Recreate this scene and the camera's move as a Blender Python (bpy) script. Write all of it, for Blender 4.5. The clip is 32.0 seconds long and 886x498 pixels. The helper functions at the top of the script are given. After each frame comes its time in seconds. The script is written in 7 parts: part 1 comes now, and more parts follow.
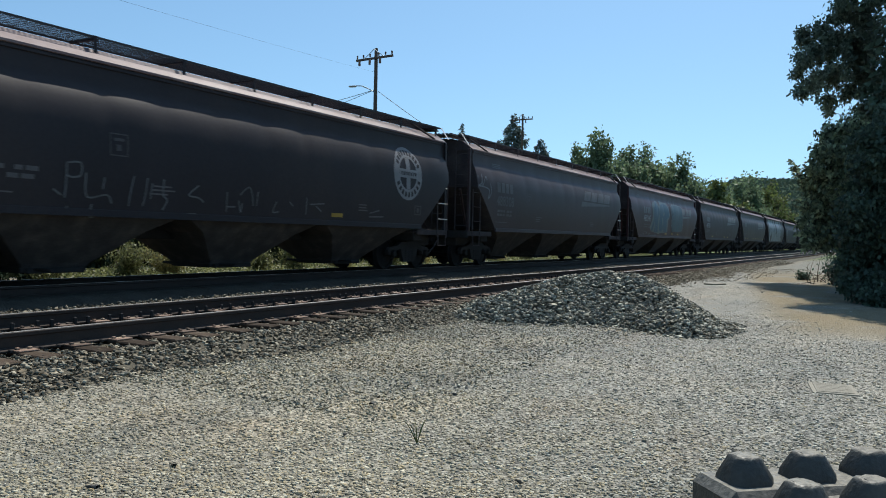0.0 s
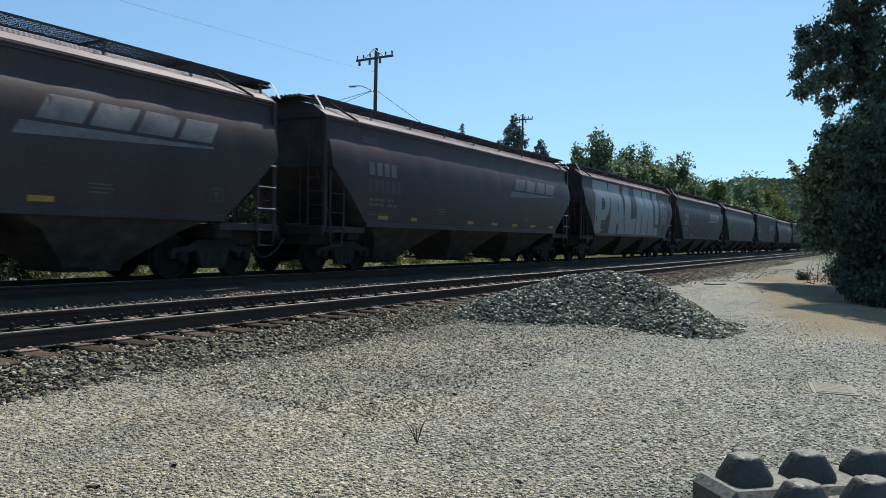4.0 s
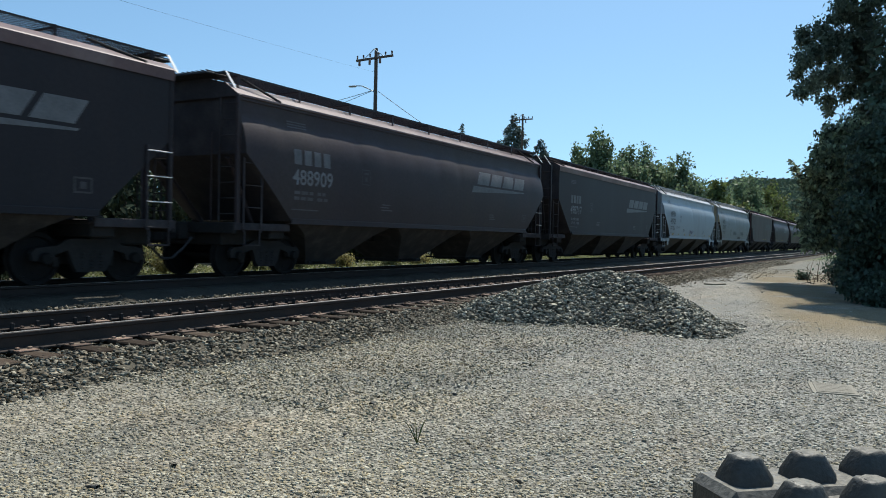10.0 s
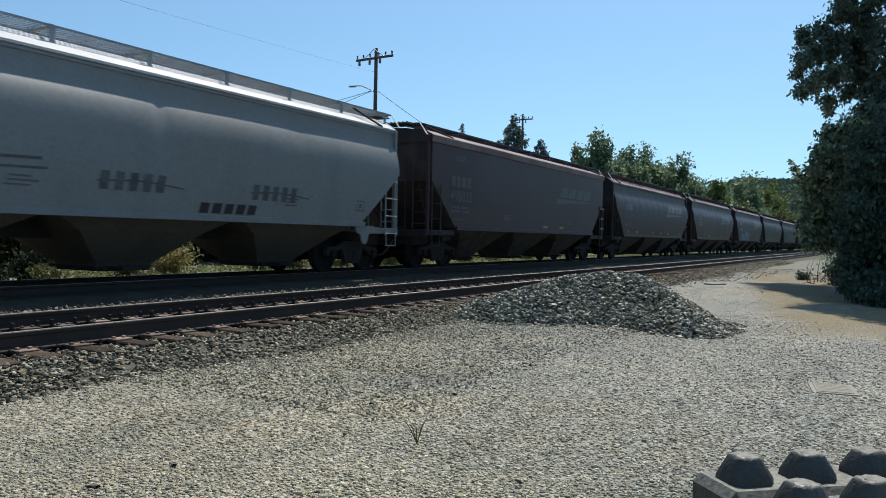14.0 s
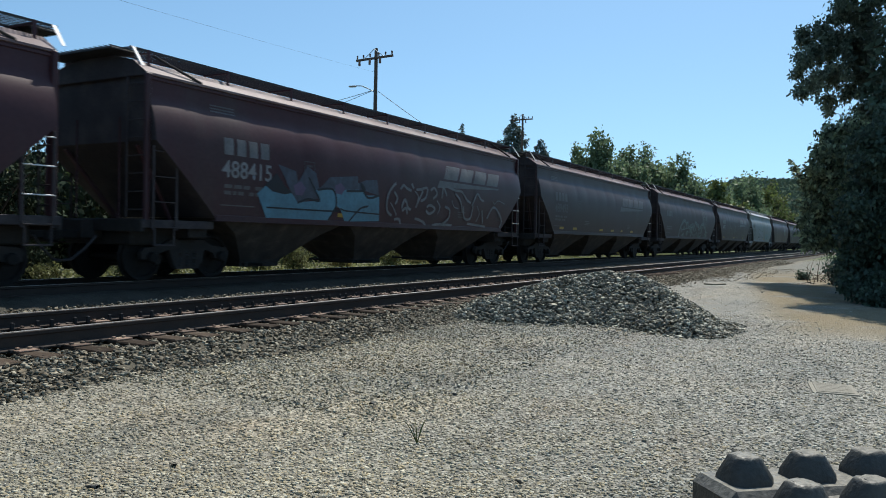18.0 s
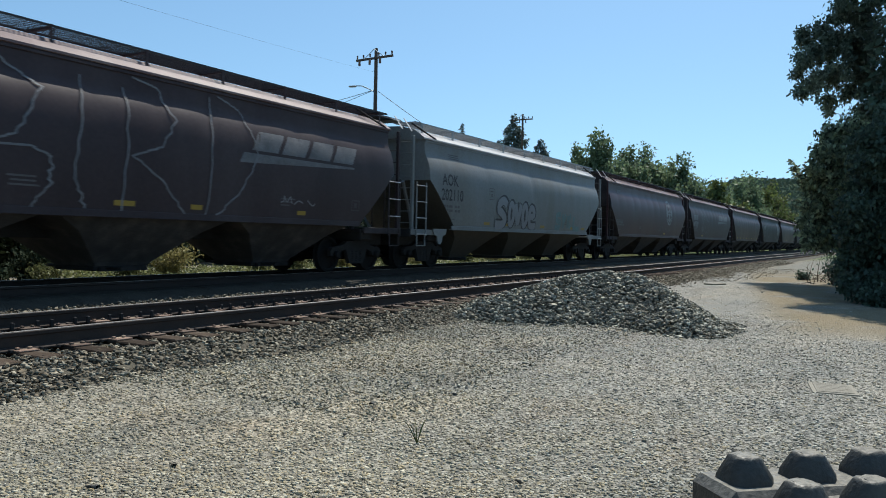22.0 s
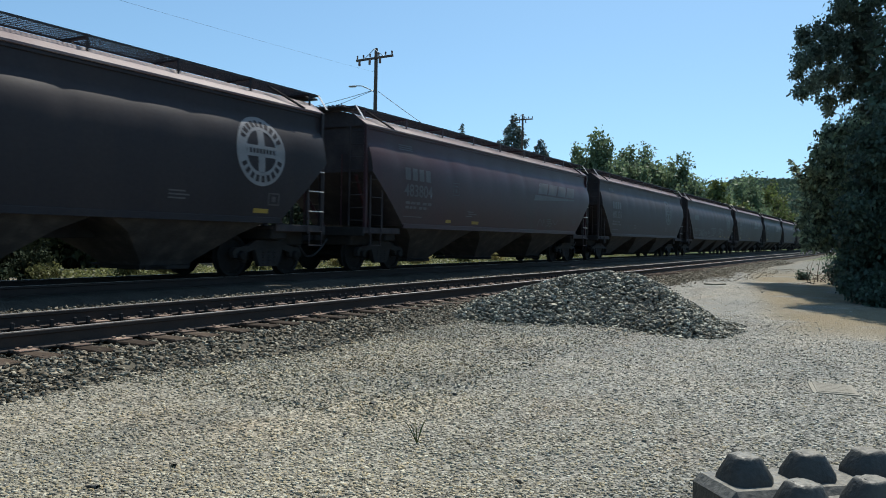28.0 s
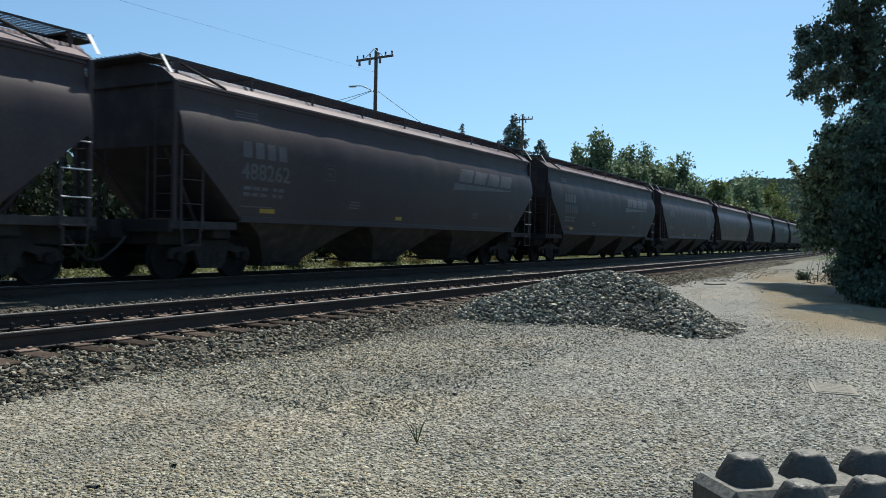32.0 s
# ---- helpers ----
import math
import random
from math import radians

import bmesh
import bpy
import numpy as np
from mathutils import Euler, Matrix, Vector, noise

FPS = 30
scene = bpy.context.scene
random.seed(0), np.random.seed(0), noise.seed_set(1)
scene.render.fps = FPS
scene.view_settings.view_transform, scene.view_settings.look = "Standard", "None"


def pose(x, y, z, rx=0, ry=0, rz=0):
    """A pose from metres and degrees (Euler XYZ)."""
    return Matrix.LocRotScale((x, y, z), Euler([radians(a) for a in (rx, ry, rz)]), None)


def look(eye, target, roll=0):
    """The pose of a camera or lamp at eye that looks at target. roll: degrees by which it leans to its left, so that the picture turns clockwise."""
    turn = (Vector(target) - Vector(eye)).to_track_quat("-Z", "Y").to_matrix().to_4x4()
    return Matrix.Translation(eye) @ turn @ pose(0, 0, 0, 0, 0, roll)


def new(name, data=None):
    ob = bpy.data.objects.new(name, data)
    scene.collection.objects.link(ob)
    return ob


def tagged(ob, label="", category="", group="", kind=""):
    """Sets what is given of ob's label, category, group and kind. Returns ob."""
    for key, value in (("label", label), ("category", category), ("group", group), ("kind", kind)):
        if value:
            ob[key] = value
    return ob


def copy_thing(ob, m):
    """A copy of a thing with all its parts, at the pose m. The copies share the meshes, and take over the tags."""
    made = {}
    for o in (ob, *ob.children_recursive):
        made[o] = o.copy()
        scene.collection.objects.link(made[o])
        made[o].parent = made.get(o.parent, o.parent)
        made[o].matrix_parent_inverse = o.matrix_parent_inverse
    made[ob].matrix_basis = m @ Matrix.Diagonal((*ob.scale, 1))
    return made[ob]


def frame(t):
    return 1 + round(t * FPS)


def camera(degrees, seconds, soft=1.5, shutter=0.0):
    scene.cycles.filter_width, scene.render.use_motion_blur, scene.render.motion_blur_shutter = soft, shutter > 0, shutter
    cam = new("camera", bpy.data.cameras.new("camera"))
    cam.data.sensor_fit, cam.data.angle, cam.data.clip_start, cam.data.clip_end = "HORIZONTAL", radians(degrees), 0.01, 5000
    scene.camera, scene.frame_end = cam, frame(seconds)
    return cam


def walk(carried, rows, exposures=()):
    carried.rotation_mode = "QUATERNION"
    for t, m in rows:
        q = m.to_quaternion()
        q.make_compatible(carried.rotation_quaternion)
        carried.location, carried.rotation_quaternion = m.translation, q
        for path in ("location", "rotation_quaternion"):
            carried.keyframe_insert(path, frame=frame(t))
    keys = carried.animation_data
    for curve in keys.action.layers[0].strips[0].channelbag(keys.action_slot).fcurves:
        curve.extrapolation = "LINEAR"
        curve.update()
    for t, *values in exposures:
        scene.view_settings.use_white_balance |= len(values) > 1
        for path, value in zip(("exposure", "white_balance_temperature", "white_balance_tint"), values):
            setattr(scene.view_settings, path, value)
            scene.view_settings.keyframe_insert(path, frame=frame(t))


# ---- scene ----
# ------------------------------------------------------------ camera
cam = camera(58.7, 32.0, soft=0.95, shutter=0.12)
EYE = Vector((0.0, 0.0, 1.28))
AHEAD = Vector((math.cos(radians(29.3)) * math.cos(radians(0.847)), math.sin(radians(29.3)) * math.cos(radians(0.847)), -math.sin(radians(0.847))))
VIEW = look(EYE, EYE + AHEAD * 10, 1.15)
walk(cam, [(0.0, VIEW), (32.0, VIEW)], exposures=[(0.0, 0.0), (32.0, 0.0)])

# ------------------------------------------------------------ world, sun
SUN_EL, SUN_AZ = radians(56), radians(6.5)      # azimuth from the rails' direction, to the far side
sun_way = Vector((math.cos(SUN_EL) * math.cos(SUN_AZ), math.cos(SUN_EL) * math.sin(SUN_AZ), math.sin(SUN_EL)))
world = bpy.data.worlds.new("sky")
scene.world = world
world.use_nodes = True
wn = world.node_tree.nodes
wn.clear()
sky = wn.new("ShaderNodeTexSky")
sky.sky_type, sky.sun_disc = "NISHITA", False
sky.sun_elevation, sky.sun_rotation = SUN_EL, math.pi / 2 - SUN_AZ
sky.air_density, sky.dust_density, sky.ozone_density, sky.altitude = 1.0, 0.45, 2.2, 30
aim, lifted = wn.new("ShaderNodeTexCoord"), wn.new("ShaderNodeMapping")     # the horizon's band is a little less bright
lifted.inputs["Location"].default_value, lifted.inputs["Scale"].default_value = (0, 0, 0.10), (1, 1, 0.86)
world.node_tree.links.new(aim.outputs["Generated"], lifted.inputs["Vector"])
world.node_tree.links.new(lifted.outputs["Vector"], sky.inputs["Vector"])
bg = wn.new("ShaderNodeBackground")
bg.inputs["Strength"].default_value = 0.141
wo = wn.new("ShaderNodeOutputWorld")
tint = wn.new("ShaderNodeMix")
tint.data_type, tint.blend_type = "RGBA", "MULTIPLY"
tint.inputs["Factor"].default_value, tint.inputs["B"].default_value = 1.0, (0.81, 1.0, 1.00, 1)
world.node_tree.links.new(sky.outputs[0], tint.inputs["A"])
world.node_tree.links.new(tint.outputs["Result"], bg.inputs[0])
world.node_tree.links.new(bg.outputs[0], wo.inputs[0])
sun_data = bpy.data.lights.new("sun", "SUN")
sun_data.energy, sun_data.angle, sun_data.color = 4.7, radians(0.53), (1.0, 0.95, 0.87)
sun = new("sun", sun_data)
sun.matrix_world = look(sun_way * 60, (0, 0, 0))


# ------------------------------------------------------------ materials
def mat(name, base, rough=0.8, metal=0.0, vary=0.25, scale=3.0, fine=60.0, bump=0.25, depth=0.01, spec=0.5, second=None, island=0.0, streak=0.0, obj=0.0, fleck=None):
    """Base colour varied at two scales, with fine relief; second: a colour of stains; island: variation per loose piece; obj: per object."""
    m = bpy.data.materials.new(name)
    m.use_nodes = True
    nt = m.node_tree
    n, l = nt.nodes, nt.links
    p = n["Principled BSDF"]
    p.inputs["Roughness"].default_value, p.inputs["Metallic"].default_value = rough, metal
    p.inputs["Specular IOR Level"].default_value = spec
    co = n.new("ShaderNodeTexCoord")
    geo = n.new("ShaderNodeNewGeometry")
    src = co.outputs["Object"]
    big = n.new("ShaderNodeTexNoise")
    big.inputs["Scale"].default_value, big.inputs["Detail"].default_value = scale, 5
    if streak:
        mp = n.new("ShaderNodeMapping")
        mp.inputs["Scale"].default_value = (1, 1, streak)
        l.new(src, mp.inputs[0])
        l.new(mp.outputs[0], big.inputs["Vector"])
    else:
        l.new(src, big.inputs["Vector"])
    small = n.new("ShaderNodeTexNoise")
    small.inputs["Scale"].default_value, small.inputs["Detail"].default_value = fine, 3
    l.new(src, small.inputs["Vector"])

    def mult(col, fac, amount):
        r = n.new("ShaderNodeMapRange")
        r.inputs["To Min"].default_value, r.inputs["To Max"].default_value = 1 - amount, 1 + amount
        l.new(fac, r.inputs["Value"])
        v = n.new("ShaderNodeVectorMath")
        v.operation = "SCALE"
        l.new(col, v.inputs[0])
        l.new(r.outputs[0], v.inputs["Scale"])
        return v.outputs[0]
    rgb = n.new("ShaderNodeRGB")
    rgb.outputs[0].default_value = (*base, 1)
    col = rgb.outputs[0]
    if second:
        mx = n.new("ShaderNodeMix")
        mx.data_type = "RGBA"
        st = n.new("ShaderNodeMapRange")
        st.inputs["From Min"].default_value, st.inputs["From Max"].default_value = 0.5, 0.68
        l.new(big.outputs["Fac"], st.inputs["Value"])
        l.new(st.outputs[0], mx.inputs["Factor"])
        l.new(col, mx.inputs["A"])
        mx.inputs["B"].default_value = (*second, 1)
        col = mx.outputs["Result"]
    if fleck:
        rr = n.new("ShaderNodeValToRGB")
        rr.color_ramp.interpolation = "CONSTANT"
        for k, c in enumerate(fleck):
            e = rr.color_ramp.elements[0] if k == 0 else rr.color_ramp.elements.new(k / len(fleck))
            e.color = (*c, 1)
        if len(rr.color_ramp.elements) > len(fleck):
            rr.color_ramp.elements.remove(rr.color_ramp.elements[-1])
        l.new(geo.outputs["Random Per Island"], rr.inputs[0])
        col = rr.outputs[0]
    col = mult(col, big.outputs["Fac"], vary * 1.6)
    col = mult(col, small.outputs["Fac"], vary)
    if island:
        col = mult(col, geo.outputs["Random Per Island"], island)
    if obj:
        oi = n.new("ShaderNodeObjectInfo")
        col = mult(col, oi.outputs["Random"], obj)
    l.new(col, p.inputs["Base Color"])
    rr2 = n.new("ShaderNodeMapRange")
    rr2.inputs["To Min"].default_value, rr2.inputs["To Max"].default_value = max(0.05, rough - 0.12), min(1, rough + 0.12)
    l.new(big.outputs["Fac"], rr2.inputs["Value"])
    l.new(rr2.outputs[0], p.inputs["Roughness"])
    if bump:
        b = n.new("ShaderNodeBump")
        b.inputs["Strength"].default_value, b.inputs["Distance"].default_value = bump, depth
        l.new(small.outputs["Fac"], b.inputs["Height"])
        l.new(b.outputs[0], p.inputs["Normal"])
    return m


def leaf_mat(name, base, vary=0.5, trans=0.35, rough=0.55, spec=0.35):
    """Leaves: some light passes through them."""
    m = mat(name, base, rough=rough, vary=0.25, scale=0.7, fine=8, bump=0, island=vary, spec=spec)
    nt = m.node_tree
    p, out = nt.nodes["Principled BSDF"], nt.nodes["Material Output"]
    tr = nt.nodes.new("ShaderNodeBsdfTranslucent")
    nt.links.new(p.inputs["Base Color"].links[0].from_socket, tr.inputs["Color"])
    mx = nt.nodes.new("ShaderNodeMixShader")
    mx.inputs[0].default_value = trans
    nt.links.new(p.outputs[0], mx.inputs[1])
    nt.links.new(tr.outputs[0], mx.inputs[2])
    nt.links.new(mx.outputs[0], out.inputs[0])
    return m


def ground_mat():
    """Crushed grey gravel with sandy and dusty patches; dry grass further off behind the rails."""
    m = mat("gravel_ground", (0.255, 0.238, 0.187), rough=0.95, vary=0.2, scale=0.45, fine=38, bump=0.9, depth=0.02, spec=0.2, second=(0.30, 0.265, 0.195))
    nt = m.node_tree
    n, l = nt.nodes, nt.links
    p = n["Principled BSDF"]
    base = p.inputs["Base Color"].links[0].from_socket
    co = n.new("ShaderNodeTexCoord")
    vo = n.new("ShaderNodeTexVoronoi")
    vo.inputs["Scale"].default_value = 42
    l.new(co.outputs["Object"], vo.inputs["Vector"])
    r = n.new("ShaderNodeMapRange")
    r.inputs["To Min"].default_value, r.inputs["To Max"].default_value = 0.32, 1.7
    sep = n.new("ShaderNodeSeparateColor")
    l.new(vo.outputs["Color"], sep.inputs[0])
    l.new(sep.outputs[0], r.inputs["Value"])
    v = n.new("ShaderNodeVectorMath")
    v.operation = "SCALE"
    l.new(base, v.inputs[0])
    l.new(r.outputs[0], v.inputs["Scale"])
    # sandy tan patch by the trees, and green far off, by place on the ground
    xyz = n.new("ShaderNodeSeparateXYZ")
    l.new(co.outputs["Object"], xyz.inputs[0])

    def ramp(sock, a, b):
        q = n.new("ShaderNodeMapRange")
        q.interpolation_type = "SMOOTHSTEP"
        q.inputs["From Min"].default_value, q.inputs["From Max"].default_value = a, b
        l.new(sock, q.inputs["Value"])
        return q.outputs[0]

    def mul(a, b):
        q = n.new("ShaderNodeMath")
        q.operation = "MULTIPLY"
        l.new(a, q.inputs[0])
        l.new(b, q.inputs[1])
        return q.outputs[0]

    def blend(col, fac, other):
        q = n.new("ShaderNodeMix")
        q.data_type = "RGBA"
        l.new(fac, q.inputs["Factor"])
        l.new(col, q.inputs["A"])
        q.inputs["B"].default_value = (*other, 1)
        return q.outputs["Result"]
    no = n.new("ShaderNodeTexNoise")
    no.inputs["Scale"].default_value, no.inputs["Detail"].default_value = 0.55, 6
    l.new(co.outputs["Object"], no.inputs["Vector"])
    patchy = ramp(no.outputs["Fac"], 0.30, 0.50)
    slant = n.new("ShaderNodeVectorMath")           # the sandy track runs out past the heap, along the shade's edge
    slant.operation = "DOT_PRODUCT"
    slant.inputs[1].default_value = (-0.16, 1.0, 0)
    l.new(co.outputs["Object"], slant.inputs[0])
    sand = mul(mul(ramp(xyz.outputs[0], 11.0, 14.5), ramp(slant.outputs["Value"], -0.2, -1.15)), patchy)
    path = mul(mul(ramp(xyz.outputs[0], 12.0, 18.0), ramp(xyz.outputs[1], 6.4, 4.9)), ramp(no.outputs["Fac"], 0.3, 0.8))
    col = blend(v.outputs[0], path, (0.285, 0.268, 0.212))
    col = blend(col, sand, (0.245, 0.195, 0.112))
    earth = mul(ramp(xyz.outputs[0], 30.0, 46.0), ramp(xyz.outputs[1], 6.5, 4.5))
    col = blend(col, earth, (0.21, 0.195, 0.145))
    grass = mul(ramp(xyz.outputs[1], 17.0, 19.0), ramp(no.outputs["Fac"], 0.40, 0.52))
    col = blend(col, grass, (0.16, 0.17, 0.06))
    far = ramp(xyz.outputs[0], 60, 90)
    col = blend(col, far, (0.10, 0.13, 0.045))
    l.new(col, p.inputs["Base Color"])
    b2 = n.new("ShaderNodeBump")
    b2.inputs["Strength"].default_value, b2.inputs["Distance"].default_value = 0.8, 0.012
    l.new(vo.outputs["Distance"], b2.inputs["Height"])
    old = p.inputs["Normal"].links[0].from_node
    l.new(old.outputs[0], b2.inputs["Normal"])
    l.new(b2.outputs[0], p.inputs["Normal"])
    return m


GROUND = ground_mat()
GRAVEL = mat("gravel_stone", (0.388, 0.360, 0.272), rough=0.9, vary=0.22, scale=0.6, fine=150, bump=0.2, spec=0.1,
             fleck=((0.408, 0.370, 0.264), (0.275, 0.250, 0.183), (0.48, 0.445, 0.335), (0.225, 0.208, 0.160), (0.367, 0.325, 0.221), (0.56, 0.525, 0.40), (0.408, 0.340, 0.212), (0.306, 0.285, 0.212)))
BALLAST = mat("ballast_stone", (0.306, 0.280, 0.212), rough=0.95, vary=0.2, scale=10, fine=90, bump=0.25, spec=0.1,
              fleck=((0.235, 0.21, 0.158), (0.135, 0.122, 0.094), (0.31, 0.28, 0.21), (0.105, 0.095, 0.073), (0.215, 0.178, 0.125), (0.38, 0.345, 0.26), (0.175, 0.156, 0.118)))


def cooler(m):
    """A greyer, cooler run of stone over part of the lot, blotchy, by place on the ground."""
    nt = m.node_tree
    n, l = nt.nodes, nt.links
    p = n["Principled BSDF"]
    base = p.inputs["Base Color"].links[0].from_socket
    co = n.new("ShaderNodeTexCoord")
    no = n.new("ShaderNodeTexNoise")
    no.inputs["Scale"].default_value, no.inputs["Detail"].default_value = 0.8, 4
    l.new(co.outputs["Object"], no.inputs["Vector"])
    dot = n.new("ShaderNodeVectorMath")
    dot.operation = "DOT_PRODUCT"
    dot.inputs[1].default_value = (0.10, -0.16, 0)
    l.new(co.outputs["Object"], dot.inputs[0])
    add = n.new("ShaderNodeMath")
    l.new(no.outputs["Fac"], add.inputs[0])
    l.new(dot.outputs["Value"], add.inputs[1])
    r = n.new("ShaderNodeMapRange")
    r.interpolation_type = "SMOOTHSTEP"
    r.inputs["From Min"].default_value, r.inputs["From Max"].default_value = 0.35, 1.0
    l.new(add.outputs[0], r.inputs["Value"])
    col = base

    def wash(col, fac, colour):
        q = n.new("ShaderNodeMix")
        q.data_type, q.blend_type = "RGBA", "MULTIPLY"
        l.new(fac, q.inputs["Factor"])
        l.new(col, q.inputs["A"])
        q.inputs["B"].default_value = (*colour, 1)
        return q.outputs["Result"]

    def blotch(scale, lo, hi, shift):
        """Where one spill of stone lies over another."""
        mp = n.new("ShaderNodeMapping")
        mp.inputs["Location"].default_value, mp.inputs["Scale"].default_value = (shift, shift * 0.7, 0), (0.55, 1.0, 1.0)
        l.new(co.outputs["Object"], mp.inputs[0])
        t = n.new("ShaderNodeTexNoise")
        t.inputs["Scale"].default_value, t.inputs["Detail"].default_value = scale, 4
        l.new(mp.outputs[0], t.inputs["Vector"])
        k = n.new("ShaderNodeMapRange")
        k.interpolation_type = "SMOOTHSTEP"
        k.inputs["From Min"].default_value, k.inputs["From Max"].default_value = lo, hi
        l.new(t.outputs["Fac"], k.inputs["Value"])
        return k.outputs[0]
    col = wash(col, r.outputs[0], (0.965, 1.005, 1.09))
    col = wash(col, blotch(0.9, 0.50, 0.66, 3.0), (0.87, 0.89, 0.91))
    col = wash(col, blotch(1.1, 0.54, 0.68, 11.0), (1.0, 0.96, 0.93))
    col = wash(col, blotch(2.6, 0.55, 0.70, 7.0), (0.88, 0.88, 0.88))
    l.new(col, p.inputs["Base Color"])


cooler(GROUND)
cooler(GRAVEL)
# far bank's stone darkened: the train's shade is put into its colour
SHADE_BED = mat("ballast_shade", (0.060, 0.056, 0.044), rough=0.9, vary=0.4, scale=4, fine=30, bump=1.0, depth=0.03, spec=0.2)
BALLAST_BED = mat("ballast_bed", (0.10, 0.09, 0.066), rough=0.95, vary=0.35, scale=4, fine=30, bump=1.0, depth=0.03, spec=0.2)
CRUSHED = mat("crushed_rock", (0.24, 0.235, 0.20), rough=0.95, vary=0.2, scale=8, fine=90, bump=0.25, spec=0.1,
              fleck=((0.29, 0.28, 0.222), (0.155, 0.15, 0.122), (0.43, 0.41, 0.325), (0.20, 0.193, 0.155), (0.56, 0.535, 0.425), (0.175, 0.17, 0.138), (0.255, 0.246, 0.197)))
CRUSHED_BED = mat("crushed_rock_core", (0.10, 0.098, 0.086), rough=0.95, vary=0.3, scale=6, fine=30, bump=1.0, depth=0.03, spec=0.2)
RAIL = mat("rail_steel", (0.042, 0.031, 0.025), rough=0.85, metal=0.2, vary=0.3, scale=2, fine=50, bump=0.15)
RAIL_TOP = mat("rail_polish", (0.40, 0.375, 0.34), rough=0.48, metal=0.75, vary=0.08, scale=3, fine=70, bump=0.03)
PLATE = mat("tie_plate_rust", (0.19, 0.125, 0.09), rough=0.85, metal=0.1, vary=0.35, scale=9, fine=60, bump=0.4, obj=0.5, second=(0.26, 0.22, 0.15))
TIE = mat("tie_wood", (0.066, 0.048, 0.034), spec=0.1, rough=0.9, vary=0.35, scale=4, fine=40, bump=0.7, depth=0.012, second=(0.105, 0.086, 0.068), obj=0.4)
def dusty(m, top_tone, lo, hi):
    """Level faces paler, patchily: settled grit, and sunlight on tops put into colour."""
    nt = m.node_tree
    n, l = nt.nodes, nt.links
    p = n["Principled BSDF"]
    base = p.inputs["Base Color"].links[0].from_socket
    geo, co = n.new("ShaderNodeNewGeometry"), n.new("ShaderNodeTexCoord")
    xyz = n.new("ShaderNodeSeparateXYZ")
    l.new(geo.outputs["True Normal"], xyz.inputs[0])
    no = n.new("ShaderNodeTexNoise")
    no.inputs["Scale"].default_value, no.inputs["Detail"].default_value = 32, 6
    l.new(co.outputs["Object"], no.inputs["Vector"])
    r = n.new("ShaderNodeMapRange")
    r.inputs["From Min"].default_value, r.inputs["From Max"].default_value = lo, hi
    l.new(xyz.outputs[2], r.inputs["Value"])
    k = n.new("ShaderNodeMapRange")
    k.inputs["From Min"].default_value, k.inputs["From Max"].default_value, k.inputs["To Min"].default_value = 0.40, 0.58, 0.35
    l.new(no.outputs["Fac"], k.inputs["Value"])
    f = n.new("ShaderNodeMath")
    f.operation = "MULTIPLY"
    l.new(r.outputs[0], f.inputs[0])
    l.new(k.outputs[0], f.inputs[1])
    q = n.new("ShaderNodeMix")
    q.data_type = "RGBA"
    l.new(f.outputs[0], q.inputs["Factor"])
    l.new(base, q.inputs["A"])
    q.inputs["B"].default_value = (*top_tone, 1)
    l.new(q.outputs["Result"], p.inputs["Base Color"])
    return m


# dark base for shaded faces, pale tops for sunlit ones, with some grit
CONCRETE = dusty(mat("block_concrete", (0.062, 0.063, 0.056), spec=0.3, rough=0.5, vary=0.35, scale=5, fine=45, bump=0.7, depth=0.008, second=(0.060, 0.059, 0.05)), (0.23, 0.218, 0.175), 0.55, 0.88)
LID_FACE = mat("lid_plastic_gritty", (0.25, 0.232, 0.18), rough=0.9, vary=0.35, scale=14, fine=70, bump=0.6, second=(0.19, 0.178, 0.14))
STRAP = mat("bright_strap", (0.66, 0.66, 0.64), rough=0.5, vary=0.12, scale=6, fine=30, bump=0.05)
LID = mat("lid_plastic", (0.26, 0.24, 0.185), rough=0.8, vary=0.15, scale=6, fine=50, bump=0.25)
POLE = mat("pole_wood", (0.10, 0.075, 0.06), rough=0.9, vary=0.3, scale=3, fine=30, bump=0.5, streak=0.1)
GALV = mat("galvanised_steel", (0.35, 0.36, 0.37), rough=0.5, metal=0.7, vary=0.15, scale=8, fine=60, bump=0.1)
CABLE = mat("cable", (0.03, 0.03, 0.032), rough=0.6, vary=0.1, bump=0)
CERAMIC = mat("insulator", (0.16, 0.09, 0.06), rough=0.3, vary=0.1, bump=0)
BARK = mat("bark", (0.085, 0.062, 0.045), rough=0.95, vary=0.35, scale=5, fine=30, bump=1.0, depth=0.03, streak=0.2)
LEAF_DARK = leaf_mat("leaf_dark", (0.068, 0.108, 0.074), 0.5, 0.35)
LEAF_SHADE = leaf_mat("leaf_shade", (0.21, 0.27, 0.205), 0.5, 0.5)
LEAF_MID = leaf_mat("leaf_mid", (0.26, 0.31, 0.19), 0.5, 0.4)
LEAF_BUSH = leaf_mat("leaf_bush", (0.23, 0.28, 0.17), 0.85, 0.35)
LEAF_LIGHT = leaf_mat("leaf_light", (0.11, 0.14, 0.045), 0.5, 0.4)
LEAF_VERGE = leaf_mat("leaf_verge", (0.175, 0.19, 0.08), 0.5, 0.4)
LEAF_FAR = leaf_mat("leaf_far", (0.155, 0.215, 0.12), 0.4, 0.5)
LEAF_HILL = leaf_mat("leaf_hill", (0.085, 0.125, 0.09), 0.25, 0.2, 0.9, 0.05)
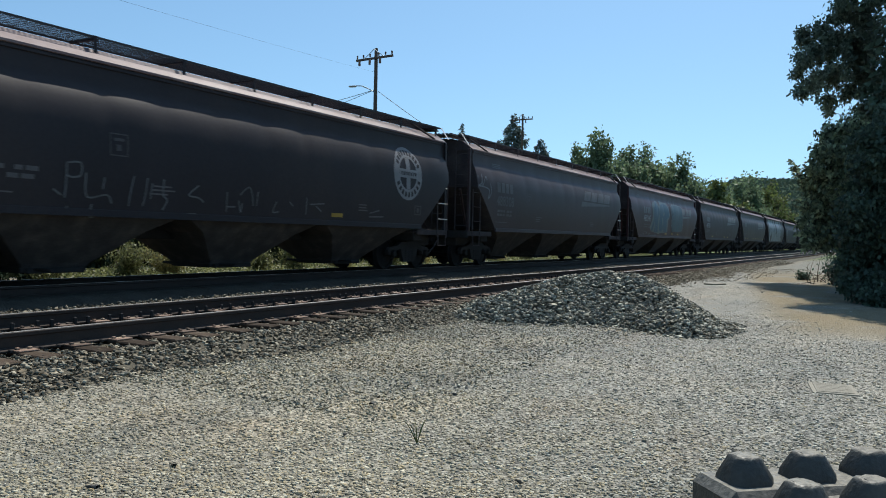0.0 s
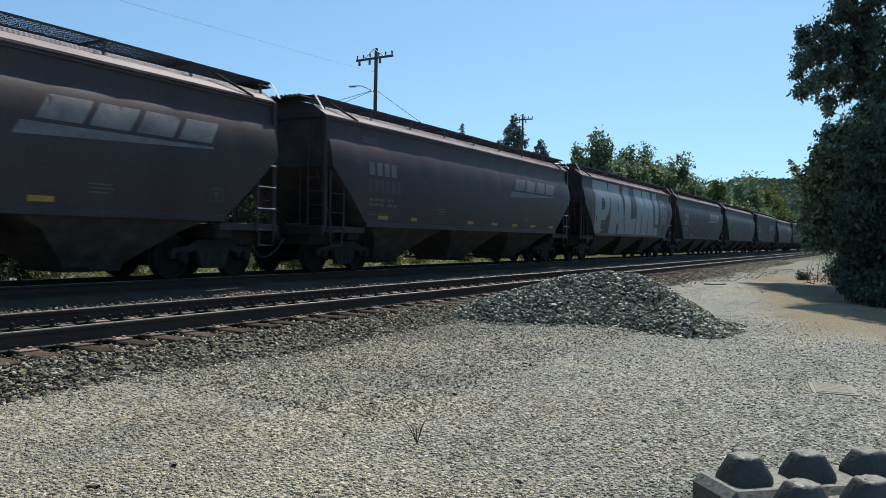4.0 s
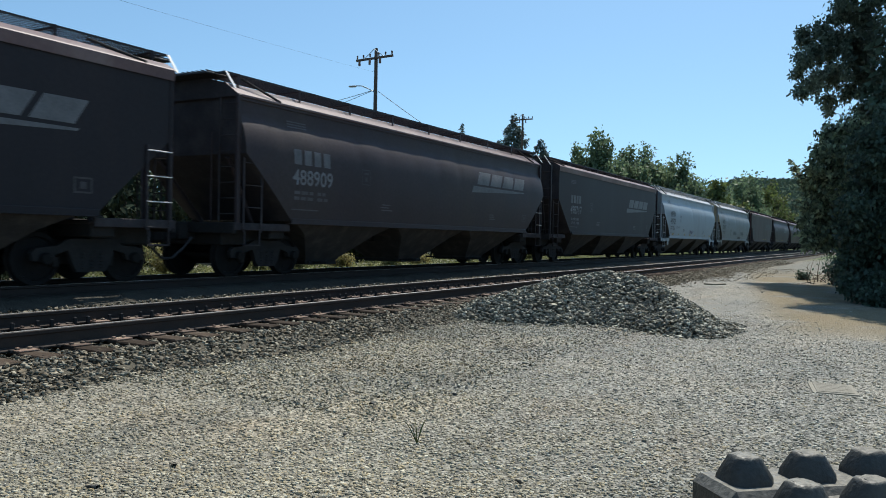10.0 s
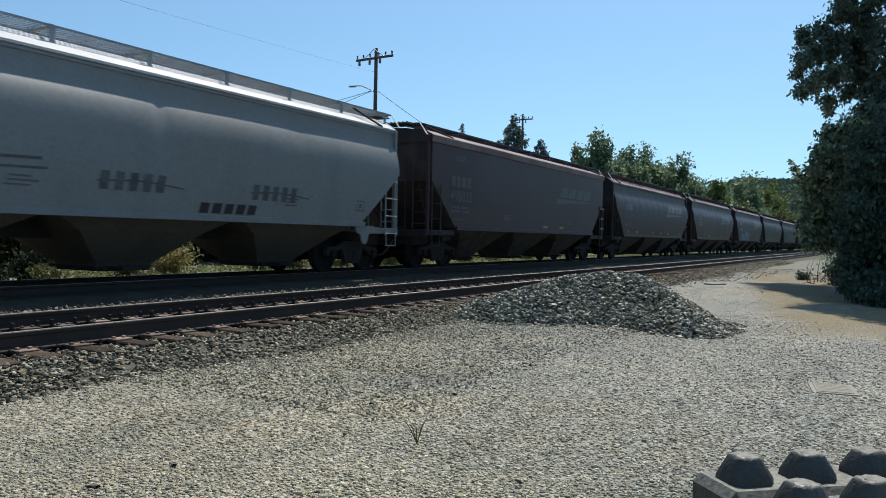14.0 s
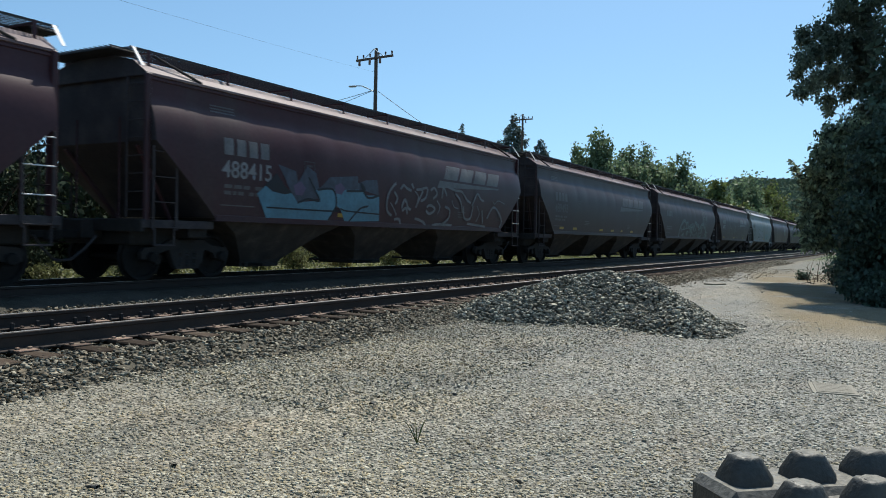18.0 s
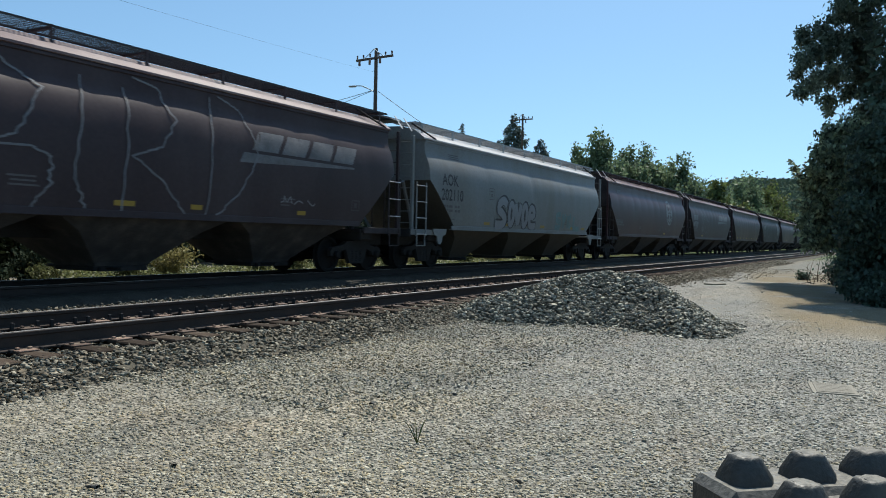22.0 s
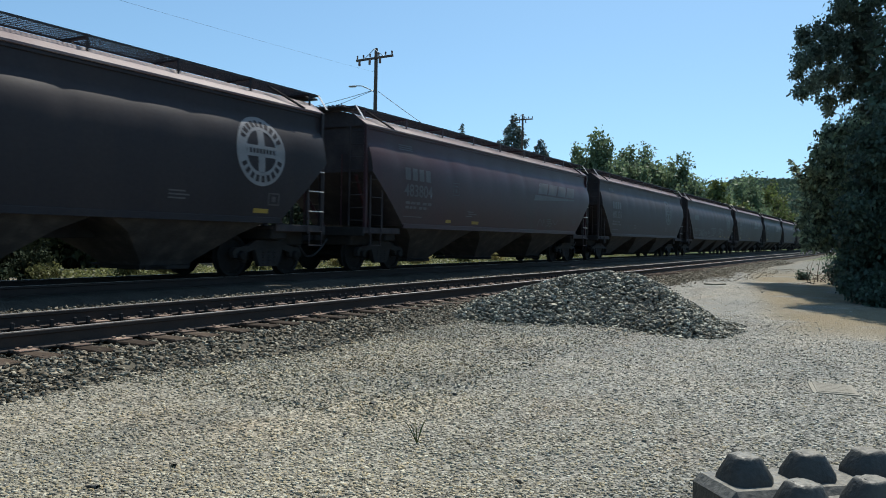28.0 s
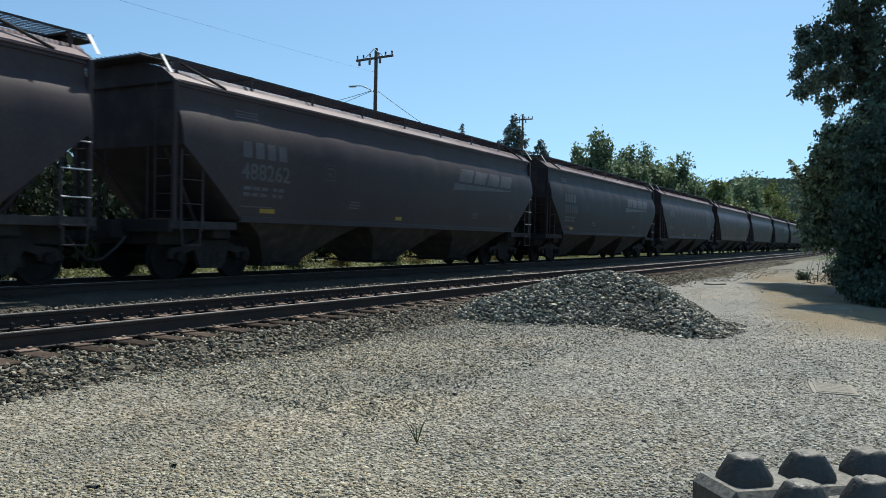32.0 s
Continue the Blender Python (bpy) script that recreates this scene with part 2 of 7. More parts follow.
# near-black green: shade behind the train is put into the leaf colour
THICKET_SHADED = leaf_mat("leaf_thicket_shaded", (0.040, 0.055, 0.034), 0.4, 0.05, 0.9, 0.05)
NEEDLE = leaf_mat("needles", (0.12, 0.165, 0.15), 0.4, 0.3)
DRY = leaf_mat("dry_grass", (0.30, 0.27, 0.11), 0.4, 0.4)
HILL = mat("hill_forest", (0.075, 0.112, 0.078), rough=1.0, vary=0.4, scale=0.05, fine=0.6, bump=0, spec=0.0)

# railcar surfaces
WEAR = dict(spec=0.24, scale=0.7, fine=14, bump=0.12, depth=0.006, streak=0.25)
BROWNS = [mat("mineral_brown_paint", (0.050, 0.035, 0.037), rough=0.5, vary=0.25, second=(0.058, 0.044, 0.045), **WEAR),
          mat("mineral_brown_paint_red", (0.060, 0.026, 0.031), rough=0.45, vary=0.25, second=(0.053, 0.034, 0.035), **WEAR),
          mat("mineral_brown_paint_dusty", (0.054, 0.041, 0.043), rough=0.55, vary=0.28, second=(0.056, 0.045, 0.042), **WEAR),
          mat("mineral_brown_paint_dark", (0.027, 0.023, 0.0255), rough=0.55, vary=0.25, second=(0.032, 0.026, 0.026), **WEAR)]
# raised well above the sides' brown: sun on the roof put into the colour
ROOF_BROWN = mat("roof_brown_sunlit", (0.175, 0.118, 0.116), rough=0.5, vary=0.25, second=(0.24, 0.19, 0.175), **WEAR)
GREYS = [mat("grey_paint_blue", (0.31, 0.36, 0.385), rough=0.45, vary=0.12, second=(0.27, 0.30, 0.31), **WEAR),
         mat("grey_paint_cream", (0.215, 0.23, 0.228), rough=0.48, vary=0.2, second=(0.185, 0.19, 0.18), **WEAR),
         mat("grey_paint_worn", (0.205, 0.222, 0.22), rough=0.5, vary=0.22, second=(0.165, 0.168, 0.155), **WEAR)]
CREAM = mat("grey_paint_yellowed", (0.36, 0.325, 0.225), rough=0.6, vary=0.2, second=(0.36, 0.31, 0.19), **WEAR)
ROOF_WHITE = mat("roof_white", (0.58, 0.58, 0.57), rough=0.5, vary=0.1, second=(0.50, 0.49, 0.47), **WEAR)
GREY_DARK = mat("grey_paint_dark", (0.075, 0.072, 0.060), rough=0.7, vary=0.3, second=(0.058, 0.054, 0.044), **WEAR)
HOPPER_GRIME = mat("hopper_grime", (0.058, 0.055, 0.053), spec=0.15, rough=0.85, vary=0.35, scale=3, fine=25, bump=0.3, second=(0.074, 0.068, 0.062))
UNDER = mat("underframe_grime", (0.033, 0.032, 0.031), spec=0.15, rough=0.85, vary=0.3, scale=4, fine=30, bump=0.3)
WHEEL = mat("wheel_steel", (0.019, 0.0185, 0.018), spec=0.12, rough=0.7, metal=0.1, vary=0.3, scale=5, fine=30, bump=0.15)
GRATE_DARK = mat("grating_steel", (0.05, 0.05, 0.052), rough=0.6, metal=0.5, vary=0.2, bump=0)
GRATE_GREY = mat("grating_galvanised", (0.30, 0.31, 0.31), rough=0.5, metal=0.6, vary=0.2, bump=0)
WHITE = mat("lettering_white", (0.22, 0.22, 0.22), rough=0.6, vary=0.2, scale=3, fine=25, bump=0)
FAINT = mat("lettering_nearly_gone", (0.062, 0.056, 0.057), rough=0.6, vary=0.4, scale=3, fine=25, bump=0)
BLOCK_WHITE = mat("lettering_white_thin", (0.145, 0.145, 0.145), rough=0.6, vary=0.4, scale=3, fine=25, bump=0)
FADED = mat("lettering_faded", (0.10, 0.095, 0.095), rough=0.6, vary=0.35, scale=3, fine=25, bump=0)
BLACK = mat("lettering_black", (0.02, 0.02, 0.022), rough=0.55, vary=0.2, bump=0)
YELLOW = mat("reflector_yellow", (0.34, 0.22, 0.03), rough=0.5, vary=0.2, scale=5, bump=0)
SILVER = mat("spray_silver", (0.185, 0.20, 0.215), rough=0.45, vary=0.15, scale=1.5, fine=12, bump=0)
BLUE = mat("spray_blue", (0.022, 0.066, 0.100), rough=0.5, vary=0.3, scale=1.5, fine=12, bump=0)
CYAN = mat("spray_cyan", (0.082, 0.205, 0.275), rough=0.5, vary=0.3, scale=1.5, fine=12, bump=0)
TEAL = mat("spray_teal", (0.105, 0.20, 0.205), rough=0.5, vary=0.3, scale=1.5, fine=12, bump=0)
PALE = mat("spray_pale_green", (0.098, 0.118, 0.115), rough=0.5, vary=0.3, scale=1.5, fine=12, bump=0)
BLUE_DEEP = mat("spray_blue_deep", (0.026, 0.056, 0.070), rough=0.5, vary=0.4, scale=1.5, fine=9, bump=0)
SCUFF = mat("spray_black_thin", (0.075, 0.08, 0.08), rough=0.6, vary=0.5, scale=3, fine=20, bump=0)
PALE_DIM = mat("spray_grey_green", (0.115, 0.155, 0.152), rough=0.5, vary=0.3, scale=1.5, fine=12, bump=0)
DIM_TEAL = mat("spray_dark_teal", (0.013, 0.024, 0.030), rough=0.5, vary=0.5, scale=2, fine=12, bump=0)
HAZE = mat("spray_blue_haze", (0.055, 0.070, 0.098), rough=0.5, vary=0.5, scale=1.8, fine=9, bump=0, second=(0.03, 0.028, 0.036))
NIGHT = mat("spray_black_blue", (0.010, 0.013, 0.020), rough=0.5, vary=0.2, bump=0)
PRIMER = mat("spray_chrome", (0.205, 0.22, 0.24), rough=0.5, vary=0.15, scale=1.5, fine=9, bump=0)
END_GRIME = mat("end_sheet_grime", (0.055, 0.049, 0.051), rough=0.8, vary=0.3, scale=2, fine=20, bump=0.2, spec=0.15, second=(0.066, 0.058, 0.057))
PURPLE = mat("spray_purple", (0.105, 0.075, 0.135), rough=0.5, vary=0.2, bump=0)
DULL_CHALK = mat("spray_white_worn", (0.105, 0.11, 0.11), rough=0.6, vary=0.4, scale=3, fine=25, bump=0)
FERN = mat("spray_fern", (0.052, 0.076, 0.070), rough=0.5, vary=0.35, scale=1.5, fine=12, bump=0)
HAZE_GREEN = mat("spray_fern_thin", (0.040, 0.048, 0.050), rough=0.5, vary=0.4, scale=1.8, fine=9, bump=0)
CHALK = mat("spray_white_thin", (0.17, 0.175, 0.18), rough=0.6, vary=0.4, scale=3, fine=25, bump=0)


# ------------------------------------------------------------ mesh tools
class Form:
    """Collects vertices and faces of one mesh."""

    def __init__(self):
        self.v, self.f = [], []

    def add(self, verts, faces):
        o = len(self.v)
        self.v += [tuple(p) for p in verts]
        self.f += [tuple(o + i for i in q) for q in faces]
        return self

    def box(self, c, size, bevel=0.0, turn=None):
        """A box with chamfered edges."""
        hx, hy, hz = (a / 2 for a in size)
        b = min(bevel, hx * 0.9, hy * 0.9, hz * 0.9)
        vs, fs = [], []
        if b <= 0:
            vs = [Vector((i * hx, j * hy, k * hz)) for i in (-1, 1) for j in (-1, 1) for k in (-1, 1)]
            fs = [(0, 1, 3, 2), (4, 6, 7, 5), (0, 4, 5, 1), (2, 3, 7, 6), (0, 2, 6, 4), (1, 5, 7, 3)]
        else:
            ix = {}
            for i in (-1, 1):
                for j in (-1, 1):
                    for k in (-1, 1):
                        for a in range(3):
                            q = [i * (hx - b), j * (hy - b), k * (hz - b)]
                            q[a] = (i * hx, j * hy, k * hz)[a]
                            ix[i, j, k, a] = len(vs)
                            vs.append(Vector(q))
            for s in (-1, 1):
                fs.append((ix[s, -1, -1, 0], ix[s, 1, -1, 0], ix[s, 1, 1, 0], ix[s, -1, 1, 0]))
                fs.append((ix[-1, s, -1, 1], ix[1, s, -1, 1], ix[1, s, 1, 1], ix[-1, s, 1, 1]))
                fs.append((ix[-1, -1, s, 2], ix[1, -1, s, 2], ix[1, 1, s, 2], ix[-1, 1, s, 2]))
                for u in (-1, 1):
                    fs.append((ix[s, u, -1, 0], ix[s, u, 1, 0], ix[s, u, 1, 1], ix[s, u, -1, 1]))
                    fs.append((ix[s, -1, u, 0], ix[s, 1, u, 0], ix[s, 1, u, 2], ix[s, -1, u, 2]))
                    fs.append((ix[-1, s, u, 1], ix[1, s, u, 1], ix[1, s, u, 2], ix[-1, s, u, 2]))
                    for w in (-1, 1):
                        fs.append((ix[s, u, w, 0], ix[s, u, w, 1], ix[s, u, w, 2]))
        good = []
        for q in fs:
            nrm = (vs[q[1]] - vs[q[0]]).cross(vs[q[2]] - vs[q[0]])
            mid = sum((vs[i] for i in q), Vector()) / len(q)
            good.append(q if nrm.dot(mid) > 0 else q[::-1])
        if turn is not None:
            vs = [turn @ v for v in vs]
        return self.add([v + Vector(c) for v in vs], good)

    def tube(self, a, b, r, n=8, r2=None, caps=True):
        a, b = Vector(a), Vector(b)
        r2 = r if r2 is None else r2
        d = (b - a).normalized()
        s = d.orthogonal().normalized()
        t = d.cross(s)
        ring = [s * math.cos(2 * math.pi * i / n) + t * math.sin(2 * math.pi * i / n) for i in range(n)]
        vs = [a + w * r for w in ring] + [b + w * r2 for w in ring]
        fs = [(i, (i + 1) % n, n + (i + 1) % n, n + i) for i in range(n)]
        if caps:
            fs += [tuple(range(n))[::-1], tuple(range(n, 2 * n))]
        return self.add(vs, fs)

    def path(self, pts, r, n=6):
        for a, b in zip(pts, pts[1:]):
            self.tube(a, b, r, n)
        return self

    def lathe(self, prof, centre, axis="y", n=20):
        """prof: (radius, place along the axis)."""
        vs, fs = [], []
        for rad, h in prof:
            for i in range(n):
                c, s = math.cos(2 * math.pi * i / n) * rad, math.sin(2 * math.pi * i / n) * rad
                q = {"y": (c, h, s), "z": (c, s, h), "x": (h, c, s)}[axis]
                vs.append(Vector(q) + Vector(centre))
        for k in range(len(prof) - 1):
            for i in range(n):
                a, b = k * n + i, k * n + (i + 1) % n
                fs.append((a, b, b + n, a + n))
        return self.add(vs, fs)

    def extrude(self, outline, y0, y1):
        """An outline in (x, z), as a slab from y0 to y1."""
        n = len(outline)
        vs = [(x, y0, z) for x, z in outline] + [(x, y1, z) for x, z in outline]
        fs = [tuple(range(n)), tuple(range(n, 2 * n))[::-1]] + [(i, n + i, n + (i + 1) % n, (i + 1) % n) for i in range(n)]
        return self.add(vs, fs)

    def mesh(self, name, material, smooth=False, fix=False):
        me = bpy.data.meshes.new(name)
        me.from_pydata(self.v, [], self.f)
        if fix:
            bm = bmesh.new()
            bm.from_mesh(me)
            bmesh.ops.recalc_face_normals(bm, faces=bm.faces)
            bm.to_mesh(me)
            bm.free()
        me.materials.append(material)
        if smooth:
            me.polygons.foreach_set("use_smooth", [True] * len(me.polygons))
        me.update()
        return me


def part(name, form, material, parent, label="", place=None, smooth=False, fix=False):
    """One mesh object under a thing or a part; form may also be a ready mesh."""
    me = form if isinstance(form, bpy.types.Mesh) else form.mesh(name, material, smooth, fix)
    ob = new(name, me)
    ob.parent = parent
    if place is not None:
        ob.matrix_basis = place
    return tagged(ob, label=label)


def thing(name, place, label, category, group="", kind=""):
    ob = new(name)
    ob.empty_display_size = 0.2
    ob.matrix_basis = place
    return tagged(ob, label, category, group, kind)


def solid(name, form, material, label, category, group="", kind="", place=None, smooth=False, fix=False):
    ob = new(name, form.mesh(name, material, smooth, fix))
    if place is not None:
        ob.matrix_basis = place
    return tagged(ob, label, category, group, kind)


def stones(name, pts, sizes, material, seed, flat=0.7):
    """Loose broken stones as one mesh: pts (n, 3), sizes (n,)."""
    rng = np.random.default_rng(seed)
    base = np.array([(i, j, k) for i in (-1, 1) for j in (-1, 1) for k in (-1, 1)], dtype=float) * 0.62
    tri = np.array([(0, 1, 3), (0, 3, 2), (4, 6, 7), (4, 7, 5), (0, 4, 5), (0, 5, 1), (2, 3, 7), (2, 7, 6), (1, 5, 7), (1, 7, 3)])
    n = len(pts)
    v = base[None] * rng.uniform(0.5, 1.25, (n, 8, 1)) * rng.uniform(0.55, 1.2, (n, 1, 3))
    a = rng.normal(size=(n, 4))
    a /= np.linalg.norm(a, axis=1, keepdims=True)
    w, x, y, z = a.T
    R = np.stack([1 - 2 * (y * y + z * z), 2 * (x * y - z * w), 2 * (x * z + y * w), 2 * (x * y + z * w), 1 - 2 * (x * x + z * z), 2 * (y * z - x * w),
                  2 * (x * z - y * w), 2 * (y * z + x * w), 1 - 2 * (x * x + y * y)], 1).reshape(n, 3, 3)
    yaw = rng.uniform(0, 6.283, n)
    tip = 0.45 if n > 40000 else 1.0
    if tip < 1:
        R = np.zeros((n, 3, 3))
        R[:, 0, 0], R[:, 0, 1], R[:, 1, 0], R[:, 1, 1], R[:, 2, 2] = np.cos(yaw), -np.sin(yaw), np.sin(yaw), np.cos(yaw), 1
    v = np.einsum("nij,nkj->nki", R, v)
    v[:, :, 2] *= flat
    v = v * (np.asarray(sizes)[:, None, None] / 2) + np.asarray(pts)[:, None, :]
    return raw(name, v.reshape(-1, 3), (tri[None] + 8 * np.arange(n)[:, None, None]).reshape(-1, 3), material)


def raw(name, v, f, material):
    """A mesh from arrays, all faces of the same number of corners."""
    k = f.shape[1]
    me = bpy.data.meshes.new(name)
    me.vertices.add(len(v))
    me.vertices.foreach_set("co", np.ascontiguousarray(v, dtype=np.float32).ravel())
    me.loops.add(f.size)
    me.loops.foreach_set("vertex_index", np.ascontiguousarray(f, dtype=np.int32).ravel())
    me.polygons.add(len(f))
    me.polygons.foreach_set("loop_start", np.arange(len(f), dtype=np.int32) * k)
    me.update(calc_edges=True)
    me.validate()
    me.materials.append(material)
    return me


def leaves(name, pts, sizes, material, seed, long=1.8, droop=0.3, out=None):
    """Many small leaves, each a bent blade, at the places given."""
    rng = np.random.default_rng(seed)
    n = len(pts)
    d = rng.normal(size=(n, 3))
    if out is not None:
        d = d * 0.7 + out
    d[:, 2] -= droop
    d /= np.linalg.norm(d, axis=1, keepdims=True)
    s = np.cross(d, rng.normal(size=(n, 3)))
    s /= np.linalg.norm(s, axis=1, keepdims=True) + 1e-9
    u = np.cross(d, s)
    L = np.asarray(sizes)[:, None]
    p = np.asarray(pts)
    mid = p + d * L * 0.5
    tip = p + d * L - np.array([0, 0, 0.15]) * L
    wide = L / long * 0.5
    v = np.stack([p, mid + s * wide + u * wide * 0.35, tip, mid - s * wide + u * wide * 0.35], 1)
    f = np.array([(0, 3, 2, 1)])
    return raw(name, v.reshape(-1, 3), (f[None] + 4 * np.arange(n)[:, None, None]).reshape(-1, 4), material)


# ------------------------------------------------------------ the ground
RAIL_Z, TIE_Z = 0.33, 0.16
TIE_X, TIE_STEP = 5.88, 0.475
NEAR_Y, TRAIN_Y = 7.72, 13.22            # centre lines of the two tracks


def lift(x, y):
    """Height of the ground: a level gravel lot, a shallow ditch between the tracks, level land behind, hills far away."""
    z = 0.03 * noise.noise(Vector((x * 0.35, y * 0.35, 0))) + 0.012 * noise.noise(Vector((x * 1.3, y * 1.3, 5)))
    z *= min(1.0, 60 / (abs(x) + abs(y) + 1))
    ditch = max(0.0, 1 - abs(y - 10.4) / 2.2)
    z -= 0.45 * min(1, ditch * 1.4)
    return z


def spread(lo, hi, near_lo, near_hi, step, far_steps):
    a = list(np.arange(near_lo, near_hi + 1e-6, step))
    k = np.linspace(0, 1, far_steps + 1)[1:] ** 2.6
    return [near_lo - (near_lo - lo) * q for q in k[::-1]] + a + [near_hi + (hi - near_hi) * q for q in k]


gx, gy = spread(-1500, 2500, -6, 44, 0.25, 26), spread(-1500, 1800, -6, 18, 0.25, 26)
g = Form()
g.v = [(x, y, lift(x, y)) for y in gy for x in gx]
nx = len(gx)
g.f = [(j * nx + i, j * nx + i + 1, (j + 1) * nx + i + 1, (j + 1) * nx + i) for j in range(len(gy) - 1) for i in range(nx - 1)]
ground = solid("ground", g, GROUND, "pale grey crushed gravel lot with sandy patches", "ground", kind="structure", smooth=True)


def bed(name, rows, label, material):
    """A bank of ballast along a track: rows are (y, z) across it."""
    f = Form()
    xs = spread(-160, 700, -8, 50, 0.5, 14)
    rng = random.Random(name)
    for x in xs:
        for y, z in rows:
            f.v.append((x, y + rng.uniform(-0.03, 0.03), z + rng.uniform(-0.012, 0.012)))
    n = len(rows)
    f.f = [(i * n + j, (i + 1) * n + j, (i + 1) * n + j + 1, i * n + j + 1) for i in range(len(xs) - 1) for j in range(n - 1)]
    return solid(name, f, material, label, "ballast", kind="structure")


bed("ballast_bank_near", [(5.45, -0.04), (5.85, 0.03), (6.25, 0.105), (6.6, 0.12), (7.7, 0.115), (8.8, 0.115), (9.15, 0.10), (9.9, -0.2), (10.4, -0.45)], "grey-brown crushed stone ballast bank under the empty track", BALLAST_BED)
bed("ballast_bank_far", [(10.5, -0.45), (10.85, -0.18), (11.12, -0.045), (11.6, 0.10), (11.85, 0.165), (13.2, 0.17), (14.5, 0.165), (14.9, 0.10), (15.8, -0.05)], "ballast bank under the freight train, darkened for the train's shade", SHADE_BED)

# ------------------------------------------------------------ tracks
HEAD = [(-0.070, -0.17), (0.070, -0.17), (0.070, -0.158), (0.012, -0.138), (0.009, -0.048), (0.034, -0.036), (0.036, -0.006), (0.030, 0.0),
        (-0.030, 0.0), (-0.036, -0.006), (-0.034, -0.036), (-0.009, -0.048), (-0.012, -0.138), (-0.070, -0.158)]


def rail_form(x0, x1):
    f = Form()
    n = len(HEAD)
    f.v = [(x, y, z) for x in (x0, x1) for y, z in HEAD]
    f.f = [(i, n + i, n + (i + 1) % n, (i + 1) % n) for i in range(n)] + [tuple(range(n)), tuple(range(n, 2 * n))[::-1]]
    return f


def track(name, yc, label, near):
    tr = thing(name, pose(0, yc, RAIL_Z), label, "railway track")
    for s in (-1, 1):
        rail = part("rail", rail_form(-160, 700), RAIL, tr, "rusty brown steel rail with a polished top", pose(0, s * 0.7525, 0), fix=True)
        part("running_surface", Form().box((270, 0, 0.0015), (860, 0.050, 0.003)), RAIL_TOP, rail, "bright polished rail top")
    rng = random.Random(name)
    tie_me = Form().box((0, 0, -0.085), (0.225, 2.6, 0.17), 0.012).mesh("tie", TIE)
    plate = Form().box((0, 0, 0), (0.20, 0.36, 0.016), 0.004)
    for sx in (-0.06, 0.06):
        for sy in (-0.085, 0.085):
            plate.box((sx, sy, 0.018), (0.034, 0.04, 0.022), 0.006)
    plate_me = plate.mesh("tie_plate", PLATE)
    far_form = Form()
    k0, step = TIE_X, TIE_STEP
    for k in range(-160, 300):
        x = k0 + k * step + rng.uniform(-0.035, 0.035)
        if near and -26 <= k < 224:
            t = part("tie", tie_me, TIE, tr, place=pose(x, rng.uniform(-0.05, 0.05), -0.17, rng.uniform(-0.6, 0.6), 0, rng.uniform(-1.5, 1.5)))
            for s in (-1, 1):
                part("tie_plate", plate_me, PLATE, t, place=pose(0, s * 0.7525, 0.009)) if k < 110 else None
        else:
            far_form.box((x, 0, -0.255), (0.225, 2.6, 0.17), 0)
    tagged(part("far_tie", far_form, TIE, tr), kind="stuff")
    if near:
        # rail anchors clipped under the rails beside the ties
        an = Form()
        for k in range(-26, 110):
            for s in (-1, 1):
                for d in (-0.15, 0.15):
                    an.box((k0 + k * step + d, s * 0.7525, -0.165), (0.03, 0.20, 0.03), 0.006)
                    an.box((k0 + k * step + d, s * 0.7525 + 0.085, -0.150), (0.035, 0.03, 0.05), 0.006)
                    if s > 0:
                        an.box((k0 + k * step + d, s * 0.7525 - 0.088, -0.130), (0.04, 0.035, 0.085), 0.008)
        tagged(part("rail_anchor", an, UNDER, tr), kind="stuff")
    return tr


track("railway_track", NEAR_Y, "empty railway track on dark wooden ties with rusty plates", True)
track("railway_track", TRAIN_Y, "railway track carrying the freight train, in shade", False)


# ------------------------------------------------------------ loose stone
def scatter(n, x0, x1, y0, y1, seed, falloff):
    """Random places, thinning with the distance along x."""
    rng = np.random.default_rng(seed)
    u = rng.uniform(0, 1, n)
    x = x0 + (x1 - x0) * u ** falloff
    return x, rng.uniform(y0, y1, n), rng


def near_bank(y):
    return np.interp(y, [5.45, 5.85, 6.25, 6.6, 7.7, 8.8, 9.15, 9.9, 10.4], [-0.03, 0.03, 0.112, 0.13, 0.12, 0.115, 0.10, -0.2, -0.45])


# ballast stones along the shoulder nearest the lot, between the ties and beyond the far rail
x, y, rng = scatter(40000, -1.5, 60, 5.35, 6.66, 3, 1.9)
y = 6.66 - (6.66 - y) * np.where(rng.uniform(0, 1, len(y)) < 0.75, 1.0, 1.12)
ok = (np.abs(((x - TIE_X) / TIE_STEP + 0.5) % 1 - 0.5) > 0.29) | (y < rng.uniform(6.50, 6.60, len(y)))     # tie ends lie bare
x, y = x[ok], y[ok]
s = rng.uniform(0.028, 0.068, len(x)) * (1 + np.clip(x / 60, 0, 1))
me = stones("ballast", np.stack([x, y, near_bank(y) + rng.uniform(-0.004, 0.02, len(x))], 1), s, BALLAST, 11, 0.6)
tagged(new("ballast", me), "grey-brown broken ballast stones sloping down from the ties", "ballast", kind="stuff")
x, y, rng = scatter(16000, -2, 60, 6.6, 9.6, 5, 1.9)
ok = (np.abs(((x - TIE_X) / TIE_STEP + 0.5) % 1 - 0.5) > 0.29) | (y > 9.05)
x, y = x[ok], y[ok]
s = rng.uniform(0.03, 0.065, len(x)) * (1 + np.clip(x / 50, 0, 1))
me = stones("ballast", np.stack([x, y, near_bank(y) + rng.uniform(-0.005, 0.022, len(x))], 1), s, BALLAST, 12)
tagged(new("ballast", me), "broken ballast stones packed between wooden ties", "ballast", kind="stuff")

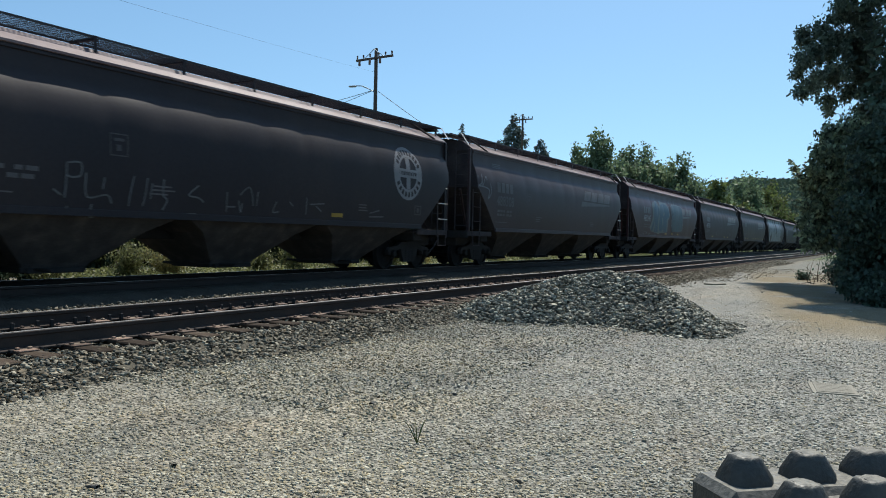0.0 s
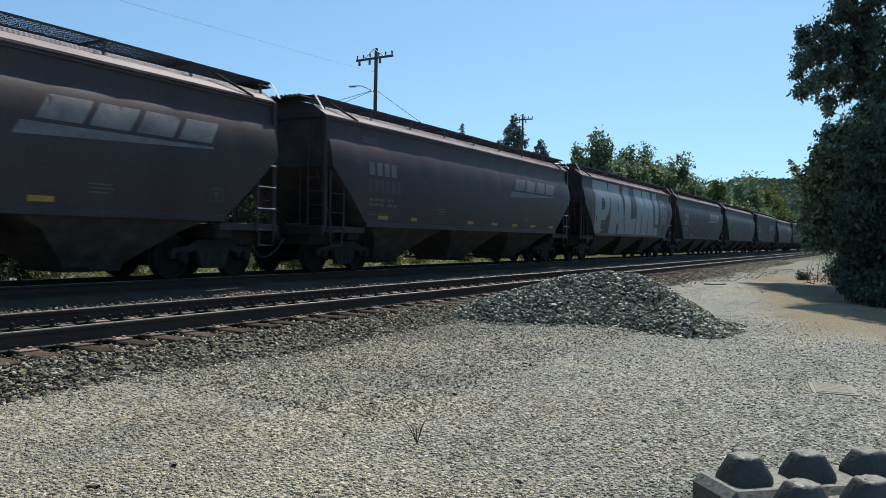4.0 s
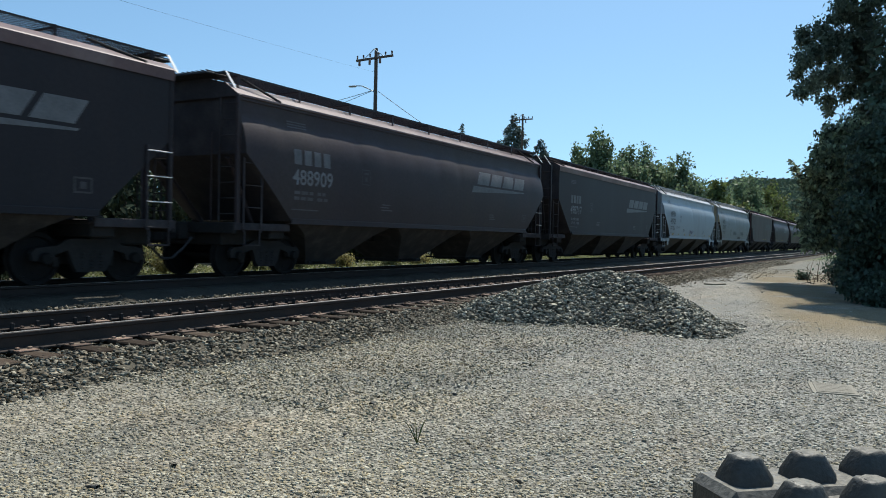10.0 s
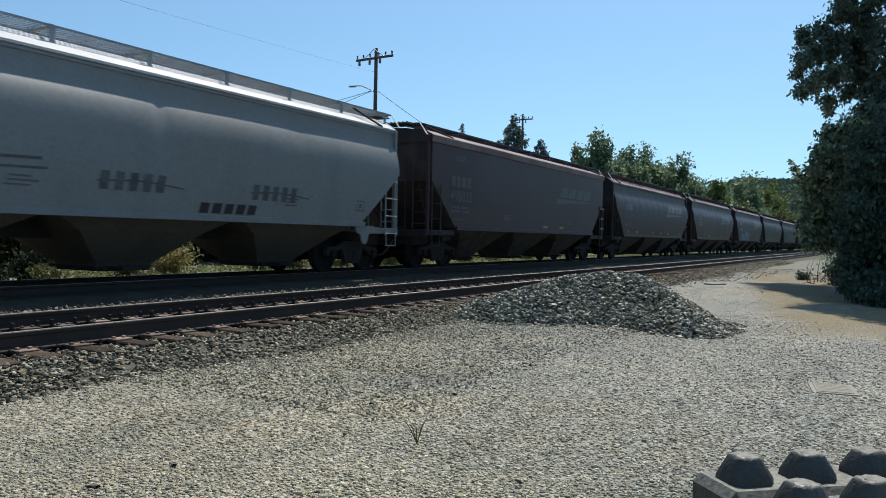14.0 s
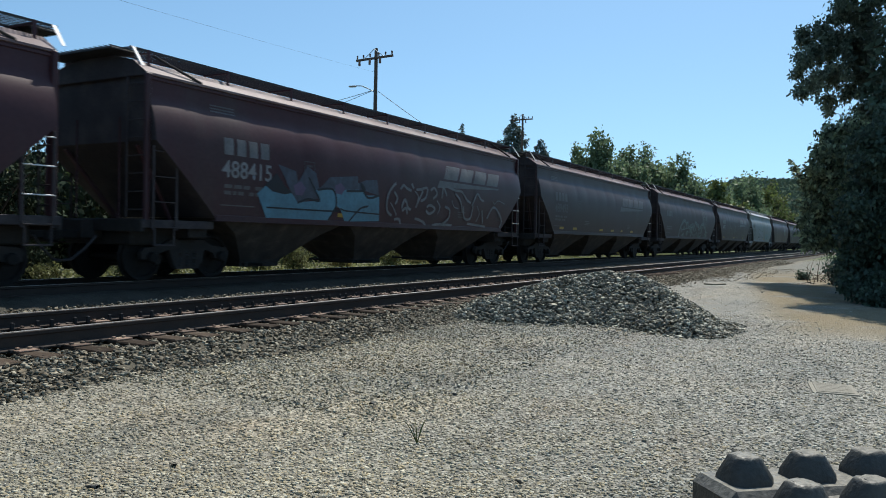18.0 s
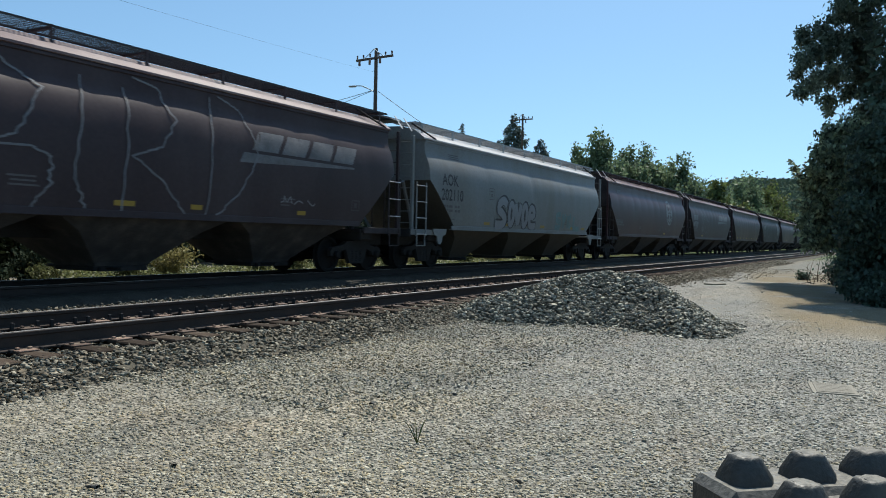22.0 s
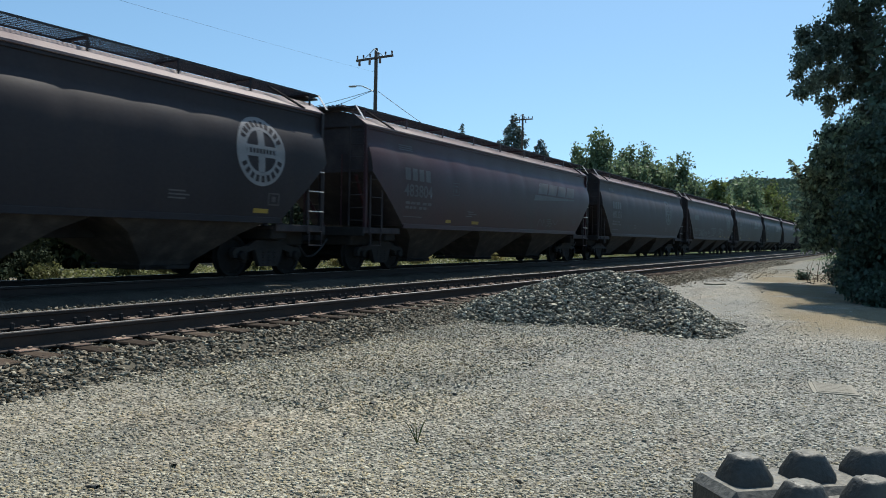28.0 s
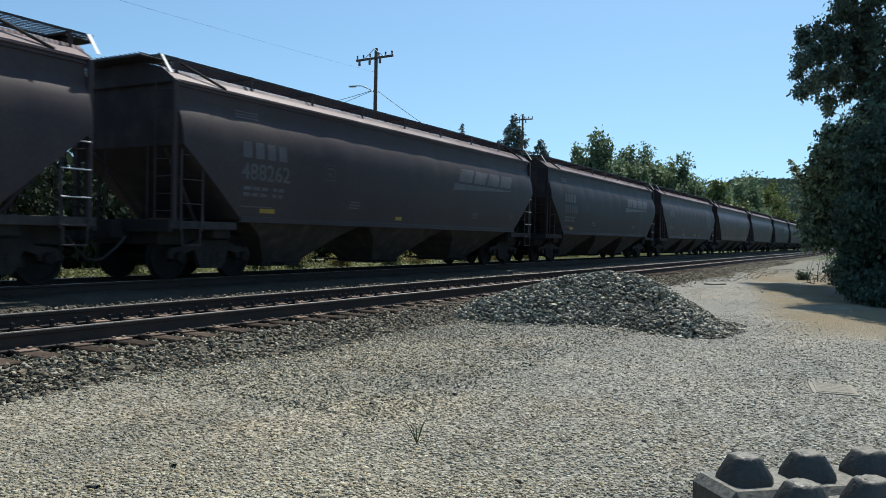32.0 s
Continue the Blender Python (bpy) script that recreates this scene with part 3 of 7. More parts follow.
# stones on the sunlit shoulder of the far bank
x, y, rng = scatter(9000, 0.5, 70, 10.75, 11.4, 6, 1.7)
z = np.interp(y, [10.5, 10.85, 11.12, 11.6], [-0.45, -0.18, -0.045, 0.10])
me = stones("ballast", np.stack([x, y, z + rng.uniform(0.0, 0.03, len(x))], 1), rng.uniform(0.05, 0.10, len(x)), BALLAST, 17)
tagged(new("ballast", me), "broken ballast stones on the shoulder of the far bank", "ballast", kind="stuff")

# fine gravel over the lot
LOT = np.vectorize(lift)
rng = np.random.default_rng(21)
n = 112000
dist = 3.4 + 20 * rng.uniform(0, 1, n) ** 2.4
ang = radians(29.3) + rng.uniform(-0.56, 0.56, n)
x, y = dist * np.cos(ang) / np.cos(ang - radians(29.3)), dist * np.sin(ang) / np.cos(ang - radians(29.3))
track_side = y - 0.16 * x                # the worn track past the heap has few loose stones
ok = (y < 5.75) & (rng.uniform(0, 1, n) < np.maximum(np.clip((track_side + 1.7) / 1.5, 0.1, 1.0), np.clip((13.0 - x) / 2.5, 0, 1)) * np.clip((16.0 - x) / 3.5, 0.13, 1.0))
x, y, dist = x[ok], y[ok], dist[ok]
s = (0.0105 + 0.0205 * rng.uniform(0, 1, len(x)) ** 2.0) * (0.85 + dist / 20)
me = stones("gravel", np.stack([x, y, LOT(x, y) + s * 0.12], 1), s * 1.12, GRAVEL, 13, 0.45)
tagged(new("gravel", me), "pale grey crushed gravel lying loose on the lot", "gravel", kind="stuff")

dist = rng.uniform(20, 44, 16000)
ang = radians(29.3) + rng.uniform(-0.56, -0.1, 16000)
x, y = dist * np.cos(ang), dist * np.sin(ang)
ok = (y < 5.7) & (y > np.interp(x, [20, 25.5, 28, 33, 41], [5.5, 5.1, 4.5, 4.2, 4.0]) + rng.normal(0, 0.25, len(x)))
me = stones("gravel", np.stack([x[ok], y[ok], LOT(x[ok], y[ok]) + 0.008], 1), rng.uniform(0.03, 0.07, int(ok.sum())), BALLAST, 15, 0.5)
tagged(new("gravel", me), "dull brown stones fallen from the far stretch of ballast", "gravel", kind="stuff")

# coarser stones spilt between the ballast and the heap
n = 12000
x, y = 4.5 + 9.5 * rng.uniform(0, 1, n), 5.9 - 2.9 * rng.uniform(0, 1, n) ** 1.5
me = stones("gravel", np.stack([x, y, LOT(x, y) + 0.008], 1), rng.uniform(0.018, 0.042, n), GRAVEL, 16, 0.62)
tagged(new("gravel", me), "coarse grey-brown stones spilt on the gravel lot", "gravel", kind="stuff")

# the heap of dark crushed rock
PILE_X, PILE_Y = 11.75, 3.9
CREST = [(11.35, 5.6, 0.30), (11.55, 5.2, 0.43), (11.95, 4.72, 0.60), (12.4, 4.35, 0.71), (12.6, 3.95, 0.77), (12.65, 3.6, 0.745), (12.4, 3.2, 0.65), (12.0, 2.9, 0.50), (11.6, 2.65, 0.34), (11.25, 2.45, 0.19)]


def heap(x, y):
    """Height of the heap: a bent crest that falls off at the stones' angle of rest."""
    h = 0.0
    bend = 0.10 * noise.noise(Vector((x * 1.4, y * 1.4, 8)))
    for (ax, ay, ah), (bx, by, bh) in zip(CREST, CREST[1:]):
        dx, dy = bx - ax, by - ay
        u = max(0.0, min(1.0, ((x - ax) * dx + (y - ay) * dy) / (dx * dx + dy * dy)))
        d = math.hypot(x - ax - dx * u, y - ay - dy * u)
        h = max(h, ah + (bh - ah) * u - 0.66 * math.sqrt(d * d + 0.02) + 0.09 + bend * min(1, d))
    return max(0.0, h + 0.03 * noise.noise(Vector((x * 2.6, y * 2.6, 3))) if h > 0 else 0.0)


f = Form()
N = 46
for j in range(N):
    for i in range(N):
        px, py = PILE_X + (i / (N - 1) - 0.5) * 5.4, PILE_Y + (j / (N - 1) - 0.5) * 5.8
        h = heap(px, py)
        f.v.append((px, py, h - 0.05 if h > 0.001 else -0.25))
f.f = [(j * N + i, j * N + i + 1, (j + 1) * N + i + 1, (j + 1) * N + i) for j in range(N - 1) for i in range(N - 1)]
pile = solid("gravel_mound", f, CRUSHED_BED, "heap of dark blue-grey crushed rock on the gravel lot", "rock pile", smooth=True)
rng = np.random.default_rng(31)
pts = []
while len(pts) < 20000:
    px, py = PILE_X + rng.uniform(-2.7, 2.7), PILE_Y + rng.uniform(-2.9, 2.9)
    h = heap(px, py)
    if h > 0.02 or (rng.uniform() < 0.3 and max(heap(px + 0.3 * math.cos(q), py + 0.3 * math.sin(q)) for q in range(6)) > 0.02):
        pts.append((px, py, h + rng.uniform(-0.03, 0.025)))
me = stones("broken_rock", np.array(pts), rng.uniform(0.04, 0.092, len(pts)), CRUSHED, 14, 0.62)
tagged(part("broken_rock", me, CRUSHED, pile, "loose angular dark stones"), kind="stuff")


# ------------------------------------------------------------ the freight train
LENGTH, HALF = 18.1, 8.1
PROFILE = {"curved": [(3.84, 1.40), (3.66, 1.40), (3.5, 1.402), (3.42, 1.412), (3.35, 1.435), (3.28, 1.474), (3.2, 1.512), (3.1, 1.548), (2.95, 1.586), (2.75, 1.612), (2.5, 1.626), (2.25, 1.630), (1.95, 1.622), (1.6, 1.596), (1.25, 1.555)],
           "grey": [(3.84, 1.40), (3.66, 1.40), (3.5, 1.402), (3.42, 1.412), (3.35, 1.435), (3.28, 1.474), (3.2, 1.512), (3.1, 1.548), (2.95, 1.586), (2.75, 1.612), (2.5, 1.626), (2.25, 1.630), (1.95, 1.622), (1.6, 1.596), (1.25, 1.555)],
           "flat": [(3.97, 1.515), (2.62, 1.515), (1.25, 1.515)]}
EAVE = {k: v[0][0] for k, v in PROFILE.items()}


def reach(kind, z):
    """Half the body's length at a height: the end sheets slope in below."""
    return HALF - 0.05 - max(0.0, 2.62 - z) * (1.25 if kind == "grey" else 1.1)


def side(kind, x, z):
    """Half width of the body's side at a place: sheets that bulge a little, unevenly, between the posts."""
    pr = PROFILE[kind]
    w = float(np.interp(-z, [-a for a, _ in pr], [b for _, b in pr]))
    if kind != "flat":
        ph = (x + 8.1) / (1.35 if kind == "curved" else 4.05)
        k = math.floor(ph)
        u = abs(math.sin(math.pi * (ph - k)))
        amp = 0.024 + 0.016 * math.sin(k * 2.3 + 0.7)
        if kind == "grey":                      # long sheets with dents at their seams
            u, amp = u ** 0.35, 0.052 + 0.012 * math.sin(k * 1.7)
        w += amp * (u ** 0.6 - 0.5) * max(0.0, 1 - abs(z - 3.1) / 0.75)
    return w


def body_form(kind):
    f = Form()
    zs = sorted(set([z for z, _ in PROFILE[kind]] + [2.62]), reverse=True)
    us = np.linspace(-1, 1, 97)
    n, m = len(us), len(zs)
    for s in (-1, 1):
        for z in zs:
            for u in us:
                x = u * reach(kind, z)
                f.v.append((x, s * side(kind, x, z), z))
    for s in range(2):
        o = s * n * m
        for j in range(m - 1):
            for i in range(n - 1):
                q = (o + j * n + i, o + (j + 1) * n + i, o + (j + 1) * n + i + 1, o + j * n + i + 1)
                f.f.append(q if s == 0 else q[::-1])
    rims = []
    for z in zs:
        x = reach(kind, z)
        rims.append(((-x, -side(kind, -x, z), z), (-x, side(kind, -x, z), z), (x, -side(kind, x, z), z), (x, side(kind, x, z), z)))
    f.add((rims[0][0], rims[0][2], rims[0][3], rims[0][1]), [(0, 1, 2, 3)])
    f.add((rims[-1][0], rims[-1][2], rims[-1][3], rims[-1][1]), [(0, 3, 2, 1)])
    sheets = []                                 # end sheets, upright above and sloping in below
    for d in (0, 2):
        upright, slope = Form(), Form()
        for p, q in zip(rims, rims[1:]):
            (slope if p[0][2] < 2.63 else upright).add((p[d], p[d + 1], q[d + 1], q[d]), [(0, 1, 2, 3) if d == 0 else (0, 3, 2, 1)])
        sheets.append((upright, slope))
    return f, sheets


def roof_section(kind):
    e, w = EAVE[kind], PROFILE[kind][0][1] + 0.035
    if kind == "flat":
        sec = [(w, e - 0.20), (w + 0.025, e - 0.01), (w + 0.005, e + 0.015), (w - 0.22, e + 0.14), (0.55, e + 0.24), (0.0, e + 0.26)]
    else:
        sec = [(w - 0.02, e - 0.03), (w, e - 0.02), (w, e + 0.02), (w - 0.36, e + 0.27), (0.6, e + 0.38), (0.0, e + 0.40)]
    return sec + [(-a, b) for a, b in sec[-2::-1]]


def roof_form(kind):
    full = roof_section(kind)
    f = Form()
    n = len(full)
    xs = np.linspace(-HALF - 0.04, HALF + 0.04, 14)
    f.v = [(x, y, z) for x in xs for y, z in full]
    for i in range(len(xs) - 1):
        f.f += [(i * n + j, i * n + j + 1, (i + 1) * n + j + 1, (i + 1) * n + j) for j in range(n - 1)]
    return f


def board_form(kind):
    """A running board of steel grating along the roof."""
    f = Form()
    for y in (-0.37, 0.37):
        f.box((0, y, 0), (16.6, 0.012, 0.040))
    for x in np.arange(-8.28, 8.3, 0.09):
        f.box((float(x), 0, 0.0), (0.032, 0.74, 0.018))
    return f


def truck(parent, x):
    """A three-piece truck: bolster, side frames and two wheelsets."""
    b = Form().box((0, 0, 0.56), (0.36, 2.1, 0.26), 0.03)
    b.box((0, 0, 0.74), (0.42, 0.42, 0.14), 0.03)
    t = part("truck", b, UNDER, parent, "dirty black cast steel truck", pose(x, 0, 0))
    for s in (-1, 1):
        fr = Form()
        fr.extrude([(-1.12, 0.56), (-1.05, 0.64), (-0.66, 0.68), (-0.42, 0.80), (0.42, 0.80), (0.66, 0.68), (1.05, 0.64), (1.12, 0.56), (1.1, 0.42), (0.74, 0.42), (0.70, 0.53),
                    (0.46, 0.60), (0.36, 0.34), (0.28, 0.22), (-0.28, 0.22), (-0.36, 0.34), (-0.46, 0.60), (-0.70, 0.53), (-0.74, 0.42), (-1.1, 0.42)], s * 0.99 - 0.06, s * 0.99 + 0.06)
        sf = part("side_frame", fr, UNDER, t, fix=True)
        for i in (-0.18, 0.0, 0.18):
            coil = [(0.055 + 0.02 * (k % 2), 0.27 + k * 0.03) for k in range(11)]
            part("spring", Form().lathe(coil, (i, s * 1.0, 0), "z", 10), UNDER, t)
        for wx in (-0.89, 0.89):
            cp = Form().lathe([(0.0, s * 1.14), (0.085, s * 1.14), (0.105, s * 1.11), (0.11, s * 1.02)], (wx, 0, 0.457), "y", 14)
            part("bearing_cap", cp, WHEEL, t, fix=True)
    rig = Form().box((0, 0, 0.50), (1.05, 1.5, 0.30), 0.03).box((-0.55, 0, 0.40), (0.14, 1.7, 0.2), 0.02).box((0.55, 0, 0.40), (0.14, 1.7, 0.2), 0.02)
    part("brake_beam", rig, UNDER, t)
    for wx in (-0.89, 0.89):
        w = Form().tube((0, -1.02, 0), (0, 1.02, 0), 0.075, 12)
        for s in (-1, 1):
            w.lathe([(0.08, s * 0.66), (0.13, s * 0.64), (0.36, s * 0.70), (0.385, s * 0.675), (0.485, s * 0.675), (0.482, s * 0.70), (0.457, s * 0.715), (0.452, s * 0.81), (0.385, s * 0.815), (0.36, s * 0.76), (0.13, s * 0.80), (0.08, s * 0.82)], (0, 0, 0), "y", 20)
            for q in range(3):          # cast marks that show the wheel turning
                a = q * 2.094
                w.box((0.25 * math.cos(a), s * 0.77, 0.25 * math.sin(a)), (0.05, 0.03, 0.05), 0.008)
        part("wheelset", w, WHEEL, t, place=pose(wx, 0, 0.457), fix=True)
    return t


def hopper_car(kind, label):
    """A covered hopper, its origin on the rail top under its middle."""
    car = thing("covered_hopper_car", pose(0, 0, 0), label, "railcar")
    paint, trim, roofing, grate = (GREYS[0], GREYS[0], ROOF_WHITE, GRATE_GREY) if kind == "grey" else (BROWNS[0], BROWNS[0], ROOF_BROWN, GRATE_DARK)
    e = EAVE[kind]
    up = 0.34 if kind == "flat" else 0.46
    shell, sheets = body_form(kind)
    part("body", shell, paint, car, smooth=True)
    for d, (sh, slope) in zip((-1, 1), sheets):
        full = roof_section(kind)
        part("slope_sheet", slope, GREY_DARK if kind == "grey" else END_GRIME, car, "dark sloping end sheet")
        sh.add([(d * (HALF + 0.035), y, z) for y, z in full], [tuple(range(len(full)))[::-d]])
        part("end_sheet", sh, paint if kind == "grey" else END_GRIME, car, "" if kind == "grey" else "grimy near-black end sheet")
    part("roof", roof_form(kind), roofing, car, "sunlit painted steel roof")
    for s in (-1, 1):
        part("running_board", board_form(kind), grate, car, "steel grating walkway", pose(0, s * 0.82, e + up))
        for i in range(9):
            x = -7.9 + i * 1.975
            br = Form().box((x, s * 1.205, e + up - 0.13), (0.11 if kind == "grey" else 0.07, 0.014, 0.30)).box((x, s * 0.86, e + up - 0.035), (0.05, 0.68, 0.03)).box((x, s * 0.56, e + up - 0.11), (0.05, 0.012, 0.2))
            br.tube((x, s * 1.08, e + up - 0.28), (x, s * 0.72, e + up - 0.05), 0.012, 5)
            part("walkway_bracket", br, grate if kind == "grey" else paint, car)
        sill = Form().box((0, s * 1.555, 1.25), (13.1, 0.05, 0.12), 0.012).box((0, s * 1.56, 1.19), (13.2, 0.11, 0.02), 0.005)
        part("side_sill", sill, trim, car)
        w = PROFILE[kind][0][1]
        part("eave_rail", Form().box((0, s * (w + 0.012), e - 0.075), (16.1, 0.03, 0.055), 0.008), trim, car)
    hatch = Form().box((0, 0, e + up - 0.10), (15.4, 0.62, 0.09), 0.03)
    for i in range(7):
        hatch.box((-6.8 + i * 2.26, 0, e + up - 0.05), (0.09, 0.7, 0.05), 0.015)
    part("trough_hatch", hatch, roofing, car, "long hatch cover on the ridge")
    for i in range(3):
        x = (i - 1) * 4.25
        h = Form()
        tiers = ((2.12, 1.5, 1.27), (1.42, 1.22, 0.95), (0.66, 0.64, 0.36), (0.60, 0.58, 0.27))
        for a, w_, z in tiers:
            h.v += [(x - a, -w_, z), (x + a, -w_, z), (x + a, w_, z), (x - a, w_, z)]
        h.f = [(k * 4 + q, k * 4 + (q + 1) % 4, k * 4 + 4 + (q + 1) % 4, k * 4 + 4 + q) for k in range(3) for q in range(4)] + [(12, 13, 14, 15), (3, 2, 1, 0)]
        hp = part("hopper", h, GREY_DARK if kind == "grey" else HOPPER_GRIME, car, "dark sloping discharge hopper", fix=True)
        gt = Form().box((x, 0, 0.25), (1.25, 1.2, 0.10), 0.02).box((x, -0.64, 0.24), (1.1, 0.06, 0.09), 0.01)
        gt.tube((x - 0.4, -1.1, 0.26), (x - 0.4, 1.1, 0.26), 0.03, 8)
        part("discharge_gate", gt, UNDER, hp)
    for d in (-1, 1):
        bol = Form().box((d * 6.75, 0, 0.98), (0.5, 2.7, 0.30), 0.03).box((d * 7.4, 0, 0.86), (1.3, 1.9, 0.34), 0.03)
        part("body_bolster", bol, UNDER, car)
    part("centre_sill", Form().box((0, 0, 0.98), (17.0, 0.34, 0.36), 0.02), UNDER, car)
    for d in (-1, 1):
        pl = Form().box((d * 7.35, 0, 1.09), (1.75, 2.7, 0.07), 0.012)
        for s in (-1, 1):
            pl.box((d * 7.35, s * 1.45, 1.09), (1.75, 0.06, 0.16), 0.012)
        part("end_platform", pl, trim if kind == "grey" else END_GRIME, car)
        part("end_beam", Form().box((d * 8.2, 0, 1.06), (0.10, 2.95, 0.24), 0.015), UNDER, car)
        for s in (-1, 1) if kind == "grey" else ():
            lug = Form().extrude([(-0.42, 1.20), (0.42, 1.20), (0.36, 1.04), (0.16, 0.98), (0.13, 0.82), (0.05, 0.74), (-0.05, 0.74), (-0.13, 0.82), (-0.16, 0.98), (-0.36, 1.04)], s * 1.50 - 0.02, s * 1.50 + 0.02)
            part("jacking_pad", lug, trim, car, place=pose(d * 6.6, 0, 0), fix=True)
        for s in (-1, 1):
            po = Form().box((d * 8.1, s * 1.43, e * 0.5 + 0.53), (0.10, 0.09, e - 1.06), 0.012)
            part("corner_post", po, trim, car)
            ld = Form()
            for x in (7.50, 8.04):
                ld.box((d * x, s * 1.55, 1.75), (0.05, 0.025, 1.55), 0.005)
            ld.box((d * 7.77, s * 1.55, 0.70), (0.50, 0.03, 0.03), 0.005)
            for x in (7.55, 8.0):
                ld.box((d * x, s * 1.55, 0.88), (0.03, 0.025, 0.38), 0.004)
            ladder = part("side_ladder", ld, trim if kind == "grey" else END_GRIME, car)
            # brown cars: sunward rungs painted bright for the sun's glint, shaded ones dark
            for k in range(4):
                part("rung", Form().box((d * 7.77, s * 1.57, 1.03 + k * 0.465), (0.54, 0.030, 0.022), 0.005), STRAP if (k and d > 0) or kind == "grey" else END_GRIME, ladder)
            br = Form().tube((d * 8.05, s * 0.62, 1.2), (d * 8.05, s * 0.62, 3.1), 0.02, 6).tube((d * 6.9, s * 0.75, 1.12), (d * 8.0, s * 1.05, 2.55), 0.05, 6)
            part("end_brace", br, trim, car)
        rung = Form()
        for k in range(8):
            rung.tube((d * 8.16, -1.42, 1.35 + k * 0.33), (d * 8.16, -0.96, 1.35 + k * 0.33), 0.012, 6)
        rung.box((d * 8.16, -0.96, 2.5), (0.03, 0.04, 2.6), 0.005)
        part("end_ladder", rung, trim if kind == "grey" else END_GRIME, car)
        hb = Form().box((d * 8.22, 0, e + up - 0.03), (0.62, 1.9, 0.035), 0.006)
        for k in range(14):
            hb.box((d * 8.22, -0.9 + k * 0.138, e + up), (0.60, 0.012, 0.05))
        part("end_walkway", hb, grate, car)
        for s in (-1, 1):
            tilt = math.atan2(0.36, 0.26)
            strap = Form().box((d * 8.24, s * 1.33, e + up - 0.17), (0.065, 0.46, 0.012), 0.003, Matrix.Rotation(-s * tilt, 3, "X"))
            part("end_strap", strap, STRAP, car, "bright metal strap down from the walkway to the eave")
            x0 = -7.75 if d < 0 else 6.5
            rod = Form().tube((x0, s * 1.16, e + up - 0.06), (x0 + 0.95, s * (PROFILE[kind][0][1] + 0.03), e + 0.03), 0.026, 6)
            part("roof_grab_rail", rod, UNDER, car)
        cp = Form().box((d * 8.55, 0, 0.87), (0.75, 0.16, 0.17), 0.03).box((d * 8.95, 0.02, 0.87), (0.2, 0.30, 0.28), 0.05)
        part("coupler", cp, WHEEL, car)
        hose = Form().path([(d * 8.4, -0.45, 0.85), (d * 8.6, -0.42, 0.62), (d * 8.85, -0.38, 0.42), (d * 9.0, -0.34, 0.40)], 0.025, 6)
        part("brake_hose", hose, CABLE, car)
        truck(car, d * 6.75)
    rs = Form().tube((-7.0, 0.55, 0.85), (-6.0, 0.55, 0.85), 0.2, 12)
    part("air_reservoir", rs, UNDER, car)
    return car


# ------------------------------------------------------------ lettering and spray paint on the cars' sides
def decal(car, kind, name, polys, material, layer=1, label=""):
    """Paint laid on a car's near side: outlines in (along, up), made to follow the side's curve."""
    bm = bmesh.new()
    if isinstance(polys, bpy.types.Mesh):
        bm.from_mesh(polys)
    else:
        for p in polys:
            q = [a for i, a in enumerate(p) if i == 0 or (a[0] - p[i - 1][0]) ** 2 + (a[1] - p[i - 1][1]) ** 2 > 1e-8]
            try:
                bm.faces.new([bm.verts.new((a, 0, b)) for a, b in q])
            except ValueError:
                pass
    bmesh.ops.remove_doubles(bm, verts=bm.verts[:], dist=0.0005)
    bm.normal_update()
    bmesh.ops.triangulate(bm, faces=bm.faces[:])
    lo = min((v.co.z for v in bm.verts), default=0)
    hi = max((v.co.z for v in bm.verts), default=0)
    left = min((v.co.x for v in bm.verts), default=0)
    right = max((v.co.x for v in bm.verts), default=0)
    for z in sorted(set([q for q, _ in PROFILE[kind]])):
        if lo < z < hi and hi - lo > 0.05:
            bmesh.ops.bisect_plane(bm, geom=bm.verts[:] + bm.edges[:] + bm.faces[:], plane_co=(0, 0, float(z)), plane_no=(0, 0, 1))
    if kind != "flat" and right - left > 0.7:
        for x in np.arange(-8.1, 8.1, 0.225):
            if left < x < right:
                bmesh.ops.bisect_plane(bm, geom=bm.verts[:] + bm.edges[:] + bm.faces[:], plane_co=(float(x), 0, 0), plane_no=(1, 0, 0))
    for v in bm.verts:
        end = reach(kind, v.co.z) - 0.03        # paint stops where the sheet ends
        v.co.x = max(-end, min(end, v.co.x))
        v.co.y = -side(kind, v.co.x, v.co.z) - 0.004 - 0.004 * layer
    bmesh.ops.dissolve_degenerate(bm, edges=bm.edges[:], dist=0.0004)
    for f in bm.faces:
        f.normal_update()
        if f.normal.y > 0:
            f.normal_flip()
    me = bpy.data.meshes.new(name)
    bm.to_mesh(me)
    bm.free()
    me.polygons.foreach_set("use_smooth", [True] * len(me.polygons))
    me.materials.append(material)
    ob = new(name, me)
    ob.parent = car
    return tagged(ob, label=label)


LETTERS = {}


def text_mesh(words, x, z, high, wide=1.0, fat=0.0, lean=0.0, space=1.0):
    """Words of the built-in font as a flat mesh in (along, up)."""
    key = (words, fat, lean, space)
    if key not in LETTERS:
        cu = bpy.data.curves.new("letters", "FONT")
        cu.body, cu.offset, cu.shear, cu.space_character, cu.resolution_u = words, fat, lean, space, 3
        ob = new("letters", cu)
        bpy.context.view_layer.update()
        me = bpy.data.meshes.new_from_object(ob.evaluated_get(bpy.context.evaluated_depsgraph_get()))
        bpy.data.objects.remove(ob)
        LETTERS[key] = me
    me = LETTERS[key].copy()
    k = high / 0.70
    for v in me.vertices:
        v.co = (x + v.co.x * k * wide, 0, z + v.co.y * k)
    return me


def rect(x, z, w, h, lean=0.0):
    return [(x, z), (x + w, z), (x + w + lean, z + h), (x + lean, z + h)]


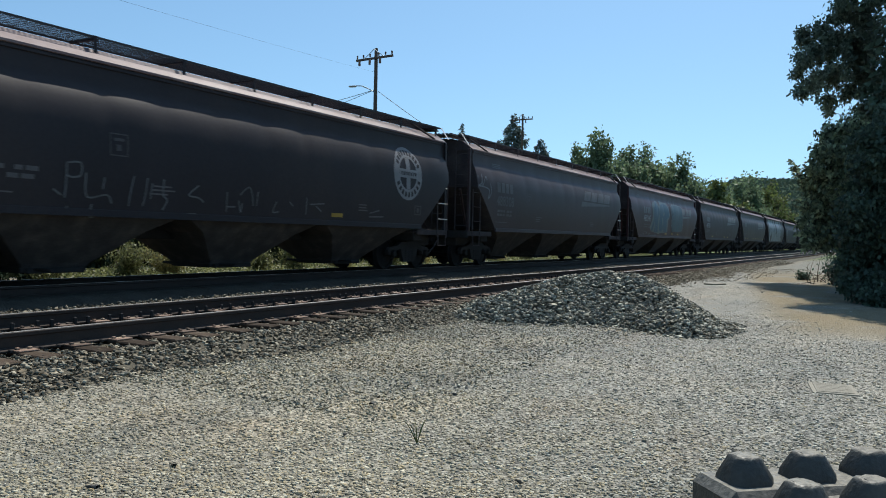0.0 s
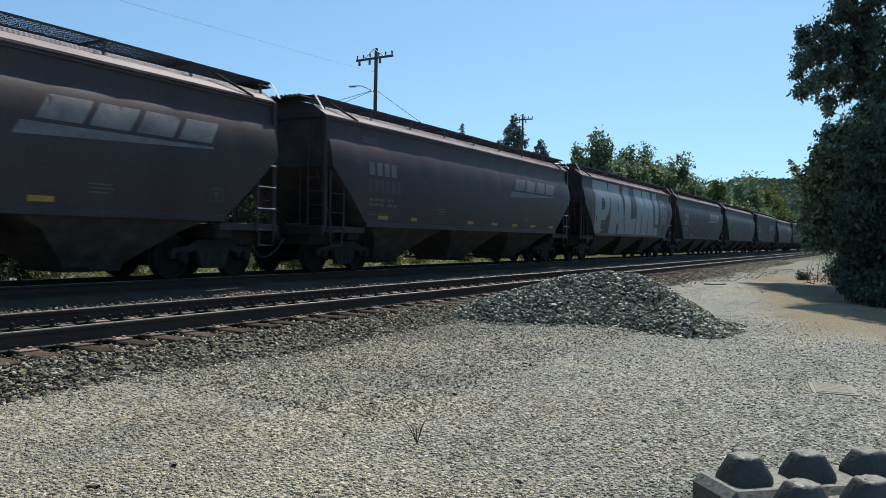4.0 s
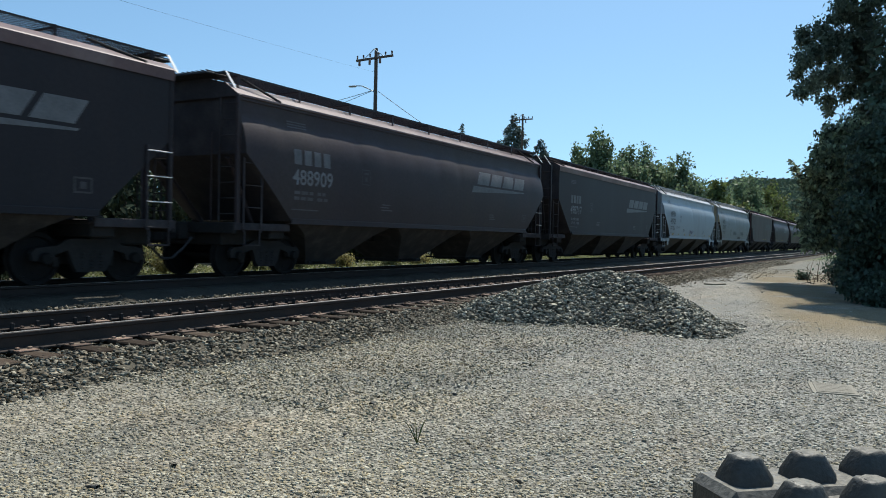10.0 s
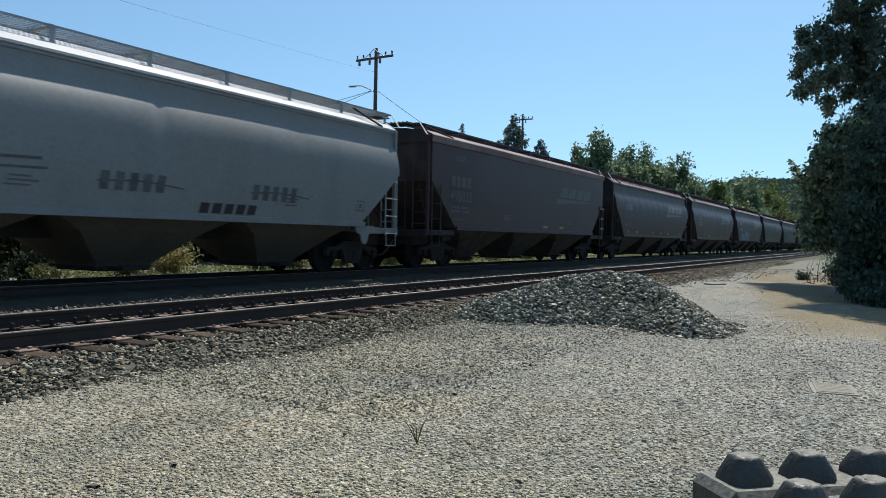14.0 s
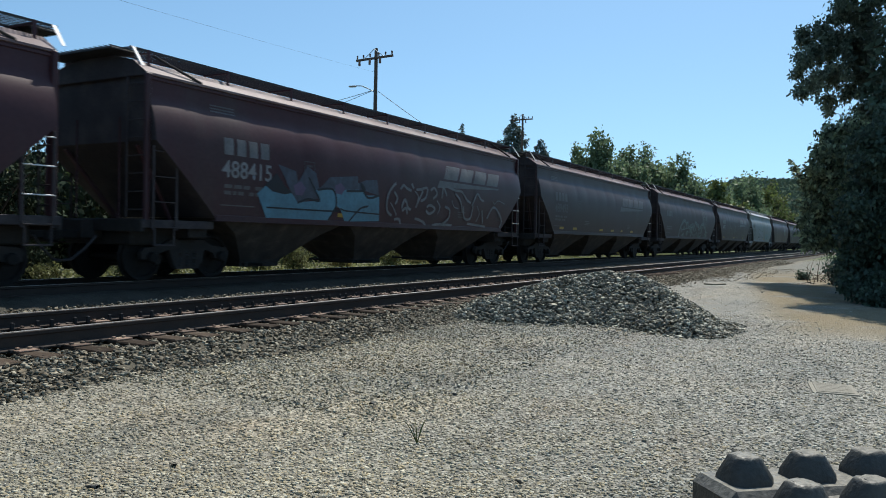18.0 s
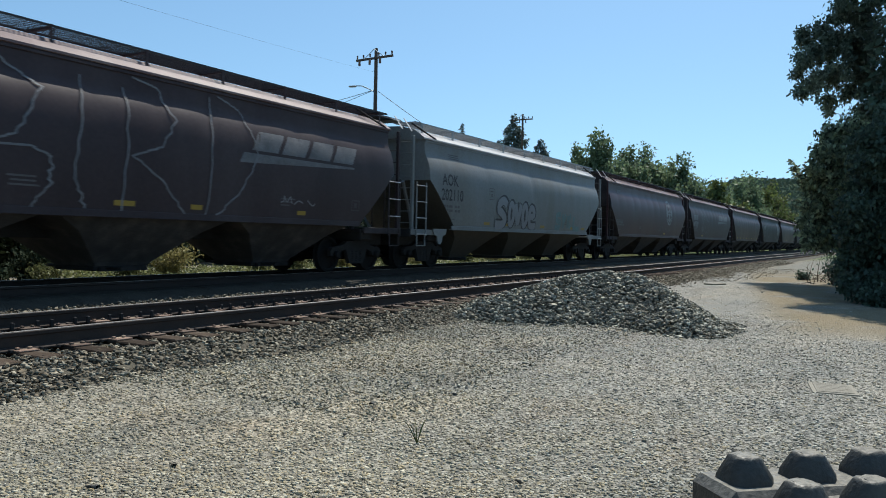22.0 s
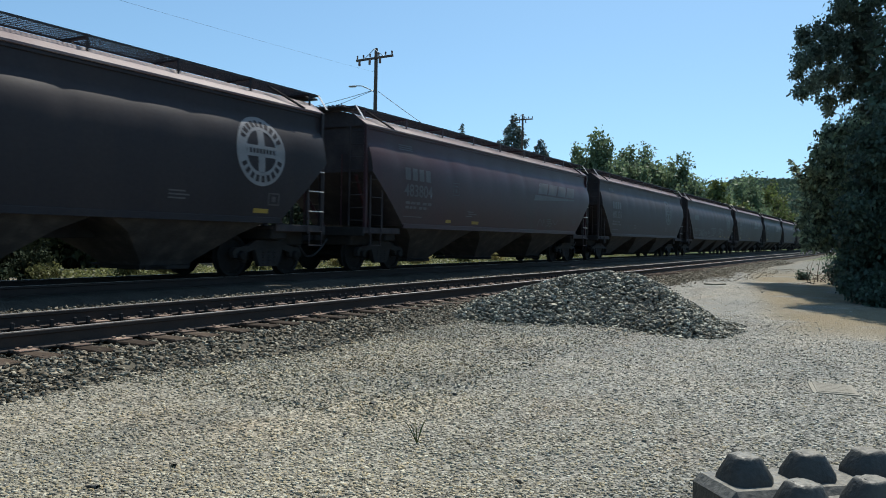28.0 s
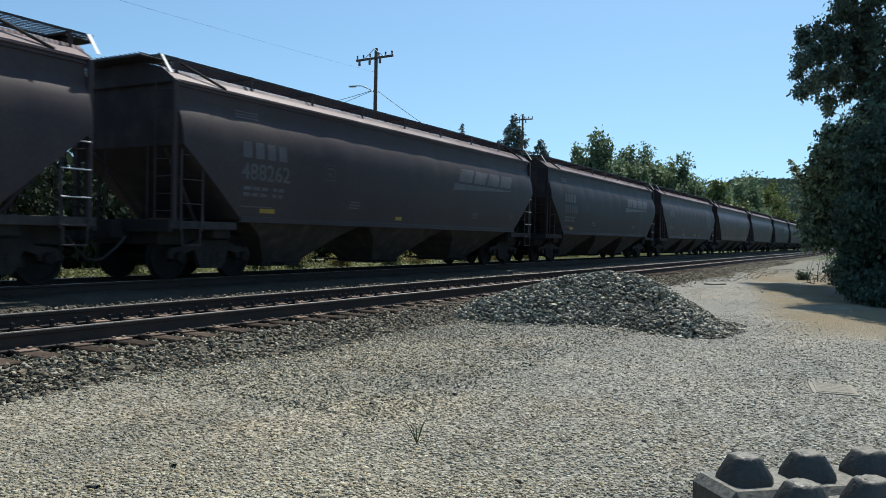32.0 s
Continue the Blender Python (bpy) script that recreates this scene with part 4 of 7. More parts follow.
def disc(x, z, r, a0=0.0, a1=360.0, r0=0.0, n=32):
    k = max(3, int(n * (a1 - a0) / 360))
    out = [(x + r * math.cos(radians(a0 + (a1 - a0) * i / k)), z + r * math.sin(radians(a0 + (a1 - a0) * i / k))) for i in range(k + 1)]
    if r0 > 0:
        out += [(x + r0 * math.cos(radians(a1 - (a1 - a0) * i / k)), z + r0 * math.sin(radians(a1 - (a1 - a0) * i / k))) for i in range(k + 1)]
    return out


def stroke(pts, w):
    """A sprayed line: one ribbon of joined quads along the points."""
    pts = [q for k, q in enumerate(pts) if k == 0 or math.hypot(q[0] - pts[k - 1][0], q[1] - pts[k - 1][1]) > 0.004]
    if len(pts) < 2:
        return []
    closed = len(pts) > 3 and math.hypot(pts[0][0] - pts[-1][0], pts[0][1] - pts[-1][1]) < 0.01
    rims = []
    for k, (a, b) in enumerate(pts):
        p, q = pts[max(0, k - 1)], pts[min(len(pts) - 1, k + 1)]
        if closed and k in (0, len(pts) - 1):
            p, q = pts[-2], pts[1]
        u = Vector((a - p[0], b - p[1]))
        v = Vector((q[0] - a, q[1] - b))
        u = u.normalized() if u.length > 1e-6 else v.normalized()
        v = v.normalized() if v.length > 1e-6 else u
        d = u + v
        d = d.normalized() if d.length > 0.3 else u
        h = w / 2 * min(1.5, 1 / max(0.5, d.dot(u)))
        rims.append(((a - d.y * h, b + d.x * h), (a + d.y * h, b - d.x * h)))
    if closed:
        rims[-1] = rims[0]
    return [[r[0], r[1], q[1], q[0]] for r, q in zip(rims, rims[1:])]


def smooth_line(p, n=5):
    """A rounded line through the points."""
    if len(p) < 3:
        return list(p)
    out = []
    for k in range(len(p) - 1):
        a, b, c, d = p[max(0, k - 1)], p[k], p[k + 1], p[min(len(p) - 1, k + 2)]
        for q in range(n):
            u = q / n
            out.append(tuple(0.5 * (2 * b[m] + (c[m] - a[m]) * u + (2 * a[m] - 5 * b[m] + 4 * c[m] - d[m]) * u * u + (3 * b[m] - a[m] - 3 * c[m] + d[m]) * u ** 3) for m in (0, 1)))
    return out + [p[-1]]


def spray(car, kind, pts, width, material, layer=3):
    """One stroke of a spray can."""
    return decal(car, kind, "spray_stroke", stroke(smooth_line(pts), width), material, layer)


def curl(rng, x, z, w, h, turns=7):
    """A loose looping line inside a box, for marks that cannot be read."""
    pts, u = [], 0.0
    while u < 1:
        pts.append((x + w * min(1, u) + w * rng.uniform(-0.10, 0.04), z + h * rng.choice((rng.uniform(0, 0.25), rng.uniform(0.7, 1.0), rng.uniform(0.3, 0.6)))))
        u += rng.uniform(0.35, 1.0) / turns
    return smooth_line(pts, 4)


def bubble(rng, x, z, w, h, n=18):
    """An uneven rounded outline inside a box."""
    return [(x + w / 2 * (1 + math.cos(2 * math.pi * i / n) * rng.uniform(0.82, 1.0)), z + h / 2 * (1 + math.copysign(abs(math.sin(2 * math.pi * i / n)) ** 0.7, math.sin(2 * math.pi * i / n)) * rng.uniform(0.85, 1.0))) for i in range(n)]


def roundel(car, kind, x, z, faint):
    """A round emblem with a cross, drawn as plain shapes."""
    r = 0.74
    decal(car, kind, "round_emblem", [disc(x, z, r, a, a + 30, 0.45, 40) for a in range(0, 360, 30)] + [rect(x - 0.10, z - 0.44, 0.20, 0.88), rect(x - 0.44, z - 0.12, 0.34, 0.24), rect(x + 0.10, z - 0.12, 0.34, 0.24)], FADED if faint else WHITE, 1, "faded round white emblem" if faint else "round white emblem with a cross")
    marks = [disc(x, z, 0.66, a, a + 9, 0.52, 40) for a in list(range(20, 160, 14)) + list(range(205, 335, 16))]
    marks += [rect(x - 0.36 + k * 0.1, z - 0.05, 0.06, 0.10) for k in range(8)]
    tagged(decal(car, kind, "emblem_mark", marks, BROWNS[3], 2), kind="stuff")


def wedge_logo(car, kind, x, z, faint, size=1.0):
    """The owner's emblem as plain leaning blocks over a long wedge."""
    tone, m = ("worn pale", FADED) if faint else ("white", BLOCK_WHITE)
    for k in range(4):
        decal(car, kind, "emblem_block", [rect(x + (0.35 + k * 0.86) * size, z, 0.74 * size, 0.38 * size, 0.24 * size)], m, 1, tone + " leaning block of the owner's emblem")
    wedge = [(x, z - 0.26 * size), (x + 0.12 * size, z - 0.06 * size), (x + 3.75 * size, z - 0.06 * size), (x + 3.72 * size, z - 0.10 * size)]
    decal(car, kind, "owner_emblem", [wedge], m, 1, tone + " wedge under the owner's emblem")


def lettering(car, kind, mark, number, material, rng, shift=0.0, marked=True):
    """Reporting mark, number and the small weight lines near the car's end."""
    x, z = -6.55 + shift, 2.53
    if mark:
        decal(car, kind, "reporting_mark", text_mesh(mark, x, z, 0.34, 1.0, 0.014), material, 1)
    elif marked:
        for k in range(4):
            decal(car, kind, "reporting_mark", [rect(x + k * 0.35, z, 0.25, 0.34)], BLOCK_WHITE if material == WHITE else material, 1)
    if number:
        decal(car, kind, "car_number", text_mesh(number, x - 0.06, 2.08 if marked else 1.75, 0.34 if marked else 0.28, 1.0, 0.014), material, 1)
    elif marked and kind != "grey" and rng.uniform(0, 1) < 0.8:
        for k in range(6):
            decal(car, kind, "car_number", [rect(x - 0.04 + k * 0.27, 2.08, 0.19, 0.34)], FAINT, 1, "worn number that cannot be read")
    small = []
    weights = {"498717": ("LD LMT 224500", "LT WT    61500")}.get(number, ())
    for r_, words in enumerate(weights):
        decal(car, kind, "weight_line", text_mesh(words, x + 0.05, 1.80 - r_ * 0.17, 0.105, 1.0, 0.006), WHITE, 1)
    for zz in () if weights else (1.86, 1.73):
        a = x + 0.02
        for k in range(5):
            w = rng.uniform(0.10, 0.24)
            small.append(rect(a, zz, w, 0.075))
            a += w + (0.05 if k != 2 else 0.16)
    small.append(rect(x - 0.05, 1.50, 0.95, 0.025))
    for k in range(3):
        small.append(rect(-3.0 + rng.uniform(-0.1, 0.1), 1.62 + k * 0.07, rng.uniform(0.35, 0.55), 0.03))
        small.append(rect(3.4, 1.58 + k * 0.07, rng.uniform(0.3, 0.5), 0.03))
        small.append(rect(-6.6, 3.36 + k * 0.06, 0.65, 0.03))
    tagged(decal(car, kind, "weight_stencil", small, FADED if kind != "grey" else FADED, 1), kind="stuff")
    box = stroke([(-3.95, 2.25), (-3.60, 2.25), (-3.60, 2.62), (-3.95, 2.62), (-3.95, 2.25)], 0.022) + [rect(-3.88, 2.5, 0.21, 0.05), rect(-3.83, 2.33, 0.1, 0.11)]
    decal(car, kind, "stencil_panel", box, FAINT if kind != "grey" else FADED, 1)
    if rng.uniform(0, 1) < 0.7:
        base = stroke([(6.1, 1.58), (6.42, 1.58), (6.42, 1.82), (6.1, 1.82), (6.1, 1.58)], 0.03) + [rect(6.2, 1.64, 0.12, 0.12)]
        decal(car, kind, "stencil_panel", base, FAINT if kind != "grey" else FADED, 1)
    bright = rng.choice((0.15, 0.3, 0.75))
    for k in range(8):
        if rng.uniform(0, 1) < bright:
            decal(car, kind, "reflector", [rect(-6.0 + k * 1.68 + rng.uniform(-0.1, 0.1), 1.39, rng.choice((0.30, 0.45, 0.45)), 0.095)], YELLOW, 1, "yellow reflective strip")


def tags(car, kind, x, z, w, h, material, seed, width=0.035, n=4, name="spray_tag"):
    rng = random.Random(seed)
    for k in range(n):
        a = x + w * k / n
        polys = stroke(curl(rng, a, z + rng.uniform(-0.05, 0.1) * h, w / n * 0.9, h * rng.uniform(0.7, 1.0), rng.randint(2, 4)), width)
        decal(car, kind, name, polys, material, 3 + 0.3 * (k % 2), "thin sprayed scrawl that cannot be read")


def graffiti(i, car, kind):
    """What is sprayed on each car."""
    rng = random.Random(900 + i)
    if i == 0:
        spray(car, kind, [(-4.77, 2.04), (-4.52, 2.06), (-4.52, 1.85), (-4.74, 1.83), (-4.77, 2.02)], 0.03, DULL_CHALK, 3)
        spray(car, kind, [(-4.78, 2.04), (-4.77, 1.75), (-4.78, 1.47)], 0.03, DULL_CHALK, 3)
        spray(car, kind, [(-4.41, 1.91), (-4.37, 1.51), (-3.99, 1.56), (-3.88, 1.42)], 0.03, DULL_CHALK, 3)
        spray(car, kind, [(-4.05, 1.85), (-4.08, 1.65)], 0.03, DULL_CHALK, 3)
        spray(car, kind, [(-3.45, 1.92), (-3.51, 1.64), (-3.53, 1.39)], 0.03, DULL_CHALK, 3)
        spray(car, kind, [(-3.16, 1.91), (-3.19, 1.61), (-3.23, 1.4)], 0.03, DULL_CHALK, 3)
        spray(car, kind, [(-3.05, 1.82), (-3.07, 1.54)], 0.03, DULL_CHALK, 3)
        spray(car, kind, [(-2.79, 1.91), (-2.79, 1.63), (-2.69, 1.53), (-2.78, 1.35)], 0.03, DULL_CHALK, 3)
        spray(car, kind, [(-1.94, 1.86), (-2.18, 1.66), (-1.94, 1.62), (-1.79, 1.54)], 0.03, DULL_CHALK, 3)
        spray(car, kind, [(-1.19, 1.78), (-1.17, 1.38)], 0.03, DULL_CHALK, 3)
        spray(car, kind, [(-1.17, 1.48), (-0.93, 1.49)], 0.03, DULL_CHALK, 3)
        spray(car, kind, [(-0.85, 1.62), (-0.77, 1.4), (-0.74, 1.57)], 0.03, DULL_CHALK, 3)
        spray(car, kind, [(-0.82, 1.74), (-0.58, 1.91), (-0.46, 1.76), (-0.42, 1.53)], 0.03, DULL_CHALK, 3)
        spray(car, kind, [(-0.29, 1.83), (-0.32, 1.53)], 0.03, DULL_CHALK, 3)
        spray(car, kind, [(0.3, 1.65), (0.21, 1.43), (0.4, 1.44)], 0.03, DULL_CHALK, 3)
        spray(car, kind, [(0.73, 1.67), (0.87, 1.58)], 0.03, DULL_CHALK, 3)
        spray(car, kind, [(1.32, 1.8), (1.33, 1.41)], 0.03, DULL_CHALK, 3)
        spray(car, kind, [(1.46, 1.65), (1.99, 1.69)], 0.03, DULL_CHALK, 3)
        spray(car, kind, [(1.67, 1.62), (1.89, 1.5)], 0.03, DULL_CHALK, 3)
        spray(car, kind, [(3.87, 1.44), (4.53, 1.46)], 0.03, DULL_CHALK, 3)
        spray(car, kind, [(-2.2, 1.29), (-1.96, 1.3), (-1.96, 1.22), (-2.2, 1.21)], 0.03, DULL_CHALK, 3)
        spray(car, kind, [(-4.72, 1.34), (-4.73, 1.22)], 0.03, DULL_CHALK, 3)
        spray(car, kind, [(-4.27, 1.39), (-4.28, 1.17), (-4.1, 1.27)], 0.03, DULL_CHALK, 3)
        spray(car, kind, [(-4.99, 1.6), (-4.84, 1.51)], 0.03, DULL_CHALK, 3)
        spray(car, kind, [(3.87, 1.53), (4.31, 1.62)], 0.03, DULL_CHALK, 3)
        spray(car, kind, [(-0.22, 1.26), (-0.19, 1.18)], 0.03, DULL_CHALK, 3)
    if i == 1:
        spray(car, kind, [(-8.39, 3.06), (-8.13, 2.85), (-8.19, 2.64)], 0.05, CHALK, 3)
        spray(car, kind, [(-8.01, 3.02), (-8.06, 2.7), (-7.8, 2.76), (-7.74, 3.05), (-7.73, 2.69), (-7.47, 2.99), (-7.39, 2.88)], 0.04, CHALK, 3)
        spray(car, kind, [(-8.13, 2.65), (-7.66, 2.65), (-7.24, 2.56), (-7.31, 2.27), (-7.07, 2.5), (-7.14, 2.82)], 0.04, CHALK, 3)
    if i == 2:
        decal(car, kind, "graffiti_halo", [[(-4.46, 1.74), (-4.18, 2.02), (-3.82, 2.48), (-3.96, 2.98), (-3.75, 3.2), (-3.48, 3.19), (-3.2, 3.29), (-2.65, 3.33), (-2.33, 3.02), (-2.24, 3.03), (-2.15, 3.3), (-1.86, 3.41), (-1.62, 3.3), (-0.51, 3.31), (-0.16, 3.07), (0.12, 2.61), (-0.14, 2.34), (-0.43, 2.27), (-0.35, 1.53), (-2.66, 1.42), (-4.18, 1.54)]], PALE, 2, "dull pale sprayed halo")
        decal(car, kind, "graffiti_letter", [[(-4.18, 1.54), (-3.96, 1.88), (-3.66, 2.23), (-3.59, 2.84), (-3.28, 3.21), (-3.03, 3.26), (-2.51, 2.96), (-2.41, 2.64), (-2.67, 2.26), (-2.75, 1.93), (-2.66, 1.52), (-3.45, 1.48), (-3.42, 1.85), (-3.5, 2.11), (-3.8, 1.56)]], BLUE, 3, "blue sprayed letter with a pale edge")
        decal(car, kind, "graffiti_letter", [[(-2.34, 2.94), (-1.95, 3.14), (-1.36, 3.23), (-0.56, 3.14), (-0.21, 2.98), (-0.14, 2.46), (-0.7, 2.29), (-0.58, 1.58), (-1.22, 1.51), (-1.53, 1.69), (-1.73, 1.56), (-2.3, 1.57), (-2.53, 1.92), (-2.41, 2.36)]], BLUE, 3, "blue sprayed letter with a pale edge")
        decal(car, kind, "graffiti_counter", [[(-1.79, 2.31), (-1.67, 2.39), (-1.54, 2.25), (-1.59, 1.95), (-1.69, 1.9)]], PALE, 4, "")
        decal(car, kind, "graffiti_counter", [[(-1.6, 2.57), (-1.23, 2.72), (-1.24, 2.54), (-1.53, 2.48)]], PALE, 4, "")
        decal(car, kind, "graffiti_panel", [[(0.45, 2.98), (0.76, 3.23), (1.91, 3.29), (2.97, 3.23), (3.38, 3.13), (3.48, 2.46), (3.5, 1.88), (3.18, 1.62), (0.74, 1.56), (0.54, 1.97), (0.59, 2.4)]], BLUE_DEEP, 3, "deep blue sprayed block with a white edge")
        spray(car, kind, [(0.54, 1.85), (0.47, 2.18), (0.65, 2.45), (0.43, 2.73), (0.47, 3.03), (0.76, 3.24), (1.91, 3.28), (3.05, 3.24), (3.46, 3.09), (3.48, 2.36), (3.53, 1.88), (3.26, 1.62)], 0.05, CHALK, 3)
        spray(car, kind, [(-4.46, 1.74), (-4.22, 1.86), (-4.36, 1.73), (-4.09, 1.55)], 0.04, CHALK, 3)
        spray(car, kind, [(-3.32, 1.86), (-3.13, 1.92), (-2.92, 1.82), (-3.13, 1.72), (-3.32, 1.8), (-3.27, 1.62), (-2.94, 1.66)], 0.03, CHALK, 3)
        spray(car, kind, [(-3.25, 1.49), (-3.0, 1.52), (-2.96, 1.36), (-3.21, 1.32), (-3.25, 1.49)], 0.03, CHALK, 3)
        spray(car, kind, [(-2.57, 1.43), (-2.43, 1.53), (-2.3, 1.39), (-2.16, 1.52)], 0.03, CHALK, 3)
        spray(car, kind, [(0.71, 2.63), (1.03, 2.7), (1.1, 2.49), (0.74, 2.37)], 0.09, NIGHT, 3)
        spray(car, kind, [(1.65, 2.63), (1.65, 2.45), (2.16, 2.36)], 0.08, NIGHT, 3)
        spray(car, kind, [(2.52, 2.62), (2.76, 2.45), (2.24, 2.16), (2.39, 2.0)], 0.09, NIGHT, 3)
        spray(car, kind, [(0.85, 2.17), (1.18, 2.28), (1.52, 2.26)], 0.06, NIGHT, 3)
        spray(car, kind, [(0.07, 3.51), (0.32, 3.3), (0.5, 3.49), (0.69, 3.31), (1.01, 3.52)], 0.022, CHALK, 3)
        spray(car, kind, [(-0.04, 3.05), (0.14, 3.15), (0.23, 2.95), (0.38, 3.16)], 0.022, CHALK, 3)
        spray(car, kind, [(1.42, 3.45), (2.05, 3.51), (1.49, 3.28), (2.13, 3.31)], 0.022, CHALK, 3)
        spray(car, kind, [(-5.79, 1.39), (-5.67, 1.42), (-5.64, 1.35), (-5.5, 1.4)], 0.03, CHALK, 3)
        spray(car, kind, [(-5.16, 1.42), (-5.0, 1.38), (-4.87, 1.44), (-5.06, 1.45)], 0.03, CHALK, 3)
        spray(car, kind, [(-4.6, 1.45), (-4.53, 1.34), (-4.42, 1.46), (-4.28, 1.36)], 0.03, CHALK, 3)
    if i == 5:
        # big silver block letters that cover the side, with the dark car showing between their strokes
        B = BROWNS[3]
        decal(car, kind, "graffiti_letter", [[(-6.58, 3.78), (-4.6, 3.78), (-4.42, 3.6), (-4.36, 3.2), (-4.5, 2.7), (-4.75, 2.3), (-5.3, 1.92), (-5.86, 1.92), (-5.89, 1.18), (-6.87, 1.18)]], SILVER, 2, "huge silver sprayed letter P")
        decal(car, kind, "graffiti_letter", [[(-4.22, 3.78), (-2.5, 3.78), (-2.3, 2.0), (-1.95, 1.18), (-4.68, 1.18), (-4.34, 3.0)]], SILVER, 2, "huge silver sprayed letter A")
        decal(car, kind, "graffiti_letter", [[(-1.88, 3.78), (-0.83, 3.76), (-1.08, 2.07), (-0.05, 2.18), (-0.2, 1.18), (-1.86, 1.18), (-2.2, 2.2)]], SILVER, 2, "huge silver sprayed letter L")
        decal(car, kind, "graffiti_letter", [[(0.08, 3.76), (3.32, 3.74), (3.55, 1.18), (-0.06, 1.18), (0.06, 2.2)]], SILVER, 2, "huge silver sprayed letter M")
        decal(car, kind, "graffiti_letter", [[(3.92, 3.78), (4.75, 3.76), (4.5, 1.95), (3.86, 1.93)], [(3.72, 1.75), (4.5, 1.75), (4.55, 1.2), (3.66, 1.18)]], SILVER, 2, "huge silver sprayed exclamation mark")
        cuts = [[(-5.74, 2.95), (-5.45, 2.97), (-5.3, 2.8), (-5.3, 2.58), (-5.5, 2.42), (-5.78, 2.4)], [(-6.6, 2.1), (-6.5, 2.1), (-6.52, 1.75), (-6.62, 1.75)],
                [(-3.25, 3.06), (-3.18, 2.35), (-3.38, 2.34)], [(-3.45, 1.78), (-3.19, 1.80), (-3.16, 1.30), (-3.42, 1.23)],
                [(1.57, 3.74), (1.76, 3.74), (1.68, 2.57)], [(1.0, 2.62), (1.06, 2.62), (0.99, 1.2), (0.85, 1.2)], [(2.30, 2.76), (2.36, 2.76), (2.34, 1.2), (2.18, 1.2)]]
        for cut in cuts:
            decal(car, kind, "graffiti_gap", [cut], B, 3)
        tags(car, kind, -7.8, 1.4, 1.0, 1.3, FADED, 51, 0.16, 1)
        for b in (bubble(rng, 4.7, 1.2, 0.5, 0.5), bubble(rng, 5.1, 1.7, 0.45, 0.45), bubble(rng, 6.1, 1.2, 0.3, 0.7), bubble(rng, 5.7, 1.9, 0.3, 0.3)):
            decal(car, kind, "spray_blot", [b], FADED, 2)
    if i == 11:
        tags(car, kind, -5.0, 1.78, 1.1, 0.28, FADED, 111, 0.03, 3)
        tags(car, kind, -1.0, 1.48, 1.3, 0.34, PURPLE, 112, 0.05, 5)
    if i == 12:
        for x0 in (-1.35, 2.35):
            for k in range(5):
                decal(car, kind, "spray_mark", [rect(x0 + k * 0.30, 1.66, 0.17, 0.32, 0.04)], SCUFF, 2)
            spray(car, kind, [(x0 - 0.05, 1.80), (x0 + 0.9, 1.84), (x0 + 1.85, 1.76)], 0.03, SCUFF, 3)
        for k in range(5):
            decal(car, kind, "spray_mark", [rect(0.9 + k * 0.33, 1.34, 0.24, 0.20, 0.05)], NIGHT, 2)
        spray(car, kind, [(-3.1, 2.05), (-2.4, 2.07)], 0.05, SCUFF, 2)
        spray(car, kind, [(-3.2, 1.9), (-2.3, 1.92)], 0.04, SCUFF, 2)
    if i == 16:
        decal(car, kind, "graffiti_fade", [[(-4.83, 2.47), (-4.25, 2.37), (-4.17, 2.12), (-3.86, 2.52), (-3.54, 2.38), (-3.41, 2.03), (-3.03, 2.33), (-1.91, 2.44), (-1.9, 2.25), (-1.6, 2.36), (-1.07, 2.41), (-0.97, 2.01), (-1.75, 2.11), (-2.89, 2.03), (-3.57, 1.97), (-3.45, 1.79), (-4.16, 1.68), (-4.37, 1.87)]], HAZE, 2, "dull grey-blue sprayed fade")
        decal(car, kind, "graffiti_letter", [[(-5.45, 1.8), (-5.21, 1.98), (-4.99, 1.87), (-4.61, 1.83), (-4.37, 1.87), (-4.16, 1.68), (-3.4, 1.75), (-3.57, 1.99), (-2.89, 2.04), (-2.75, 1.67), (-3.01, 1.3), (-5.12, 1.3)]], CYAN, 3, "dull cyan sprayed letter")
        decal(car, kind, "graffiti_letter", [[(-2.89, 2.04), (-1.75, 2.11), (-1.49, 1.98), (-0.97, 2.01), (-0.88, 1.34), (-2.35, 1.29), (-2.47, 1.47), (-2.58, 1.6), (-2.75, 1.67)]], CYAN, 3, "dull cyan sprayed letter")
        decal(car, kind, "graffiti_shadow", [[(-5.23, 1.99), (-4.89, 2.27), (-4.61, 2.01), (-4.37, 1.87), (-4.61, 1.83), (-4.99, 1.87)]], NIGHT, 4, "")
        decal(car, kind, "graffiti_shade", [[(-4.32, 2.04), (-4.09, 2.16), (-3.9, 2.01), (-4.01, 1.83), (-4.24, 1.85)]], PURPLE, 4, "")
        decal(car, kind, "graffiti_shade", [[(-2.85, 2.13), (-2.62, 2.23), (-2.43, 2.1), (-2.57, 1.94), (-2.8, 1.96)]], PURPLE, 4, "")
        spray(car, kind, [(-5.15, 1.52), (-3.93, 1.52), (-2.75, 1.53), (-2.56, 1.59), (-2.28, 1.55), (-0.88, 1.52)], 0.035, NIGHT, 5)
        spray(car, kind, [(-4.16, 1.66), (-3.81, 1.77), (-3.4, 1.75), (-3.57, 1.97), (-3.82, 2.27)], 0.05, NIGHT, 5)
        spray(car, kind, [(-3.49, 2.0), (-2.92, 2.04), (-2.75, 1.67), (-3.01, 1.3)], 0.05, NIGHT, 5)
        spray(car, kind, [(-2.38, 2.04), (-1.64, 2.1), (-1.8, 2.26), (-1.49, 1.93), (-0.97, 2.01)], 0.06, NIGHT, 5)
